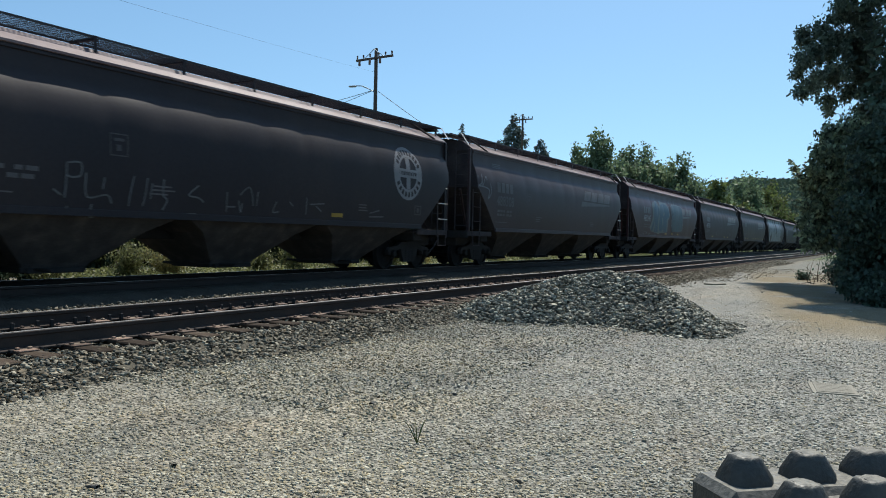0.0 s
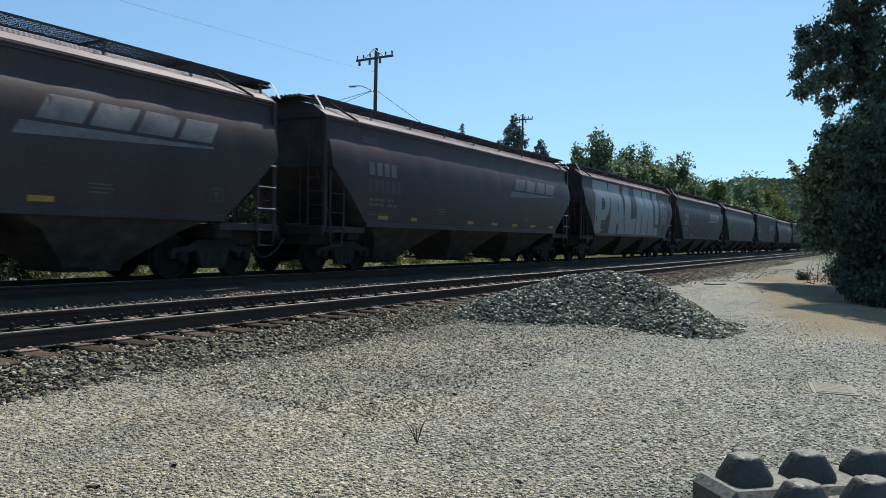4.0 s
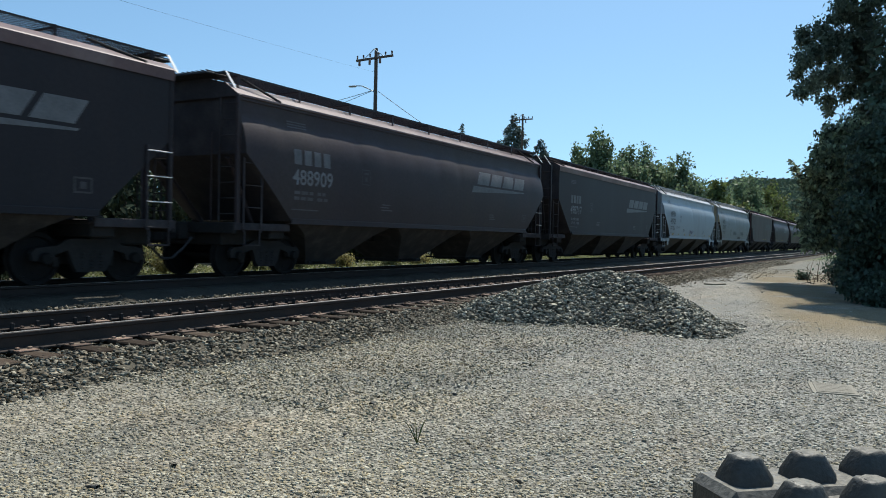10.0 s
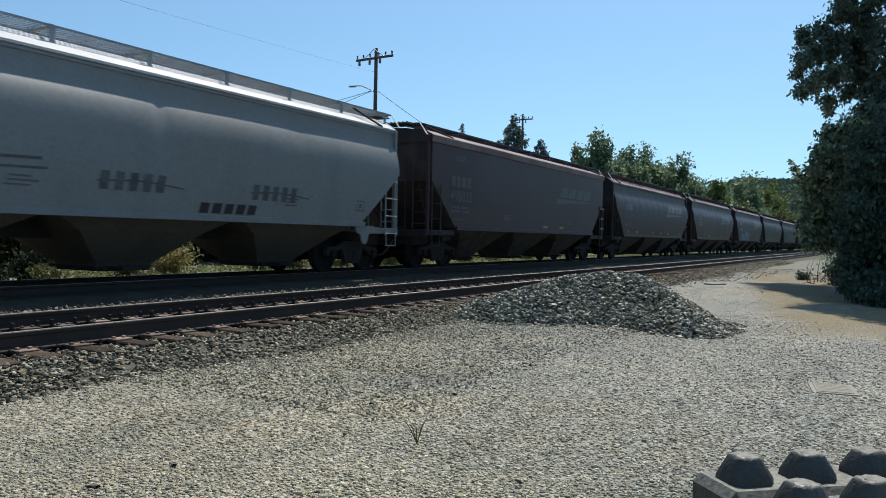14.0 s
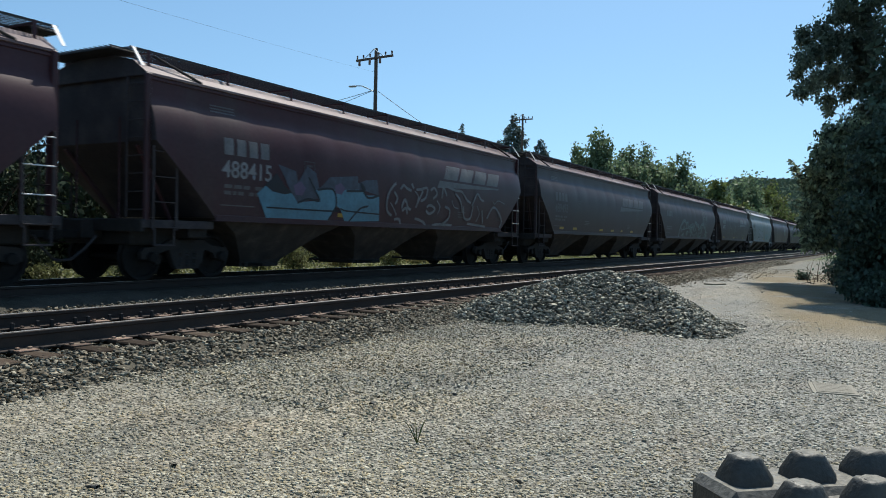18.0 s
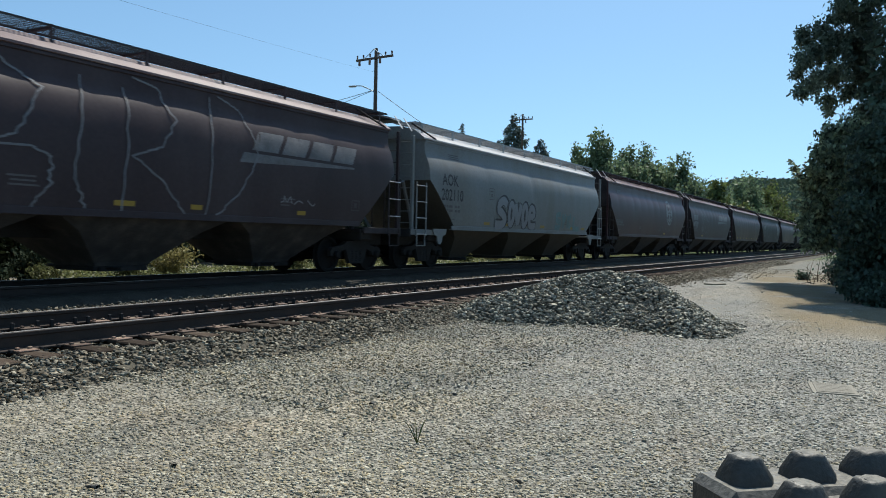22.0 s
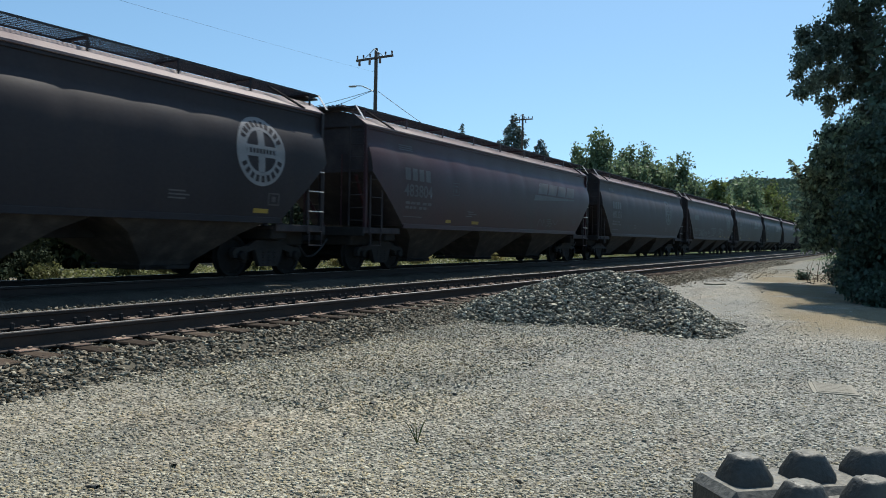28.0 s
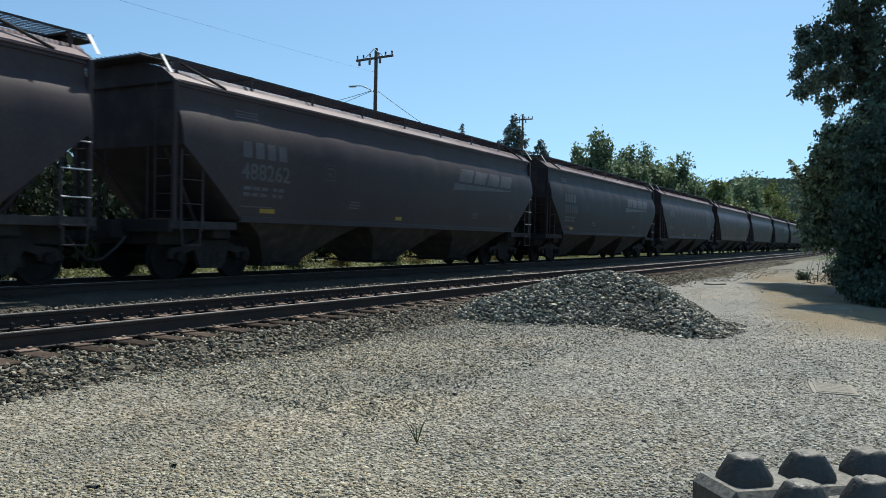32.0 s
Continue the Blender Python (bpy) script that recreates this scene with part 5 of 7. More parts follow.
        spray(car, kind, [(-1.43, 1.71), (-1.79, 1.62), (-2.18, 1.3)], 0.05, NIGHT, 5)
        spray(car, kind, [(-0.19, 2.39), (-0.45, 2.19), (-0.59, 1.91), (-0.54, 1.63), (-0.32, 1.51)], 0.075, CHALK, 4)
        spray(car, kind, [(-0.26, 2.15), (-0.1, 2.0), (-0.18, 1.82)], 0.075, CHALK, 4)
        spray(car, kind, [(0.04, 2.24), (0.2, 2.36), (0.36, 2.29), (0.6, 2.23)], 0.075, CHALK, 4)
        spray(car, kind, [(0.6, 2.43), (0.73, 2.3)], 0.075, CHALK, 4)
        spray(car, kind, [(0.13, 1.73), (0.28, 1.97), (0.48, 1.75), (0.61, 1.7)], 0.075, CHALK, 4)
        spray(car, kind, [(0.17, 1.65), (0.37, 1.74), (0.45, 1.57)], 0.075, CHALK, 4)
        spray(car, kind, [(0.86, 1.77), (1.02, 2.02), (1.19, 2.28), (0.85, 2.28)], 0.075, CHALK, 4)
        spray(car, kind, [(1.1, 2.3), (1.45, 2.36), (1.37, 2.08), (1.11, 1.97)], 0.075, CHALK, 4)
        spray(car, kind, [(1.64, 2.31), (1.86, 2.39), (2.01, 2.22), (1.79, 2.07)], 0.075, CHALK, 4)
        spray(car, kind, [(1.47, 1.81), (1.65, 1.88), (1.93, 1.77), (1.65, 1.63), (1.43, 1.72)], 0.075, CHALK, 4)
        spray(car, kind, [(2.3, 2.11), (2.39, 2.44), (2.6, 2.2)], 0.075, CHALK, 4)
        spray(car, kind, [(2.69, 2.47), (3.11, 2.4), (3.54, 2.38), (3.88, 2.15), (4.16, 2.06)], 0.075, CHALK, 4)
        spray(car, kind, [(3.11, 2.3), (3.44, 2.12), (3.63, 1.73)], 0.075, CHALK, 4)
        spray(car, kind, [(3.66, 1.93), (3.79, 1.57), (4.18, 1.58), (4.31, 1.97)], 0.075, CHALK, 4)
        spray(car, kind, [(4.23, 1.97), (4.58, 2.37), (4.83, 2.22), (5.08, 2.16)], 0.075, CHALK, 4)
        spray(car, kind, [(4.96, 1.86), (5.1, 1.43)], 0.075, CHALK, 4)
        spray(car, kind, [(5.36, 1.59), (5.74, 1.98), (6.15, 1.88), (6.5, 1.55), (6.39, 1.32)], 0.075, CHALK, 4)
        spray(car, kind, [(0.87, 1.47), (1.3, 1.39), (1.48, 1.28)], 0.075, CHALK, 4)
        spray(car, kind, [(2.51, 1.87), (2.81, 1.79), (2.78, 1.53), (2.42, 1.34)], 0.075, CHALK, 4)
        spray(car, kind, [(1.85, 1.29), (2.23, 1.34), (3.03, 1.32)], 0.075, CHALK, 4)
        spray(car, kind, [(-0.17, 1.41), (0.06, 1.42), (0.17, 1.27)], 0.075, CHALK, 4)
        spray(car, kind, [(4.02, 1.4), (4.61, 1.37), (5.31, 1.33)], 0.075, CHALK, 4)
        spray(car, kind, [(5.73, 2.2), (5.87, 2.11), (6.14, 2.23), (6.65, 2.15)], 0.035, CHALK, 4)
        spray(car, kind, [(1.3, 1.21), (3.25, 1.24), (5.63, 1.27)], 0.035, CHALK, 4)
        spray(car, kind, [(-0.44, 1.86), (-0.25, 1.71), (-0.09, 1.52)], 0.035, CHALK, 4)
        spray(car, kind, [(0.77, 2.24), (0.97, 2.1), (0.91, 1.95)], 0.035, CHALK, 4)
        spray(car, kind, [(2.02, 2.03), (2.21, 1.85), (2.12, 1.63)], 0.035, CHALK, 4)
        spray(car, kind, [(2.91, 2.09), (3.06, 1.9), (3.34, 1.85)], 0.035, CHALK, 4)
        spray(car, kind, [(4.59, 1.99), (4.79, 1.75), (4.61, 1.49)], 0.035, CHALK, 4)
    if i == 18:
        spray(car, kind, [(-3.32, 1.25), (-3.38, 1.43), (-3.28, 1.7), (-2.96, 2.05), (-2.45, 2.3), (-2.09, 2.36), (-1.77, 2.29), (-1.51, 2.17), (-1.11, 2.3)], 0.22, HAZE_GREEN, 2.6)
        spray(car, kind, [(-3.32, 1.25), (-3.38, 1.43), (-3.28, 1.7), (-2.96, 2.05), (-2.45, 2.3), (-2.09, 2.36), (-1.77, 2.29), (-1.51, 2.17), (-1.11, 2.3)], 0.15, PALE_DIM, 3)
        spray(car, kind, [(-3.32, 1.25), (-3.38, 1.43), (-3.28, 1.7), (-2.96, 2.05), (-2.45, 2.3), (-2.09, 2.36), (-1.77, 2.29), (-1.51, 2.17), (-1.11, 2.3)], 0.055, NIGHT, 4)
        spray(car, kind, [(-1.11, 2.3), (-0.96, 2.09), (-0.82, 1.94), (-0.46, 1.99), (-0.31, 2.08), (0.08, 2.09), (0.31, 2.19), (0.64, 1.96), (0.81, 1.89)], 0.22, HAZE_GREEN, 2.6)
        spray(car, kind, [(-1.11, 2.3), (-0.96, 2.09), (-0.82, 1.94), (-0.46, 1.99), (-0.31, 2.08), (0.08, 2.09), (0.31, 2.19), (0.64, 1.96), (0.81, 1.89)], 0.15, PALE_DIM, 3)
        spray(car, kind, [(-1.11, 2.3), (-0.96, 2.09), (-0.82, 1.94), (-0.46, 1.99), (-0.31, 2.08), (0.08, 2.09), (0.31, 2.19), (0.64, 1.96), (0.81, 1.89)], 0.055, NIGHT, 4)
        decal(car, kind, "graffiti_fill", [[(-2.44, 1.83), (-2.2, 2.01), (-1.89, 2.04), (-2.01, 1.81)]], FERN, 2, "dull grey-green sprayed shape")
        decal(car, kind, "graffiti_fill", [[(-2.55, 1.42), (-2.37, 1.57), (-2.07, 1.59), (-2.06, 1.28), (-2.37, 1.29)]], FERN, 2, "dull grey-green sprayed shape")
        decal(car, kind, "graffiti_fill", [[(-1.49, 1.47), (-1.3, 1.66), (-0.92, 1.57), (-1.29, 1.3)]], FERN, 2, "dull grey-green sprayed shape")
        decal(car, kind, "graffiti_fill", [[(-0.59, 1.56), (-0.38, 1.95), (0.16, 1.98), (0.01, 1.65)]], FERN, 2, "dull grey-green sprayed shape")
        spray(car, kind, [(-2.9, 1.78), (-2.78, 1.83), (-2.55, 1.75), (-2.01, 1.81), (-0.6, 1.92), (-0.84, 1.58)], 0.05, PALE_DIM, 3.5)
        spray(car, kind, [(-2.87, 1.78), (-2.89, 1.5), (-2.72, 1.39), (-2.31, 1.48)], 0.05, PALE_DIM, 3.5)
        spray(car, kind, [(-1.49, 1.42), (-1.43, 1.6), (-1.16, 1.69), (-0.84, 1.58)], 0.05, PALE_DIM, 3.5)
        spray(car, kind, [(0.24, 2.04), (0.17, 1.65), (-0.1, 1.48), (-0.02, 1.27)], 0.05, PALE_DIM, 3.5)
        spray(car, kind, [(-1.57, 2.16), (-1.5, 1.92)], 0.05, PALE_DIM, 3.5)
        spray(car, kind, [(-1.31, 2.09), (-1.23, 1.94)], 0.05, PALE_DIM, 3.5)
        spray(car, kind, [(-0.35, 2.0), (0.12, 2.03), (0.2, 2.11), (0.38, 2.14), (0.52, 2.02), (0.71, 1.9), (0.9, 2.13), (1.1, 2.31), (1.25, 2.34), (1.39, 2.21)], 0.22, HAZE_GREEN, 2.6)
        spray(car, kind, [(-0.35, 2.0), (0.12, 2.03), (0.2, 2.11), (0.38, 2.14), (0.52, 2.02), (0.71, 1.9), (0.9, 2.13), (1.1, 2.31), (1.25, 2.34), (1.39, 2.21)], 0.15, PALE_DIM, 3)
        spray(car, kind, [(-0.35, 2.0), (0.12, 2.03), (0.2, 2.11), (0.38, 2.14), (0.52, 2.02), (0.71, 1.9), (0.9, 2.13), (1.1, 2.31), (1.25, 2.34), (1.39, 2.21)], 0.055, NIGHT, 4)
        spray(car, kind, [(1.39, 2.21), (1.44, 2.29), (1.54, 2.25), (1.79, 2.13), (2.21, 2.16), (2.28, 1.95), (2.42, 1.87), (2.67, 2.0), (2.98, 2.2)], 0.22, HAZE_GREEN, 2.6)
        spray(car, kind, [(1.39, 2.21), (1.44, 2.29), (1.54, 2.25), (1.79, 2.13), (2.21, 2.16), (2.28, 1.95), (2.42, 1.87), (2.67, 2.0), (2.98, 2.2)], 0.15, PALE_DIM, 3)
        spray(car, kind, [(1.39, 2.21), (1.44, 2.29), (1.54, 2.25), (1.79, 2.13), (2.21, 2.16), (2.28, 1.95), (2.42, 1.87), (2.67, 2.0), (2.98, 2.2)], 0.055, NIGHT, 4)
        spray(car, kind, [(2.98, 2.2), (3.47, 2.26), (3.55, 2.35), (3.72, 2.29), (4.01, 2.06), (4.24, 1.99), (4.44, 1.98), (4.47, 1.74), (4.71, 1.75), (4.77, 1.59), (4.75, 1.29)], 0.22, HAZE_GREEN, 2.6)
        spray(car, kind, [(2.98, 2.2), (3.47, 2.26), (3.55, 2.35), (3.72, 2.29), (4.01, 2.06), (4.24, 1.99), (4.44, 1.98), (4.47, 1.74), (4.71, 1.75), (4.77, 1.59), (4.75, 1.29)], 0.15, PALE_DIM, 3)
        spray(car, kind, [(2.98, 2.2), (3.47, 2.26), (3.55, 2.35), (3.72, 2.29), (4.01, 2.06), (4.24, 1.99), (4.44, 1.98), (4.47, 1.74), (4.71, 1.75), (4.77, 1.59), (4.75, 1.29)], 0.055, NIGHT, 4)
        decal(car, kind, "graffiti_fill", [[(-0.14, 1.85), (0.25, 1.86), (0.27, 1.58), (-0.01, 1.48), (-0.13, 1.55)]], FERN, 2, "dull grey-green sprayed shape")
        decal(car, kind, "graffiti_fill", [[(-0.02, 1.43), (0.1, 1.44), (0.13, 1.19), (-0.09, 1.19)]], FERN, 2, "")
        decal(car, kind, "graffiti_fill", [[(1.05, 1.82), (1.2, 1.96), (1.39, 1.99), (1.38, 1.75), (1.15, 1.76)]], FERN, 2, "")
        decal(car, kind, "graffiti_fill", [[(0.89, 1.53), (1.09, 1.54), (1.09, 1.31), (0.91, 1.3)]], FERN, 2, "")
        decal(car, kind, "graffiti_fill", [[(2.02, 1.55), (2.43, 1.57), (2.49, 1.42), (2.8, 1.36), (3.25, 1.56), (3.19, 1.4), (2.8, 1.28), (2.31, 1.28), (2.02, 1.35)]], FERN, 2, "")
        decal(car, kind, "graffiti_fill", [[(2.95, 1.71), (3.05, 1.93), (3.34, 1.9), (3.32, 1.68), (3.12, 1.59)]], FERN, 2, "")
        decal(car, kind, "graffiti_fill", [[(4.1, 1.44), (4.32, 1.68), (4.5, 1.67), (4.48, 1.25), (4.18, 1.24)]], FERN, 2, "")
        decal(car, kind, "graffiti_fill", [[(2.07, 2.0), (2.25, 1.82), (2.04, 1.75)]], FERN, 2, "")
        decal(car, kind, "graffiti_fill", [[(3.71, 1.29), (4.0, 1.32), (4.0, 1.18), (3.72, 1.18)]], FERN, 2, "")
        spray(car, kind, [(0.57, 1.81), (0.43, 1.64), (0.3, 1.49), (0.76, 1.46), (0.7, 1.36)], 0.05, PALE_DIM, 3.5)
        spray(car, kind, [(0.64, 1.76), (1.1, 1.73)], 0.05, PALE_DIM, 3.5)
        spray(car, kind, [(0.29, 2.03), (0.52, 1.82)], 0.05, PALE_DIM, 3.5)
        spray(car, kind, [(1.3, 2.13), (1.41, 2.09), (1.37, 1.75)], 0.05, PALE_DIM, 3.5)
        spray(car, kind, [(1.42, 1.42), (1.52, 1.57), (1.68, 1.66), (1.8, 1.44), (1.97, 1.32)], 0.05, PALE_DIM, 3.5)
        spray(car, kind, [(1.42, 1.42), (1.44, 1.32), (1.58, 1.21)], 0.05, PALE_DIM, 3.5)
        spray(car, kind, [(1.82, 2.03), (2.01, 2.01), (2.18, 2.04)], 0.05, PALE_DIM, 3.5)
        spray(car, kind, [(2.36, 1.82), (2.67, 1.92), (3.11, 2.02), (2.95, 1.76), (2.9, 1.6), (2.49, 1.63), (2.02, 1.59)], 0.05, PALE_DIM, 3.5)
        spray(car, kind, [(3.38, 1.98), (3.56, 2.08), (3.59, 1.91)], 0.05, PALE_DIM, 3.5)
        spray(car, kind, [(3.81, 1.65), (3.67, 1.36)], 0.05, PALE_DIM, 3.5)
        spray(car, kind, [(3.25, 1.56), (2.93, 1.41), (2.62, 1.37)], 0.05, PALE_DIM, 3.5)
        spray(car, kind, [(1.31, 1.6), (1.29, 1.3)], 0.05, PALE_DIM, 3.5)
        spray(car, kind, [(4.24, 1.65), (4.1, 1.32)], 0.05, PALE_DIM, 3.5)
        spray(car, kind, [(4.63, 1.67), (4.67, 1.29)], 0.05, PALE_DIM, 3.5)
        spray(car, kind, [(4.82, 1.67), (5.16, 1.69), (5.15, 1.46), (4.86, 1.45)], 0.05, PALE_DIM, 3.5)
        spray(car, kind, [(-0.1, 1.86), (-0.3, 1.8)], 0.05, PALE_DIM, 3.5)
        spray(car, kind, [(-0.05, 1.43), (-0.3, 1.43)], 0.05, PALE_DIM, 3.5)
    if i == 19:
        B = ((-2.91, 3.7), (-2.92, 2.22), (-3.11, 1.25)), ((-2.56, 3.59), (-1.87, 3.21), (-2.36, 2.41), (-2.9, 2.22), (-2.1, 2.25), (-1.75, 2.11), (-1.75, 1.7), (-2.11, 1.25)), ((-1.09, 3.55), (-1.3, 1.85), (-1.09, 1.31)), ((-0.22, 3.49), (-0.33, 1.25)), \
            ((0.0, 3.7), (0.55, 3.6), (0.88, 3.03), (0.5, 2.5), (-0.13, 2.28), (0.5, 1.9), (1.25, 1.2)), ((1.92, 3.65), (1.65, 1.25)), ((2.1, 3.7), (2.73, 3.5), (3.14, 2.6), (2.6, 1.8), (1.92, 1.25))
        for line in B:
            p = []
            for (a, b), (c, d) in zip(line, line[1:]):
                for k in range(9):
                    p.append((a - 0.5 + (c - a) * k / 9 + rng.uniform(-0.04, 0.04), b + (d - b) * k / 9))
            p.append((line[-1][0] - 0.5, line[-1][1]))
            decal(car, kind, "spray_line", stroke(p, 0.036), CHALK, 3, "thin wavering white sprayed line")
        tags(car, kind, 3.4, 1.6, 1.4, 0.2, WHITE, 191, 0.03, 3)
    if i == 20:
        def ring(x, z, a, b):
            return [(x + a * math.cos(k * 0.5236), z + b * math.sin(k * 0.5236)) for k in range(12)] + [(x + a, z)]
        letters = ([(-2.50, 2.10), (-2.78, 2.26), (-3.15, 2.14), (-3.18, 1.94), (-2.86, 1.80), (-2.64, 1.62), (-2.82, 1.44), (-3.42, 1.42)], ring(-2.10, 1.82, 0.20, 0.36), [(-1.74, 2.20), (-1.62, 1.75), (-1.50, 1.46)], [(-1.50, 1.46), (-1.40, 1.75), (-1.26, 2.20)],
                   ring(-0.86, 1.80, 0.20, 0.36), [(-0.32, 1.76), (0.02, 1.84), (-0.06, 2.06), (-0.34, 2.08), (-0.42, 1.72), (-0.28, 1.45), (0.22, 1.44)])
        for k, line in enumerate(letters):
            w = 0.24 if k in (1, 4, 5) else 0.29
            soft = smooth_line(line)
            decal(car, kind, "graffiti_shadow", stroke([(a + 0.07, b + 0.03) for a, b in soft], w + 0.08), NIGHT, 3, "black edge of a sprayed letter")
            decal(car, kind, "graffiti_edge", stroke(soft, w + 0.06), NIGHT, 3.5, "black edge of a sprayed letter")
            decal(car, kind, "graffiti_letter", stroke(soft, w), PRIMER, 4.5 + 0.2 * k, "silver bubble letter with a black edge")
        for line in ([(2.95, 1.98), (2.55, 1.93), (2.58, 1.72), (2.92, 1.64), (2.84, 1.44), (2.40, 1.45)], [(3.20, 1.98), (3.38, 1.70), (3.58, 1.98)], [(3.38, 1.70), (3.34, 1.42)], [(3.86, 1.95), (3.85, 1.45)], [(4.22, 1.98), (3.90, 1.72), (4.26, 1.44)], [(4.62, 1.92), (4.66, 1.46), (5.35, 1.43)]):
            decal(car, kind, "graffiti_letter", stroke(smooth_line(line), 0.21), TEAL, 3, "teal sprayed letter")
    if i == 22:
        spray(car, kind, [(-4.24, 3.2), (-4.15, 2.91), (-4.06, 3.13), (-3.97, 2.86), (-3.88, 3.19), (-3.79, 2.92), (-3.65, 3.04), (-3.46, 2.78)], 0.02, CHALK, 3)
        spray(car, kind, [(-4.15, 2.84), (-4.1, 2.64), (-3.92, 2.83), (-3.87, 2.59), (-3.74, 2.82), (-3.69, 2.58)], 0.02, CHALK, 3)
        spray(car, kind, [(-4.05, 2.57), (-4.0, 2.34), (-3.83, 2.53), (-3.73, 2.33), (-3.82, 2.28)], 0.02, CHALK, 3)
        spray(car, kind, [(-2.82, 2.99), (-2.66, 2.69), (-2.45, 2.83), (-2.34, 2.46), (-2.18, 2.86), (-2.28, 2.5), (-2.1, 2.57)], 0.022, CHALK, 3)
        spray(car, kind, [(-4.6, 1.91), (-4.35, 1.89), (-4.26, 2.1), (-4.21, 1.79), (-4.04, 2.14), (-4.04, 1.78), (-3.91, 1.99)], 0.02, CHALK, 3)
        spray(car, kind, [(-3.82, 2.02), (-3.67, 1.82), (-3.58, 2.02), (-3.35, 2.0), (-3.3, 2.15), (-3.15, 1.94)], 0.02, CHALK, 3)
        spray(car, kind, [(-4.51, 1.78), (-3.67, 1.73), (-3.12, 1.73)], 0.018, CHALK, 3)
        spray(car, kind, [(-4.17, 1.61), (-3.86, 1.65), (-3.56, 1.61)], 0.015, CHALK, 3)
        spray(car, kind, [(-6.99, 1.85), (-6.9, 1.97), (-6.8, 1.85), (-6.68, 1.96), (-6.52, 2.0), (-6.15, 2.04), (-5.81, 1.87)], 0.025, CHALK, 3)
        spray(car, kind, [(3.75, 2.07), (3.98, 1.96), (4.09, 2.16), (4.21, 1.99)], 0.02, CHALK, 3)
        spray(car, kind, [(5.46, 2.28), (5.67, 2.51), (5.9, 2.14), (6.12, 2.43), (6.46, 2.39)], 0.02, CHALK, 3)
        spray(car, kind, [(5.47, 2.09), (5.79, 2.15), (6.2, 2.09)], 0.02, CHALK, 3)
        spray(car, kind, [(-3.56, 2.95), (-3.6, 2.59)], 0.015, CHALK, 3)
        spray(car, kind, [(-7.78, 2.03), (-7.68, 2.16), (-7.56, 2.05), (-7.73, 1.96), (-7.53, 1.93), (-7.75, 1.86)], 0.022, CHALK, 3)
        spray(car, kind, [(-7.8, 1.81), (-7.5, 1.87), (-7.78, 1.74), (-7.48, 1.73), (-7.8, 1.63)], 0.022, CHALK, 3)
        spray(car, kind, [(-7.75, 1.59), (-7.42, 1.66), (-7.7, 1.52), (-7.34, 1.56)], 0.022, CHALK, 3)
        spray(car, kind, [(-7.63, 2.09), (-7.65, 1.74), (-7.6, 1.5)], 0.022, CHALK, 3)
        spray(car, kind, [(-7.48, 1.91), (-7.35, 1.76), (-7.4, 1.56)], 0.022, CHALK, 3)
    if i == 25:
        tags(car, kind, 2.5, 1.45, 2.2, 0.35, FADED, 251, 0.025, 3)
    if i == 26:
        tags(car, kind, -5.0, 1.45, 2.4, 0.35, DIM_TEAL, 261, 0.025, 3)
    if i == 27:
        spray(car, kind, [(-5.08, 1.83), (-4.89, 1.76), (-5.0, 1.46), (-4.77, 1.5), (-4.6, 1.75), (-4.74, 1.86)], 0.05, CHALK, 3)
        spray(car, kind, [(-4.57, 1.6), (-4.41, 1.43), (-4.36, 1.83), (-4.29, 1.47), (-4.04, 1.77), (-4.07, 1.89), (-3.94, 1.4)], 0.04, CHALK, 3)
        spray(car, kind, [(-3.94, 1.71), (-3.78, 1.88), (-3.57, 1.93), (-3.29, 1.89), (-3.22, 1.63), (-3.43, 1.39), (-3.77, 1.37), (-3.94, 1.59)], 0.03, CHALK, 3)
        spray(car, kind, [(-3.77, 1.4), (-3.63, 1.72), (-3.57, 1.93), (-3.5, 1.68), (-3.55, 1.35)], 0.03, CHALK, 3)
        spray(car, kind, [(-3.54, 1.73), (-3.22, 1.63), (-2.92, 1.79)], 0.03, CHALK, 3)
        spray(car, kind, [(-2.88, 1.21), (-2.73, 1.63), (-2.64, 1.25)], 0.03, CHALK, 3)
        spray(car, kind, [(-2.82, 1.37), (-2.65, 1.39)], 0.02, CHALK, 3)
        spray(car, kind, [(-3.03, 1.48), (-2.92, 1.38), (-2.99, 1.27)], 0.025, CHALK, 3)
        spray(car, kind, [(-2.28, 1.79), (-2.04, 1.81), (-1.87, 1.75), (-1.8, 1.7), (-2.03, 1.66), (-2.28, 1.65)], 0.032, CHALK, 3)
        spray(car, kind, [(-1.8, 1.7), (-1.59, 1.69)], 0.032, CHALK, 3)
        spray(car, kind, [(-2.2, 1.65), (-2.21, 1.33), (-2.07, 1.34)], 0.032, CHALK, 3)
        spray(car, kind, [(-2.19, 1.33), (-2.18, 1.18), (-2.03, 1.19)], 0.032, CHALK, 3)
        spray(car, kind, [(-1.78, 1.66), (-1.81, 1.39)], 0.032, CHALK, 3)
        spray(car, kind, [(-1.74, 1.41), (-1.47, 1.43), (-1.26, 1.42)], 0.032, CHALK, 3)
        spray(car, kind, [(-1.76, 1.31), (-1.78, 1.2)], 0.032, CHALK, 3)
        spray(car, kind, [(-1.11, 2.02), (-1.07, 1.48)], 0.032, CHALK, 3)
        spray(car, kind, [(-1.13, 2.03), (-0.72, 2.02), (-0.31, 2.04), (0.66, 2.05)], 0.032, CHALK, 3)
        spray(car, kind, [(-0.75, 1.98), (-0.86, 1.38)], 0.032, CHALK, 3)
        spray(car, kind, [(-0.36, 2.01), (-0.38, 1.87)], 0.032, CHALK, 3)
        spray(car, kind, [(-0.27, 2.02), (-0.33, 1.72)], 0.032, CHALK, 3)
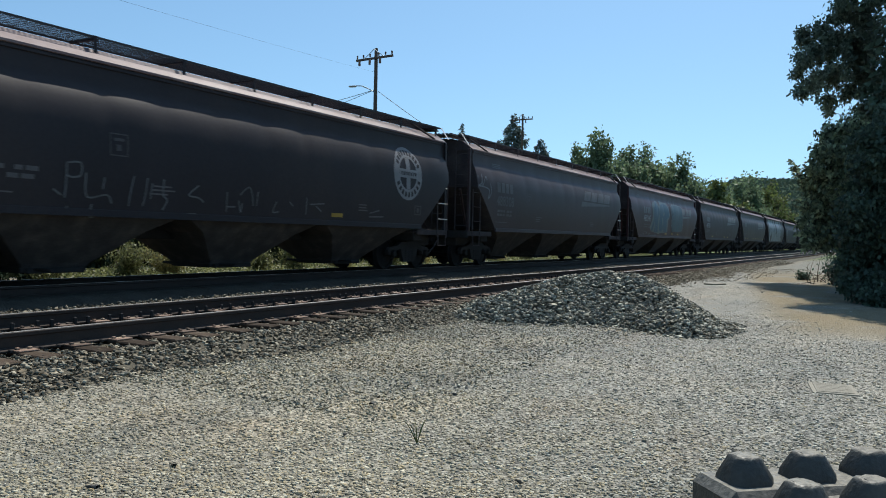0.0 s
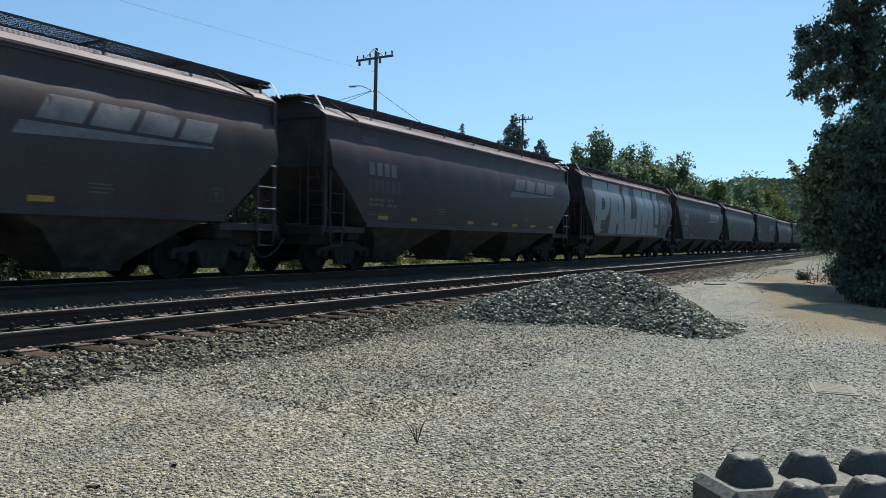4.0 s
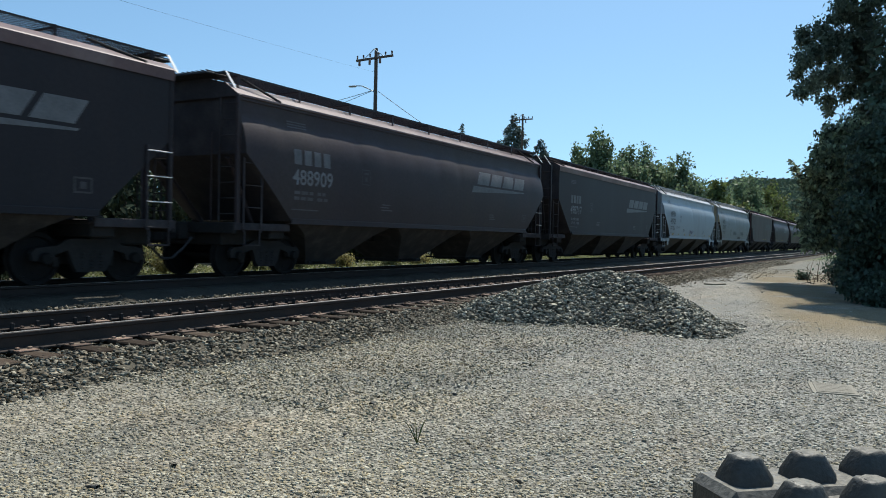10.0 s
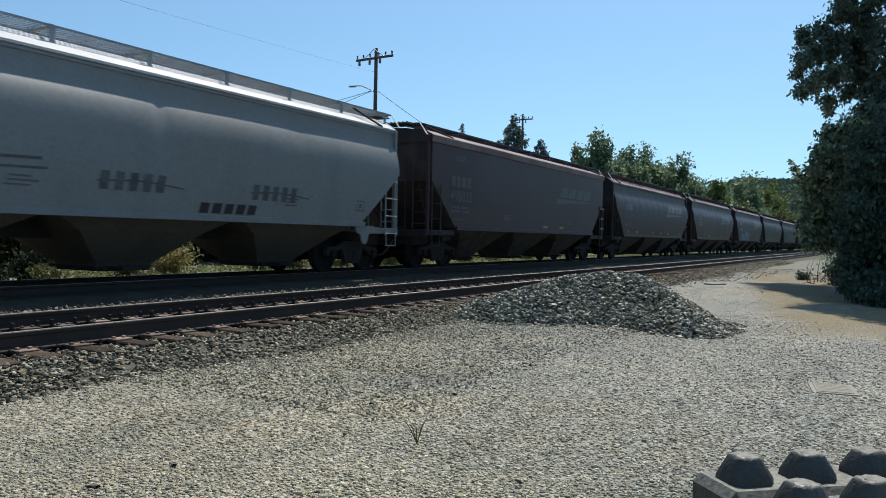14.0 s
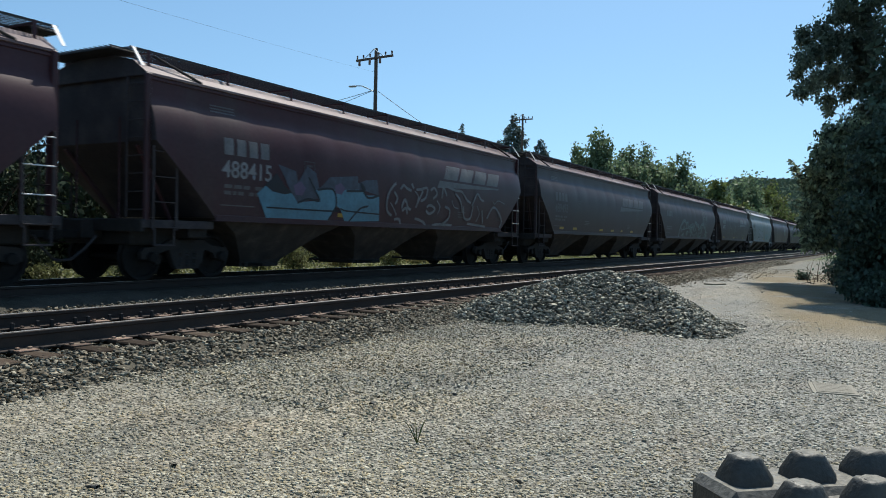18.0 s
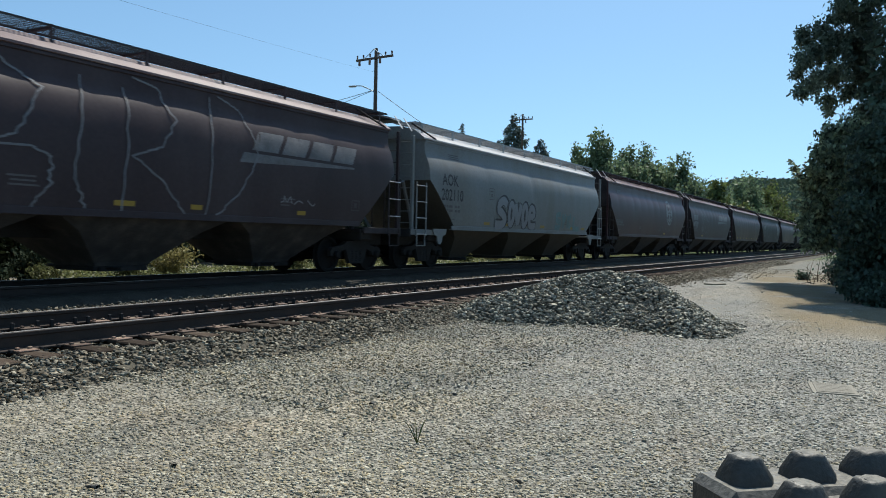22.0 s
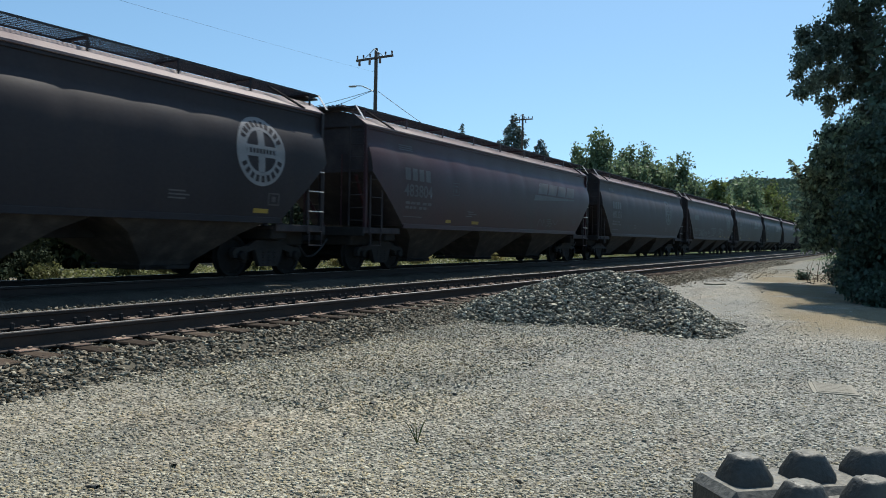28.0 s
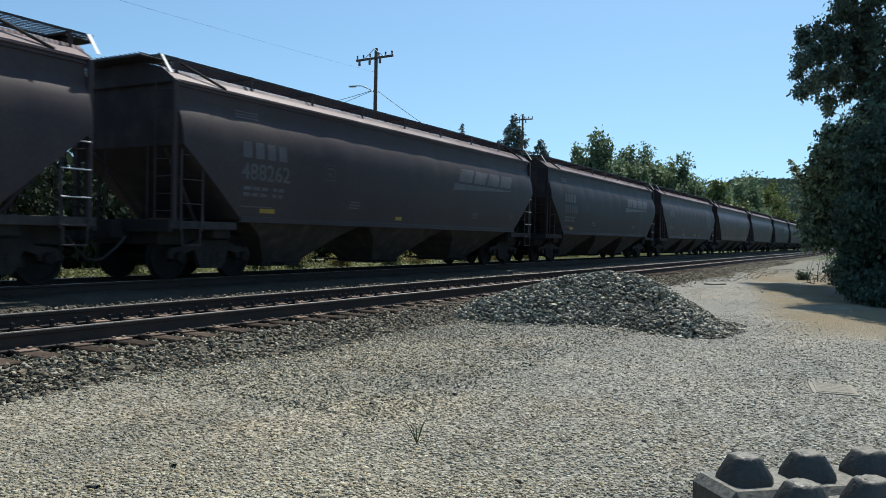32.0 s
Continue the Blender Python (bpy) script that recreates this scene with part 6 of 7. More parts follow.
        spray(car, kind, [(0.02, 2.0), (-0.05, 1.76), (0.06, 1.75)], 0.032, CHALK, 3)
        spray(car, kind, [(0.3, 2.05), (0.31, 1.72), (0.08, 1.65)], 0.032, CHALK, 3)
        spray(car, kind, [(0.64, 2.04), (0.57, 1.74), (0.79, 1.7), (0.94, 1.55), (0.95, 1.3), (0.77, 1.17)], 0.032, CHALK, 3)
        spray(car, kind, [(-1.13, 1.62), (-1.17, 1.48), (-1.1, 1.25), (-0.95, 1.21), (-0.45, 1.2)], 0.032, CHALK, 3)
        spray(car, kind, [(-0.68, 1.6), (-0.64, 1.27), (-0.55, 1.2)], 0.032, CHALK, 3)
        spray(car, kind, [(-0.56, 1.61), (-0.51, 1.52)], 0.032, CHALK, 3)
        spray(car, kind, [(-0.41, 1.72), (-0.46, 1.57), (-0.3, 1.48), (-0.03, 1.54), (-0.05, 1.69), (-0.25, 1.68)], 0.032, CHALK, 3)
        spray(car, kind, [(0.08, 1.6), (0.25, 1.64), (0.43, 1.57), (0.46, 1.31), (0.49, 1.21)], 0.032, CHALK, 3)
        spray(car, kind, [(0.09, 1.5), (0.22, 1.41), (0.15, 1.3)], 0.032, CHALK, 3)
        spray(car, kind, [(0.07, 1.25), (0.32, 1.18), (0.49, 1.24)], 0.032, CHALK, 3)
        spray(car, kind, [(1.5, 1.49), (1.36, 1.74), (1.43, 1.96), (1.63, 2.06), (1.98, 2.06), (2.27, 2.08), (2.45, 1.98), (2.8, 2.07), (3.04, 1.97), (3.46, 2.0), (3.55, 1.82)], 0.032, CHALK, 3)
        spray(car, kind, [(1.81, 2.05), (1.84, 1.71)], 0.032, CHALK, 3)
        spray(car, kind, [(1.65, 1.7), (1.91, 1.75), (2.06, 1.67), (2.1, 1.56)], 0.032, CHALK, 3)
        spray(car, kind, [(1.5, 1.49), (1.77, 1.59), (1.99, 1.61)], 0.032, CHALK, 3)
        spray(car, kind, [(1.5, 1.49), (1.44, 1.36), (1.52, 1.19)], 0.032, CHALK, 3)
        spray(car, kind, [(2.06, 1.55), (2.28, 1.59), (2.43, 1.46), (2.46, 1.25)], 0.032, CHALK, 3)
        spray(car, kind, [(1.98, 1.8), (2.2, 1.85), (2.39, 1.74), (2.4, 1.63)], 0.032, CHALK, 3)
        spray(car, kind, [(2.45, 1.98), (2.43, 1.69)], 0.032, CHALK, 3)
        spray(car, kind, [(2.57, 1.87), (2.46, 1.67), (2.89, 1.66)], 0.032, CHALK, 3)
        spray(car, kind, [(2.73, 2.0), (2.76, 1.83), (2.65, 1.7)], 0.032, CHALK, 3)
        spray(car, kind, [(2.58, 1.6), (2.77, 1.47), (2.82, 1.23)], 0.032, CHALK, 3)
        spray(car, kind, [(3.04, 1.97), (3.18, 1.73), (3.38, 1.77), (3.63, 1.76), (3.73, 1.58), (3.64, 1.48)], 0.032, CHALK, 3)
        spray(car, kind, [(3.13, 1.58), (3.3, 1.43), (3.34, 1.21)], 0.032, CHALK, 3)
        spray(car, kind, [(3.3, 1.56), (3.55, 1.53), (3.73, 1.33), (3.77, 1.24)], 0.032, CHALK, 3)
        spray(car, kind, [(3.34, 1.99), (3.29, 1.8)], 0.032, CHALK, 3)
        spray(car, kind, [(2.06, 1.53), (1.99, 1.23)], 0.032, CHALK, 3)
    if i in (14, 21, 30, 33):
        tags(car, kind, 1.0, 1.5, 2.4, 0.4, FADED, 300 + i, 0.03, 3)


# ------------------------------------------------------------ the landscape
def limb_path(f, p, d, length, r, rng, depth, tips, bend=0.35):
    """A bent, tapering limb that forks."""
    seg = 4
    for k in range(seg):
        q = p + d * (length / seg)
        r2 = r * 0.84
        f.tube(p, q, r, 7, r2, caps=False)
        p, r = q, r2
        d = (d + Vector((rng.uniform(-1, 1), rng.uniform(-1, 1), rng.uniform(-0.4, 0.7))) * bend * 0.5).normalized()
        if depth <= 1:
            tips.append((p.copy(), d.copy()))
    if depth > 0:
        for _ in range(3):
            nd = (d + Vector((rng.uniform(-1, 1), rng.uniform(-1, 1), rng.uniform(-0.3, 0.8))) * 0.8).normalized()
            limb_path(f, p, nd, length * rng.uniform(0.55, 0.8), r * 0.72, rng, depth - 1, tips, bend)


def broadleaf(name, base, height, width, count, leaf, material, seed, label, clear=0.25, group=""):
    """A broadleaf tree: forked trunk, and leaves in clumps round the limbs' ends."""
    rng, nr = random.Random(seed), np.random.default_rng(seed)
    tree = thing(name, pose(*base), label, "tree", group)
    f, tips = Form(), []
    trunk_h = height * clear
    f.tube((0, 0, -0.3), (0, 0, trunk_h), height * 0.022, 9, height * 0.016, caps=False)
    for k in range(5):
        a = k * 1.257 + rng.uniform(-0.4, 0.4)
        d = Vector((math.cos(a) * width / height * 1.2, math.sin(a) * width / height * 1.2, rng.uniform(0.6, 1.3))).normalized()
        limb_path(f, Vector((0, 0, trunk_h * rng.uniform(0.75, 1.0))), d, height * 0.27, height * 0.012, rng, 2, tips)
    limb_path(f, Vector((0, 0, trunk_h)), Vector((0, 0, 1)), height * 0.3, height * 0.014, rng, 2, tips)
    P = np.array([t[0] for t in tips])
    # fit the clumps to the crown's size
    c = np.array([0, 0, trunk_h])
    P = P - c
    P[:, :2] *= (width / 2) / (np.percentile(np.hypot(P[:, 0], P[:, 1]), 96) + 1e-6)
    P[:, 2] = (P[:, 2] - P[:, 2].min()) / (np.ptp(P[:, 2]) + 1e-6) * (height - trunk_h) * 0.96
    P += c
    kx = (width / 2) / (max(1e-6, np.percentile([math.hypot(t[0].x, t[0].y) for t in tips], 96)))
    zt = max(t[0].z for t in tips)
    f.v = [(x * kx, y * kx, z) if z <= trunk_h else (x * kx, y * kx, trunk_h + (z - trunk_h) / (zt - trunk_h) * (height - trunk_h) * 0.94) for x, y, z in f.v]
    part("trunk", f, BARK, tree, "grey-brown bark")
    idx = nr.integers(0, len(P), count)
    spread_ = nr.normal(size=(count, 3)) * np.array([width, width, height * 0.8]) * 0.045
    pts = P[idx] + spread_
    part("crown", leaves("crown", pts, nr.uniform(0.7, 1.3, count) * leaf, material, seed), material, tree)
    return tree


def conifer(name, base, height, width, count, leaf, seed, label):
    """A fir: whorls of drooping boughs, longer towards the foot, each with sprays of needles along it."""
    rng, nr = random.Random(seed), np.random.default_rng(seed)
    tree = thing(name, pose(*base), label, "tree")
    f = Form().tube((0, 0, -0.3), (0, 0, height * 0.98), height * 0.016, 8, 0.02, caps=False)
    boughs = []
    h = height * 0.12
    while h < height * 0.985:
        room = 1 - h / height
        for b in range(rng.randint(5, 8)):
            L = width / 2 * room ** 1.1 * rng.uniform(0.6, 1.12) + 0.06
            boughs.append((h + rng.uniform(-0.15, 0.15), rng.uniform(0, 6.283), L))
        h += height * 0.018 + 0.32 * room
    total = sum(q[2] ** 1.3 for q in boughs)
    pts, outs = [], []
    for h, a, L in boughs:
        d = np.array([math.cos(a), math.sin(a), 0.0])
        tip = Vector((d[0] * L, d[1] * L, h - 0.22 * L))
        f.tube((0, 0, h), tip, 0.035, 4, 0.01, caps=False)
        n = max(6, int(count * L ** 1.3 / total))
        u = nr.uniform(0.05, 1, n) ** 0.75
        side_ = np.array([-d[1], d[0], 0.0])
        w = nr.normal(size=n) * L * 0.17 * (1.1 - u)
        drop = -0.30 * L * u + 0.12 * L * u ** 3 - np.abs(nr.normal(size=n)) * (0.06 * L + 0.08)
        pts.append(d[None] * (L * u)[:, None] + side_[None] * w[:, None] + np.stack([0 * u, 0 * u, h + drop], 1))
        outs.append(np.repeat((d * 0.8 + np.array([0, 0, -0.35]))[None], n, 0))
    part("trunk", f, BARK, tree)
    P, O = np.concatenate(pts), np.concatenate(outs)
    part("crown", leaves("crown", P, nr.uniform(0.6, 1.4, len(P)) * leaf, NEEDLE, seed, 2.2, 0.2, O), NEEDLE, tree, "dark green needles")
    return tree


def shrub(name, base, height, width, count, leaf, material, seed, label, group=""):
    """A low bush: many stems from the ground with leaves along them."""
    rng, nr = random.Random(seed), np.random.default_rng(seed)
    b = thing(name, pose(*base), label, "bush", group)
    f, P = Form(), []
    for _ in range(14):
        a, lean = rng.uniform(0, 6.283), rng.uniform(0.1, 1.0)
        p = Vector((0, 0, -0.05))
        d = Vector((math.cos(a) * lean * width / height * 0.55, math.sin(a) * lean * width / height * 0.55, 1)).normalized()
        h = height * rng.uniform(0.6, 1.0)
        for k in range(5):
            q = p + d * (h / 5)
            f.tube(p, q, 0.02 * height * (1 - k / 6), 5, 0.02 * height * (1 - (k + 1) / 6), caps=False)
            d = (d + Vector((rng.uniform(-1, 1), rng.uniform(-1, 1), 0)) * 0.22).normalized()
            p = q
            P.append(p.copy())
    part("stems", f, BARK, b)
    P = np.array(P)
    idx = nr.integers(0, len(P), count)
    pts = P[idx] + nr.normal(size=(count, 3)) * np.array([width, width, height]) * 0.085
    pts[:, 2] = np.abs(pts[:, 2])
    part("foliage", leaves("foliage", pts, nr.uniform(0.6, 1.4, count) * leaf, material, seed), material, b)
    return b


def clump_tree(name, base, trunk, clumps, count, leaf, material, seed, label):
    """A tree or tall bush whose leaves hang in uneven clumps, each (x, y, z, radius), on limbs from the trunk."""
    rng, nr = random.Random(seed), np.random.default_rng(seed)
    tree = thing(name, pose(*base), label, "tree")
    b = Vector(base)
    f = Form().tube((0, 0, -0.3), (0.1, 0.05, trunk), 0.014 * trunk, 9, 0.006 * trunk, caps=False)
    pts = []
    total = sum(c[3] ** 2 for c in clumps)
    for x, y, z, r in clumps:
        q = Vector((x, y, z)) - b
        start = Vector((0.05, 0.02, min(trunk, max(0.3, q.z * 0.6))))
        inner = [Vector(c[:3]) - b for c in clumps if math.hypot(c[0] - b.x, c[1] - b.y) < math.hypot(q.x, q.y) - 0.05]
        start = min(inner + [start], key=lambda c: (c - q).length)
        mid = start.lerp(q, 0.5) + Vector((0, 0, -0.12 * (q - start).length))
        f.tube(start, mid, 0.016, 6, 0.011, caps=False).tube(mid, q, 0.011, 6, 0.005, caps=False)
        for _ in range(5):
            w = Vector((rng.gauss(0, 1), rng.gauss(0, 1), rng.gauss(0, 0.8))).normalized() * r * 0.9
            f.tube(q - w * 0.2, q + w, 0.010, 4, 0.003, caps=False)
        n = int(count * r * r / total)
        u = nr.uniform(0.35, 1.0, n // 12)[:, None]
        bow = np.array(start) * (1 - u) + np.array(q) * u - np.array([0, 0, 0.24]) * (q - start).length * 2 * u * (1 - u)
        pts.append(bow + nr.normal(size=bow.shape) * 0.09)
        twigs = nr.normal(size=(70, 3))
        twigs = twigs / np.linalg.norm(twigs, axis=1, keepdims=True) * nr.uniform(0.1, 1.75, (70, 1)) ** 0.8 * r
        pts.append(np.array(q) + twigs[nr.integers(0, 70, n)] * nr.uniform(0.55, 1.0, (n, 1)) + nr.normal(size=(n, 3)) * np.minimum(0.07, r * 0.2))
    part("trunk", f, BARK, tree)
    P = np.concatenate(pts)
    part("crown", leaves("crown", P, nr.uniform(0.6, 1.35, len(P)) * leaf, material, seed, 1.7, 0.5), material, tree)
    return tree


# utility poles and their cables
def utility_pole(base, height, arm, turn, lamp):
    pl = thing("utility_pole", pose(*base, 0, 0, turn), "dark wooden utility pole with crossarm" + (" and street lamp" if lamp else ""), "utility pole", "poles along the street")
    part("pole", Form().tube((0, 0, -0.5), (0, 0, height), 0.145, 12, 0.105), POLE, pl)
    for z in (height - 0.62,):
        part("crossarm", Form().box((0, -0.16, z), (arm, 0.10, 0.13), 0.012), POLE, pl)
        br = Form()
        for s in (-1, 1):
            br.box((s * arm * 0.14, -0.2, z + 0.27), (0.04, 0.02, math.hypot(arm * 0.28, 0.54)), 0, Matrix.Rotation(-s * math.atan2(arm * 0.28, 0.54), 3, "Y"))
        part("brace", br, GALV, pl)
        for i in (-0.47, -0.3, -0.12, 0.12, 0.3, 0.47):
            ins = Form().lathe([(0.0, 0.30), (0.05, 0.29), (0.06, 0.22), (0.035, 0.2), (0.065, 0.15), (0.03, 0.12), (0.015, 0.06)], (i * arm, -0.16, z), "z", 10)
            part("insulator", ins, CERAMIC, pl)
    for k in range(3):
        cu = Form().lathe([(0.0, 0.0), (0.07, 0.0), (0.075, -0.32), (0.0, -0.34)], (-arm * 0.36 + k * arm * 0.28, -0.33, height - 0.70), "z", 10)
        part("fuse_cutout", cu, CERAMIC, pl)
    if lamp:
        zl = height - 2.68
        a = Form().path([(0.05, -0.1, zl), (-0.4, -0.22, zl + 0.24), (-0.8, -0.33, zl + 0.42), (-1.2, -0.43, zl + 0.46)], 0.03, 7)
        part("lamp_arm", a, GALV, pl)
        part("lamp_head", Form().box((-1.42, -0.5, zl + 0.42), (0.48, 0.2, 0.10), 0.04, Matrix.Rotation(radians(16), 3, "Z")), GALV, pl, "grey street lamp head")
    return pl


def cable(name, a, b, sag, r, label):
    a, b = Vector(a), Vector(b)
    pts = [a.lerp(b, k / 14) - Vector((0, 0, sag * 4 * (k / 14) * (1 - k / 14))) for k in range(15)]
    solid(name, Form().path(pts, r, 5), CABLE, label, "cable")


utility_pole((39.9, 27.33, 0), 12.7, 2.9, -95.7, True)
utility_pole((79.3, 34.85, 0), 14.9, 2.6, -92, False)

# cables
cable("power_line", (39.9, 27.33, 11.25), (9.56, 15.82, 6.63), 0.05, 0.003, "thin overhead power line running off from the pole")
cable("power_line", (40.0, 27.2, 10.1), (43.2, 21.6, 5.9), 0.12, 0.018, "service cable sloping down from the pole")
cable("power_line", (39.9, 27.4, 10.2), (37.2, 32.8, 8.6), 0.1, 0.016, "service cable running off from the pole")
cable("power_line", (39.9, 27.4, 10.2), (37.5, 32.0, 8.2), 0.1, 0.016, "service cable running off from the pole")
# the wooded hill beyond the curve
def hill(x, label):
    f = Form()
    ys = np.linspace(-500, 215, 70)
    for y in ys:
        h = 70 * min(1.0, max(0.0, (215 - y) / 75)) ** 0.6 + 5 * noise.noise(Vector((y * 0.015, 1, 0))) + 1.6 * noise.noise(Vector((y * 0.11, 4, 2)))
        for k, (dx, q) in enumerate(((0, 0), (60, 0.55), (140, 0.9), (220, 1.0), (420, 0.5))):
            f.v.append((x + dx, y, max(-2, h * q + (1.2 * noise.noise(Vector((y * 0.2, dx * 0.2, 3))) if k else -2))))
    f.f = [(i * 5 + k, i * 5 + k + 1, (i + 1) * 5 + k + 1, (i + 1) * 5 + k) for i in range(len(ys) - 1) for k in range(4)]
    return solid("backdrop", f, HILL, label, "hill", kind="structure")


hill(720, "distant wooded hill, hazy green")
nr = np.random.default_rng(31)
n = 15000
hy, hd = nr.uniform(-40, 214, n), nr.uniform(0, 1, n)
hh = np.array([70 * min(1.0, max(0.0, (215 - y) / 75)) ** 0.6 + 5 * noise.noise(Vector((y * 0.015, 1, 0))) + 1.6 * noise.noise(Vector((y * 0.11, 4, 2))) for y in hy])
crowns = np.stack([720 + 220 * hd, hy, hh * np.interp(hd, [0, 0.27, 0.64, 1.0], [0, 0.55, 0.9, 1.0]) + nr.uniform(0, 5, n)], 1)
ob = new("far_wood", leaves("far_wood", crowns, nr.uniform(1.6, 4.0, n), LEAF_HILL, 32, 1.2))
tagged(ob, "hazy green woods covering the distant hill", "woods", kind="stuff")

conifer("fir_tree", (91.7, 41.5, 0), 17.4, 22.0, 40000, 0.33, 41, "tall dark green fir beside the utility pole")
conifer("fir_tree", (93.2, 38.4, 0), 14.3, 19.0, 26000, 0.33, 42, "dark green fir, lower than its neighbour")
conifer("fir_tree", (97.3, 51.9, 0), 17.7, 11.0, 14000, 0.28, 43, "slender distant fir tip over the train")
for i, (px, py, h, w, sd) in enumerate([(85, 30.6, 12.2, 6.5, 51), (86, 28.2, 13.6, 7.5, 52), (91, 27.0, 12.6, 8.0, 53), (95.4, 24.6, 13.0, 8.5, 54), (99, 22.6, 12.0, 6.5, 55)]):
    broadleaf("broadleaf_tree", (px, py, 0), h, w, 11000, 0.45, LEAF_FAR, sd, "leafy green tree standing behind the tracks", 0.12, "trees behind the tracks")
rng = random.Random(77)
for i in range(22):
    q = i / 21
    broadleaf("broadleaf_tree", (108 + 150 * q + rng.uniform(-4, 4), 25.0 + rng.uniform(-1, 12) + 3 * q, 0), rng.uniform(11, 14.5) + 5 * q, rng.uniform(9, 13), 3400, 0.8, LEAF_FAR if i % 3 else LEAF_LIGHT, 60 + i, "leafy green tree in the row behind the tracks", 0.1, "trees behind the tracks")

# growth behind the train, seen below and between the cars
for i, (px, py, h, w, m) in enumerate([(11.6, 17.2, 0.55, 1.1, LEAF_VERGE), (9.0, 17.0, 0.5, 1.0, DRY), (14.9, 18.5, 1.15, 1.7, LEAF_VERGE), (16.6, 18.8, 1.1, 1.6, DRY), (20.6, 18.8, 0.75, 1.5, LEAF_VERGE), (22.3, 18.6, 1.15, 1.9, LEAF_VERGE), (25.4, 18.9, 0.7, 1.6, DRY),
                                       (28.9, 18.8, 1.15, 2.0, LEAF_VERGE), (31.8, 19.2, 0.7, 2.0, DRY), (36.0, 19.0, 1.15, 2.2, LEAF_VERGE), (41.0, 19.6, 0.8, 2.4, DRY), (46.0, 19.8, 1.1, 2.6, LEAF_VERGE), (56.0, 20.5, 1.1, 3.0, LEAF_VERGE), (66.0, 20.5, 1.1, 3.0, DRY)]):
    shrub("bush", (px, py, -0.02), h, w, 2600, 0.085, m, 80 + i, "low sunlit bush on the verge behind the tracks", "bushes behind the tracks")
# shade-dark growth, standing in for the shaded ground and trees behind the cars
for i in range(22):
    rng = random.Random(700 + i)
    shrub("thicket", (-6.0 + i * 3.4 + rng.uniform(-0.5, 0.5), 23.2 + rng.uniform(-0.5, 1.0) + max(0, i - 10) * 0.12, -0.02), rng.uniform(2.8, 3.9), 4.6, 3200, 0.25, THICKET_SHADED, 140 + i, "dense thicket, its green darkened for shade, behind the tracks", "thicket behind the tracks")
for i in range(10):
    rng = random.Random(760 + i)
    shrub("thicket", (-1.5 + i * 1.65 + rng.uniform(-0.3, 0.3), 18.9 + rng.uniform(-0.3, 0.5) + 0.02 * i * i, -0.02), rng.uniform(3.4, 4.2) - (0.8 if i == 9 else 0), 3.0, 4200, 0.16, THICKET_SHADED, 170 + i, "dense thicket, its green darkened for shade, behind the tracks", "thicket behind the tracks")
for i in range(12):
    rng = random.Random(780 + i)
    shrub("thicket", (0.0 + i * 4.2 + rng.uniform(-0.5, 0.5), 26.0 + rng.uniform(-0.5, 0.8) + 0.03 * i * i, -0.02), rng.uniform(5.0, 6.0), 6.2, 2600, 0.40, THICKET_SHADED, 190 + i, "tall thicket, its green darkened for shade, behind the tracks", "thicket behind the tracks")
# low row added only to darken what shows under the cars
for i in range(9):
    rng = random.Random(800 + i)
    shrub("low_shrub", (0.5 + i * 1.4 + rng.uniform(-0.3, 0.3), 17.7 + rng.uniform(-0.2, 0.2), -0.02), rng.uniform(0.7, 1.1), 1.8, 2200, 0.09, THICKET_SHADED, 210 + i, "low shrub added to darken the verge behind the tracks", "thicket behind the tracks")
# short grass on the verge
nr = np.random.default_rng(64)
n = 15000
gx = 13.4 + 70 * nr.uniform(0, 1, n) ** 1.4
tufts = np.stack([gx, nr.uniform(17.3, 22.0, n), nr.uniform(0.0, 0.09, n)], 1)
ob = new("verge_grass", leaves("verge_grass", tufts, nr.uniform(0.07, 0.14, n), LEAF_VERGE, 65))
tagged(ob, "short sunlit dry grass on the verge", "grass", kind="stuff")
for i, (px, py, h, w) in enumerate([(2.0, 27.0, 6.0, 5.0), (7.0, 28.0, 6.2, 5.5), (12.0, 27.5, 6.0, 5.5), (17.5, 28.5, 6.2, 6.0), (23.0, 29.0, 6.0, 6.0), (29.0, 29.5, 6.2, 6.5), (36.0, 30.5, 6.4, 7.0), (44.0, 31.0, 6.5, 7.0), (53.0, 32.0, 6.5, 8.0), (63.0, 33.0, 6.5, 8.0), (74.0, 34.0, 6.5, 8.0)]):
    broadleaf("broadleaf_tree", (px, py, 0), h, w, 5200, 0.30, LEAF_LIGHT if i % 3 == 0 else LEAF_MID, 95 + i, "low green tree in the hedge row behind the train", 0.03, "trees behind the tracks")

# the trees at the lot's end
clump_tree("shade_tree", (31.0, -0.25, 0), 8.5, [(29.3, 1.46, 9.2, 0.36), (30.02, 0.8, 9.15, 0.68), (30.63, 2.11, 8.79, 0.38), (29.84, 2.58, 8.51, 0.32), (29.09, 2.58, 7.52, 0.33), (29.73, 2.11, 7.8, 0.46), (29.47, 2.76, 7.17, 0.2), (29.05, 2.62, 6.42, 0.22), (30.27, 2.4, 6.87, 0.33), (29.16, 1.72, 7.0, 0.49), (30.09, 1.29, 8.09, 0.68), (30.78, 0.61, 8.18, 0.75), (30.38, 0.93, 7.16, 0.54), (31.04, 0.42, 6.84, 0.68), (30.57, 1.88, 6.29, 0.27), (31.11, 1.84, 5.98, 0.15), (29.84, 1.23, 6.41, 0.26), (30.99, 0.73, 5.99, 0.3), (31.34, 0.32, 5.72, 0.6), (29.64, 1.71, 8.97, 0.2)],
           21000, 0.135, LEAF_SHADE, 101, "tall dark leafy tree in deep shade at the lot's edge")
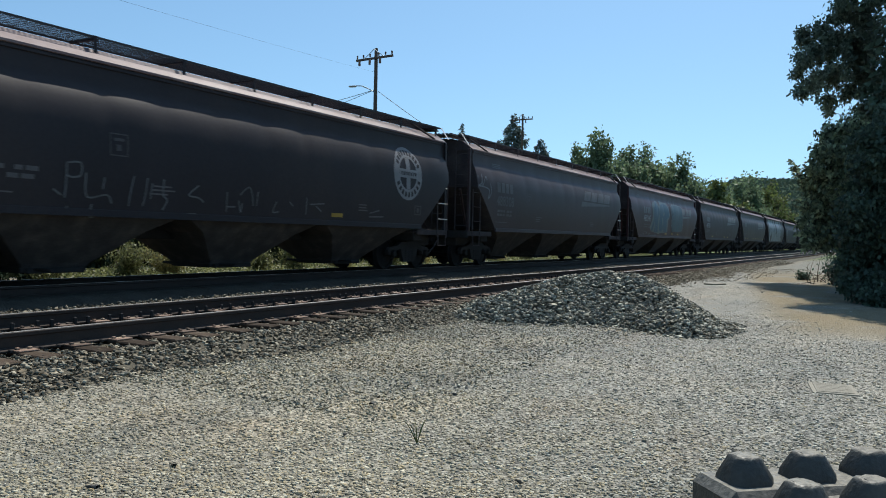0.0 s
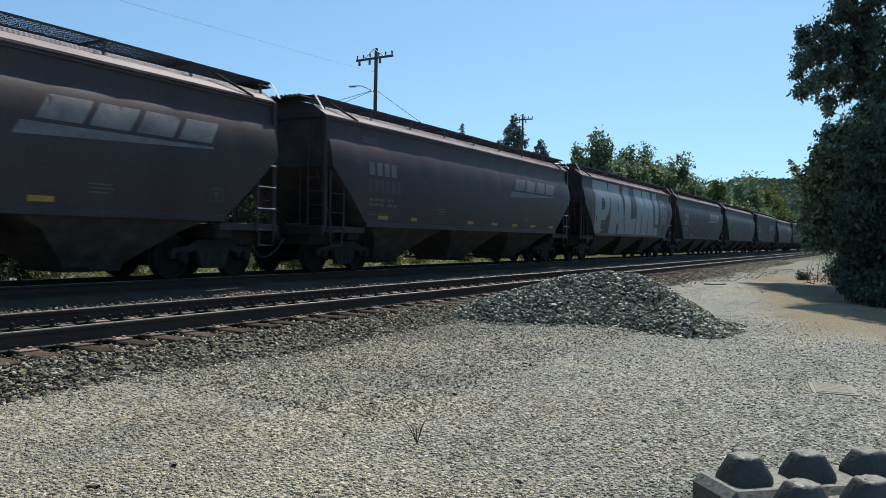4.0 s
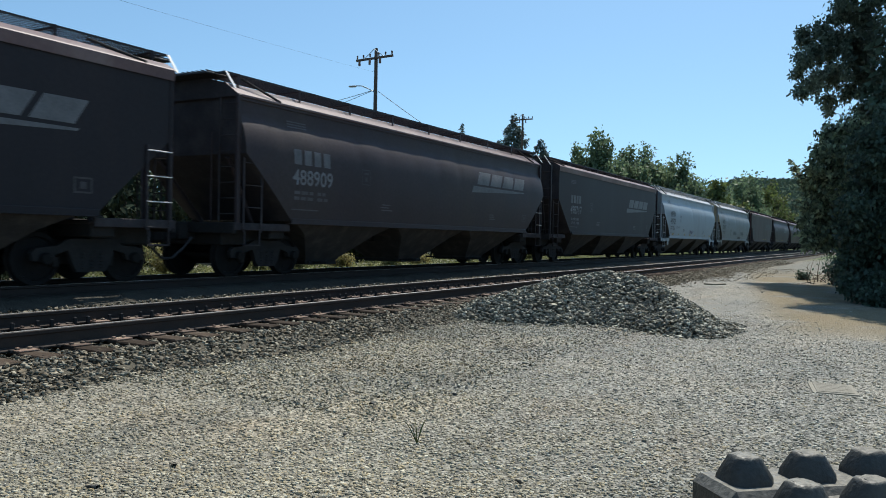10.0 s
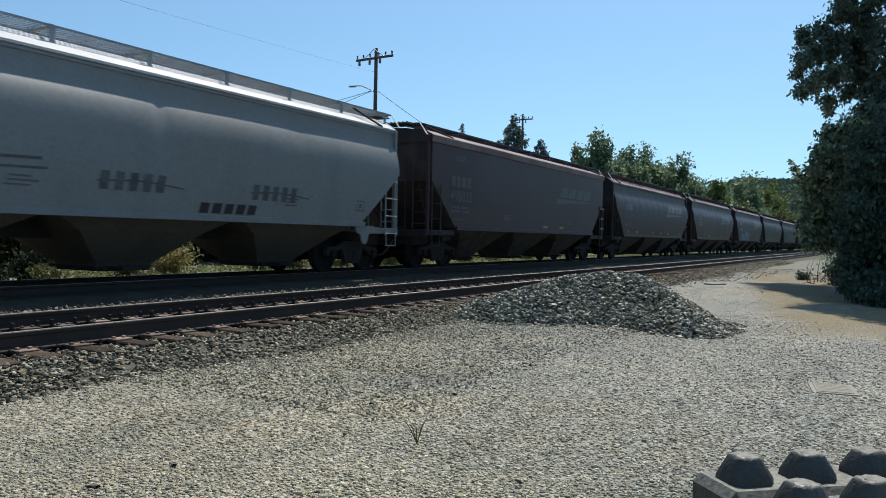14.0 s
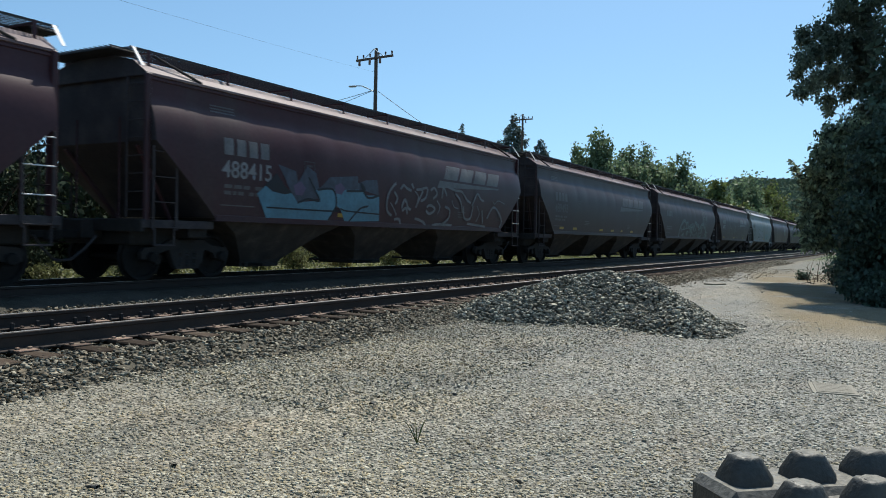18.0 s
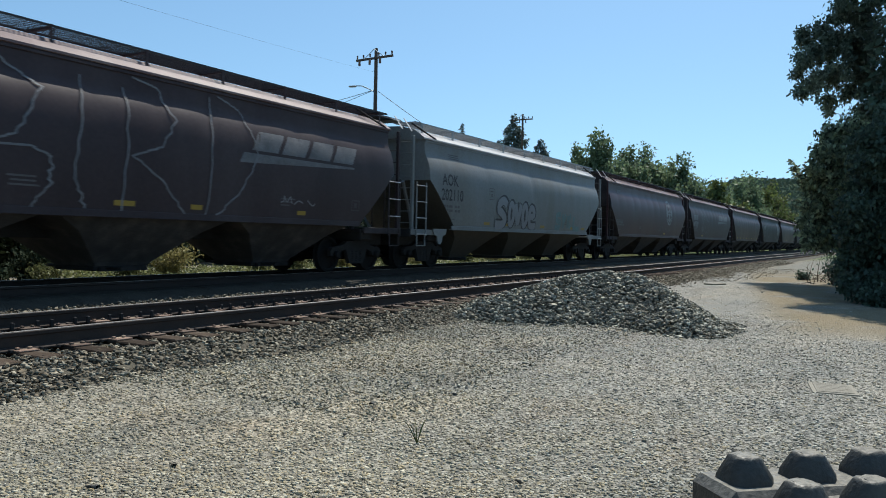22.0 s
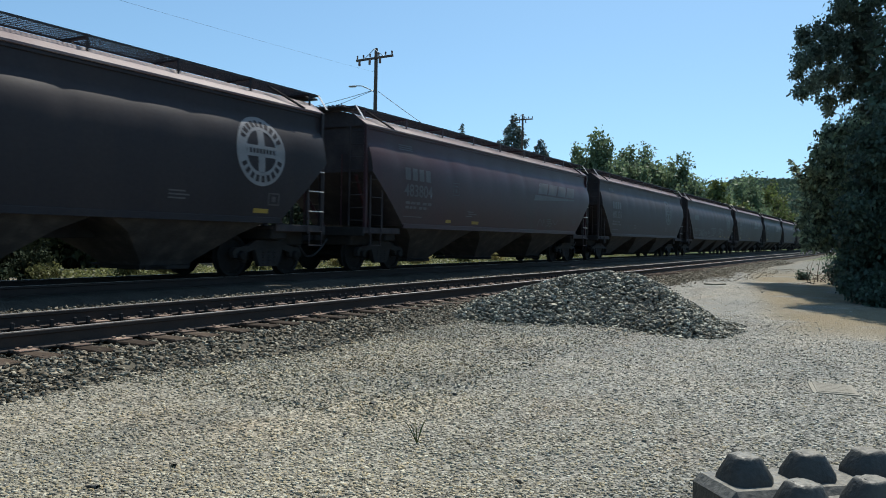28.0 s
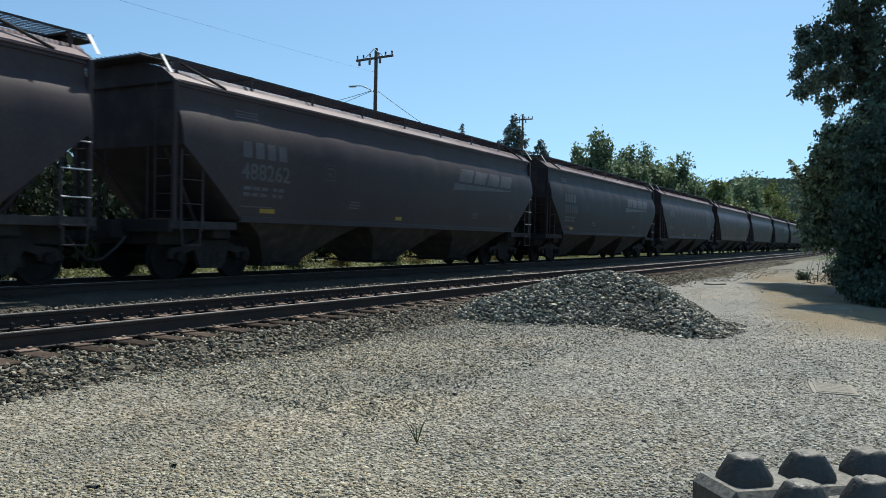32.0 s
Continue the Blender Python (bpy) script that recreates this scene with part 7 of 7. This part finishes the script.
clump_tree("shade_bush", (21.0, 0.1, 0), 2.6, [(20.27, 0.13, 3.39, 0.59), (21.5, 0.29, 2.71, 0.57), (20.64, 0.15, 1.87, 0.66), (20.47, 0.48, 1.48, 0.46), (21.28, 0.42, 0.81, 0.54), (21.06, 0.06, 0.7, 0.61), (20.55, 0.69, 0.82, 0.22), (21.32, 0.11, 2.7, 0.75), (20.02, 0.59, 2.11, 0.33), (21.1, 0.29, 0.36, 0.3), (20.59, 0.48, 3.69, 0.3), (20.0, 0.72, 0.51, 0.16), (21.6, -0.3, 1.4, 0.9), (21.3, -0.2, 3.6, 0.8), (19.78, 0.69, 0.39, 0.21), (19.5, 0.37, 0.24, 0.25), (19.0, 0.04, 0.18, 0.28), (20.22, 0.74, 0.83, 0.2), (20.66, 0.79, 1.21, 0.18), (20.66, 0.8, 1.67, 0.18), (20.02, 0.27, 0.47, 0.32)],
           34000, 0.115, LEAF_DARK, 102, "dense dark bush under the shade tree")
clump_tree("tall_bush", (23.7, 0.50, 0), 3.0, [(23.82, 0.96, 4.39, 0.4), (23.96, 1.37, 4.28, 0.3), (22.88, 1.5, 3.71, 0.25), (23.63, 1.2, 3.62, 0.4), (22.89, 1.69, 3.27, 0.2), (23.4, 1.86, 2.86, 0.21), (23.6, 1.46, 3.02, 0.38), (23.18, 0.96, 2.83, 0.46), (23.48, 1.92, 2.4, 0.18), (23.4, 1.64, 2.32, 0.33), (23.65, 1.24, 2.11, 0.43), (23.42, 1.98, 1.87, 0.13), (22.98, 1.79, 1.56, 0.2), (23.6, 1.5, 1.57, 0.34), (24.03, 1.03, 1.5, 0.4), (22.52, 1.82, 1.24, 0.1), (23.32, 2.2, 3.32, 0.09), (22.69, 2.25, 3.46, 0.04), (22.94, 2.03, 3.1, 0.1), (23.19, 0.79, 3.57, 0.32), (23.86, 0.88, 1.05, 0.26)],
           14500, 0.125, LEAF_BUSH, 105, "tall sunlit leafy bush beside the shade tree")
# mostly above the view: added to cast shade on the lot
clump_tree("shade_tree", (26.5, -1.6, 0), 9.5, [(24.0, 0.3, 9.4, 1.2), (25.6, 0.3, 10.2, 1.3), (21.9, -0.4, 9.2, 1.1), (28.0, -0.6, 11.2, 1.4), (23.0, -1.0, 9.6, 1.4), (26.6, -1.2, 11.5, 1.6), (23.2, 0.9, 9.4, 1.0), (24.2, 0.9, 9.8, 0.9), (25.2, 0.4, 10.2, 0.9), (22.2, 0.3, 9.1, 0.8), (25.2, 1.3, 9.9, 0.7), (24.4, 1.6, 9.6, 0.6), (26.2, 1.0, 9.9, 0.8), (23.6, 1.9, 9.6, 0.5), (27.0, 1.2, 10.3, 0.8), (22.6, 1.1, 8.9, 0.6)],
           40000, 0.20, LEAF_DARK, 106, "tall leafy tree mostly out of view, added to shade the lot")
# unseen crown, laid out up-sun so that the ground by the bush is shaded
rng = random.Random(107)
crown = [(25.8 + 0.9 * k + rng.uniform(-0.25, 0.25), 0.47 + 0.29 * k - 1.0 * row + rng.uniform(-0.12, 0.12), 14.4 + rng.uniform(-0.3, 0.5) + 0.3 * row, rng.uniform(0.68, 0.9)) for row in range(5) for k in range(13)]
clump_tree("shade_tree", (33.0, -1.2, 0), 13.0, crown, 40000, 0.34, LEAF_DARK, 107, "unseen high leafy crown added to shade the lot's edge")
broadleaf("shade_tree", (25.7, -2.7, 0), 14.0, 7.0, 22000, 0.24, LEAF_DARK, 103, "tall dark leafy tree in deep shade at the lot's edge", 0.04, "trees at the lot's end")
broadleaf("shade_tree", (31.0, -4.2, 0), 13.0, 6.5, 16000, 0.28, LEAF_DARK, 104, "dark leafy tree at the back of the group", 0.04, "trees at the lot's end")
# concrete blocks with knobs, close by
def knob_block(x, y, count, label):
    """A row of pyramid knobs on a half-buried block; x, y: its first knob."""
    b = thing("concrete_block", pose(x, y, 0.165, 0, 0, -47.9), label, "concrete block", "interlocking concrete blocks")
    n = (count - 1) * 0.345
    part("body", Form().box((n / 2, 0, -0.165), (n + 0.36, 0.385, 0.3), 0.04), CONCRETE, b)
    rng = random.Random(count)
    for i in range(count):
        kn = Form()
        lo, hi, h = 0.106, 0.060, 0.106
        rings = ((lo + 0.006, -0.03), (lo, 0.012), (hi + 0.009, h - 0.020), (hi + 0.004, h - 0.008), (hi - 0.006, h), (hi - 0.018, h + 0.002))
        for r, z in rings:
            for q in range(16):
                a = (q + 0.5) / 16 * 2 * math.pi
                m = max(abs(math.cos(a)), abs(math.sin(a)))
                rr = r * min(1 / m, 1.32) * (1 + rng.uniform(-0.012, 0.012))
                kn.v.append((i * 0.345 + rr * math.cos(a), rr * math.sin(a), z + rng.uniform(-0.005, 0.004)))
        kn.f = [(m * 16 + q, m * 16 + (q + 1) % 16, m * 16 + 16 + (q + 1) % 16, m * 16 + 16 + q) for m in range(5) for q in range(16)] + [tuple(range(80, 96))]
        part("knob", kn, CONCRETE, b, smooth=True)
    return b


knob_block(3.98, 0.56, 5, "weathered grey concrete block with pyramid knobs, half buried")
knob_block(3.661, 0.279, 5, "weathered grey concrete block with pyramid knobs, half buried")

lid = thing("utility_box_lid", pose(7.79, 0.375, lift(7.79, 0.375) + 0.004, 0, 0, 9), "pale buff ribbed utility box lid set flush in the gravel", "utility lid")
part("lid", Form().box((0, 0, 0.004), (0.46, 0.30, 0.016), 0.004), LID_FACE, lid)
part("rim", Form().box((0, 0, 0.0), (0.53, 0.37, 0.014), 0.004), LID, lid)
for k in range(6):
    part("rib", Form().box((-0.19 + k * 0.075, 0, 0.011), (0.012, 0.25, 0.005), 0.001), LID, lid)

slab = solid("concrete_slab", Form().box((0, 0, 0.0), (0.62, 0.34, 0.06), 0.012), LID, "pale flat concrete slab lying on the gravel", "slab", place=pose(25.0, 4.5, 0.02, 0, 0, -30))

# a weed and dark clods on the lot
for wx, wy, h in ((4.21, 2.52, 0.13),):
    w = thing("weed", pose(wx, wy, 0.0), "small dry green weed growing in the gravel", "weed")
    rng = random.Random(wx)
    for k in range(5):
        a, l = rng.uniform(0, 6.283), rng.uniform(0.3, 0.7)
        tip = Vector((math.cos(a) * h * l, math.sin(a) * h * l, h * rng.uniform(0.7, 1.1)))
        part("blade", Form().tube((0, 0, -0.01), tip * 0.55 + Vector((0, 0, h * 0.1)), 0.0035, 5, 0.003).tube(tip * 0.55 + Vector((0, 0, h * 0.1)), tip, 0.003, 5, 0.001), LEAF_LIGHT, w)
for k, (cx, cy, s) in enumerate(((5.62, 3.02, 0.06), (4.94, 3.36, 0.07), (3.79, 1.64, 0.05), (2.54, 3.37, 0.08), (7.6, 2.37, 0.05), (3.02, 3.35, 0.06), (4.1, 3.0, 0.04), (8.3, 3.4, 0.07))):
    me = stones("clod", np.array([(0, 0, s * 0.2)]), np.array([s]), CRUSHED_BED, 400 + k, 0.6)
    ob = new("clod", me)
    ob.matrix_basis = pose(cx, cy, 0.0)
    tagged(ob, "dark clod lying on the pale gravel", "stone", "clods on the lot")

# dead branches lying by the bush, and a low dark shrub
br = thing("fallen_branch", pose(28.0, 1.75, 0), "bare grey fallen branches tangled beside the bush", "branch")
rng = random.Random(64)
for k in range(26):
    p = Vector((rng.uniform(-1.0, 1.2), rng.uniform(-0.9, 0.6), rng.uniform(0.0, 0.2)))
    d = Vector((rng.uniform(-0.6, 0.6), rng.uniform(-1, 1), rng.uniform(0.0, 0.7))).normalized()
    f = Form()
    for q in range(4):
        nxt = p + d * rng.uniform(0.12, 0.32)
        f.tube(p, nxt, 0.013 - q * 0.003, 5, 0.010 - q * 0.003)
        d = (d + Vector((rng.uniform(-1, 1), rng.uniform(-1, 1), rng.uniform(-0.9, 0.5))) * 0.5).normalized()
        p = Vector((nxt.x, nxt.y, max(0.01, nxt.z)))
    part("twig", f, BARK, br)
shrub("low_shrub", (31.0, 2.5, -0.02), 0.45, 0.8, 1200, 0.06, LEAF_DARK, 66, "low dark shrub at the foot of the ballast")
shrub("low_shrub", (28.6, 1.3, -0.02), 1.1, 1.5, 2200, 0.08, LEAF_DARK, 67, "low dark shrub under the bush")


# ------------------------------------------------------------ the cars in their order
TEMPLATES = {k: hopper_car(k, "covered hopper railcar") for k in ("curved", "flat", "grey")}
CARS = ["curved"] * 37
for k in (8, 10, 13):
    CARS[k] = "flat"
for k in (11, 12, 20):
    CARS[k] = "grey"
# number, emblem (r: round, w: wedge), worn lettering, paint
FLEET = {0: ("", "r", 0, 3), 1: ("488308", "w", 1, 0), 2: ("488245", "w", 0, 1), 3: ("489301", "w", 0, 2), 4: ("", "w", 0, 0), 5: ("", "r", 0, 0), 6: ("490363", "w", 0, 3), 7: ("473", "r", 1, 2), 8: ("498564", "w", 0, 3),
         9: ("488909", "w", 0, 2), 10: ("498717", "w", 0, 3), 11: ("447425", "", 0, 0), 12: ("202007", "", 0, 1), 13: ("498832", "w", 1, 1), 14: ("", "w", 0, 0), 15: ("477214", "w", 0, 1), 16: ("488415", "w", 0, 1), 17: ("489493", "w", 1, 0),
         18: ("", "r", 1, 2), 19: ("489779", "w", 0, 0), 20: ("202110", "", 0, 2), 21: ("479556", "r", 0, 1), 22: ("497739", "w", 0, 0), 23: ("", "r", 1, 1), 24: ("", "r", 0, 3), 25: ("483804", "w", 1, 1), 26: ("481335", "r", 1, 2),
         27: ("", "r", 1, 2), 28: ("488262", "w", 1, 2)}
# lettering set nearer to or further from the car's end
SHIFT = {2: 0.87, 7: -0.75, 13: -0.3, 21: -0.75, 16: 0.15, 20: -0.77, 22: -0.65}
EMBLEM = {18: 4.18, 21: 3.62, 26: 4.12, 0: 5.70, 27: 5.73}
PAINTS = [("dark brown", BROWNS[0]), ("red-brown", BROWNS[1]), ("dusty brown", BROWNS[2]), ("near-black brown", BROWNS[3])]
EXTRA = {0: "with thin white scrawls", 2: "with blue graffiti", 5: "with huge silver graffiti letters", 16: "with cyan and silver graffiti", 18: "with teal graffiti", 19: "with wavering white sprayed lines", 22: "with pale scrawls", 27: "with white outlined scrawls"}
GREY_LABELS = {11: "pale blue-grey covered hopper car with purple scrawl", 12: "cream-grey covered hopper car with black lettering", 20: "worn grey covered hopper car with silver and teal graffiti"}
# coupled lengths of the cars
LENGTHS = [18.05, 17.83, 18.34, 18.14, 18.25, 18.25, 17.58, 18.22, 18.0, 18.21, 17.35, 17.96, 18.05, 18.0, 18.0, 18.18, 18.36, 18.48, 19.09, 17.62, 17.4, 18.11, 17.44, 18.19, 18.19, 19.02, 18.9, 19.5, 18.83] + [18.1] * 8
ENDS = ("end_strap", "roof_grab_rail", "end_platform", "end_beam", "jacking_pad", "corner_post", "side_ladder", "end_brace", "end_ladder", "end_walkway", "coupler", "brake_hose", "truck", "body_bolster", "air_reservoir")


def fit_length(car, length):
    """A longer or shorter car of the same make: its long parts stretch, its end parts move."""
    d = (length - 18.05) / 2
    for o in car.children:
        if o.name.split(".")[0] in ENDS:
            mid = o.matrix_basis.translation.x + (o.bound_box[0][0] + o.bound_box[6][0]) / 2
            o.matrix_basis = Matrix.Translation((math.copysign(d, mid), 0, 0)) @ o.matrix_basis
        else:
            o.matrix_basis = Matrix.Diagonal(((HALF + d) / HALF, 1, 1, 1)) @ o.matrix_basis


train = []
for i, kind in enumerate(CARS):
    car = copy_thing(TEMPLATES[kind], pose(i * LENGTH, TRAIN_Y, RAIL_Z))
    number, emblem, worn, coat = FLEET.get(i, ("", "w" if i % 2 else "r", 1, (i * 7) % 4))
    rng = random.Random(500 + i)
    if kind == "grey":
        label, paint, base = GREY_LABELS[i], GREYS[coat], GREYS[0]
        for o in car.children:
            if i == 12 and o.name.startswith("end_sheet"):
                o.material_slots[0].link = "OBJECT"
                o.material_slots[0].material = CREAM
                tagged(o, label="dusty cream end sheet")
    else:
        word, paint = PAINTS[coat]
        base = BROWNS[0]
        label = word + (" flat-sided" if kind == "flat" else " curved-side") + " covered hopper car " + EXTRA.get(i, "with a round white emblem" if emblem == "r" else "with worn white lettering")
    for o in car.children_recursive:
        if o.type == "MESH" and o.material_slots and o.material_slots[0].material == base:
            o.material_slots[0].link = "OBJECT"
            o.material_slots[0].material = paint
    tagged(car, label, "railcar", "cars of the freight train")
    lettering(car, kind, {11: "WFRX", 12: "AOK", 20: "AOK"}.get(i, ""), number, BLACK if kind == "grey" else (FADED if worn or i == 21 else WHITE), rng, SHIFT.get(i, 0.0), i not in (0, 5, 21))
    if emblem == "r":
        roundel(car, kind, EMBLEM.get(i, 5.85), 2.70, worn)
    elif emblem == "w":
        wedge_logo(car, kind, 2.05, 2.70, worn, 1.10)
    graffiti(i, car, kind)
    fit_length(car, LENGTHS[i])
    train.append(car)
for t in TEMPLATES.values():
    for o in (*t.children_recursive, t):
        bpy.data.objects.remove(o)

# where the gap ahead of the first car stands, along the rails, second by second
OFFSETS = [sum(LENGTHS[:i]) + LENGTHS[i] / 2 for i in range(len(LENGTHS))]
GAP = [(0, 3.89), (1, -11.89), (2, -27.47), (3, -42.86), (4, -58.14), (5, -73.42), (6, -88.78), (7, -104.26), (8, -119.86), (9, -135.57), (10, -151.37), (11, -167.23), (12, -183.14), (13, -199.09), (14, -215.09), (15, -231.14), (16, -247.22), (17, -263.33), (18, -279.44), (19, -295.51), (20, -311.51), (21, -327.38), (22, -343.09), (23, -358.65), (24, -374.05), (25, -389.35), (26, -404.61), (27, -419.92), (28, -435.38), (29, -451.04), (30, -466.92), (31, -482.99), (32, -499.09)]


def run(t):
    """The train's place along the rails, smooth through the rows of GAP."""
    ts, ss = [a for a, _ in GAP], [b for _, b in GAP]
    n = len(ts)
    i = max(0, min(n - 2, sum(1 for a in ts if a <= t) - 1))

    def slope(k):
        a, b = max(0, k - 1), min(n - 1, k + 1)
        return (ss[b] - ss[a]) / (ts[b] - ts[a])
    h = ts[i + 1] - ts[i]
    u = (t - ts[i]) / h
    return ((2 * u ** 3 - 3 * u ** 2 + 1) * ss[i] + (u ** 3 - 2 * u ** 2 + u) * h * slope(i) + (-2 * u ** 3 + 3 * u ** 2) * ss[i + 1] + (u ** 3 - u ** 2) * h * slope(i + 1))


def motions():
    """The train rolls by, its wheels turning."""
    for i, car in enumerate(train):
        walk(car, [(t, pose(run(t) + OFFSETS[i], TRAIN_Y, RAIL_Z)) for t in range(33)])
    done = {}
    for car in train:
        for o in car.children_recursive:
            if o.name.startswith("wheelset"):
                x = round(o.matrix_basis.translation.x, 2)
                if x not in done:
                    walk(o, [(k / 30, pose(x, 0, 0.457, 0, math.degrees((run(k / 30) - run(0)) / 0.457), 0)) for k in range(961)])
                    done[x] = o.animation_data
                else:
                    o.rotation_mode = "QUATERNION"
                    o.animation_data_create()
                    o.animation_data.action = done[x].action
                    o.animation_data.action_slot = done[x].action_slot


motions()
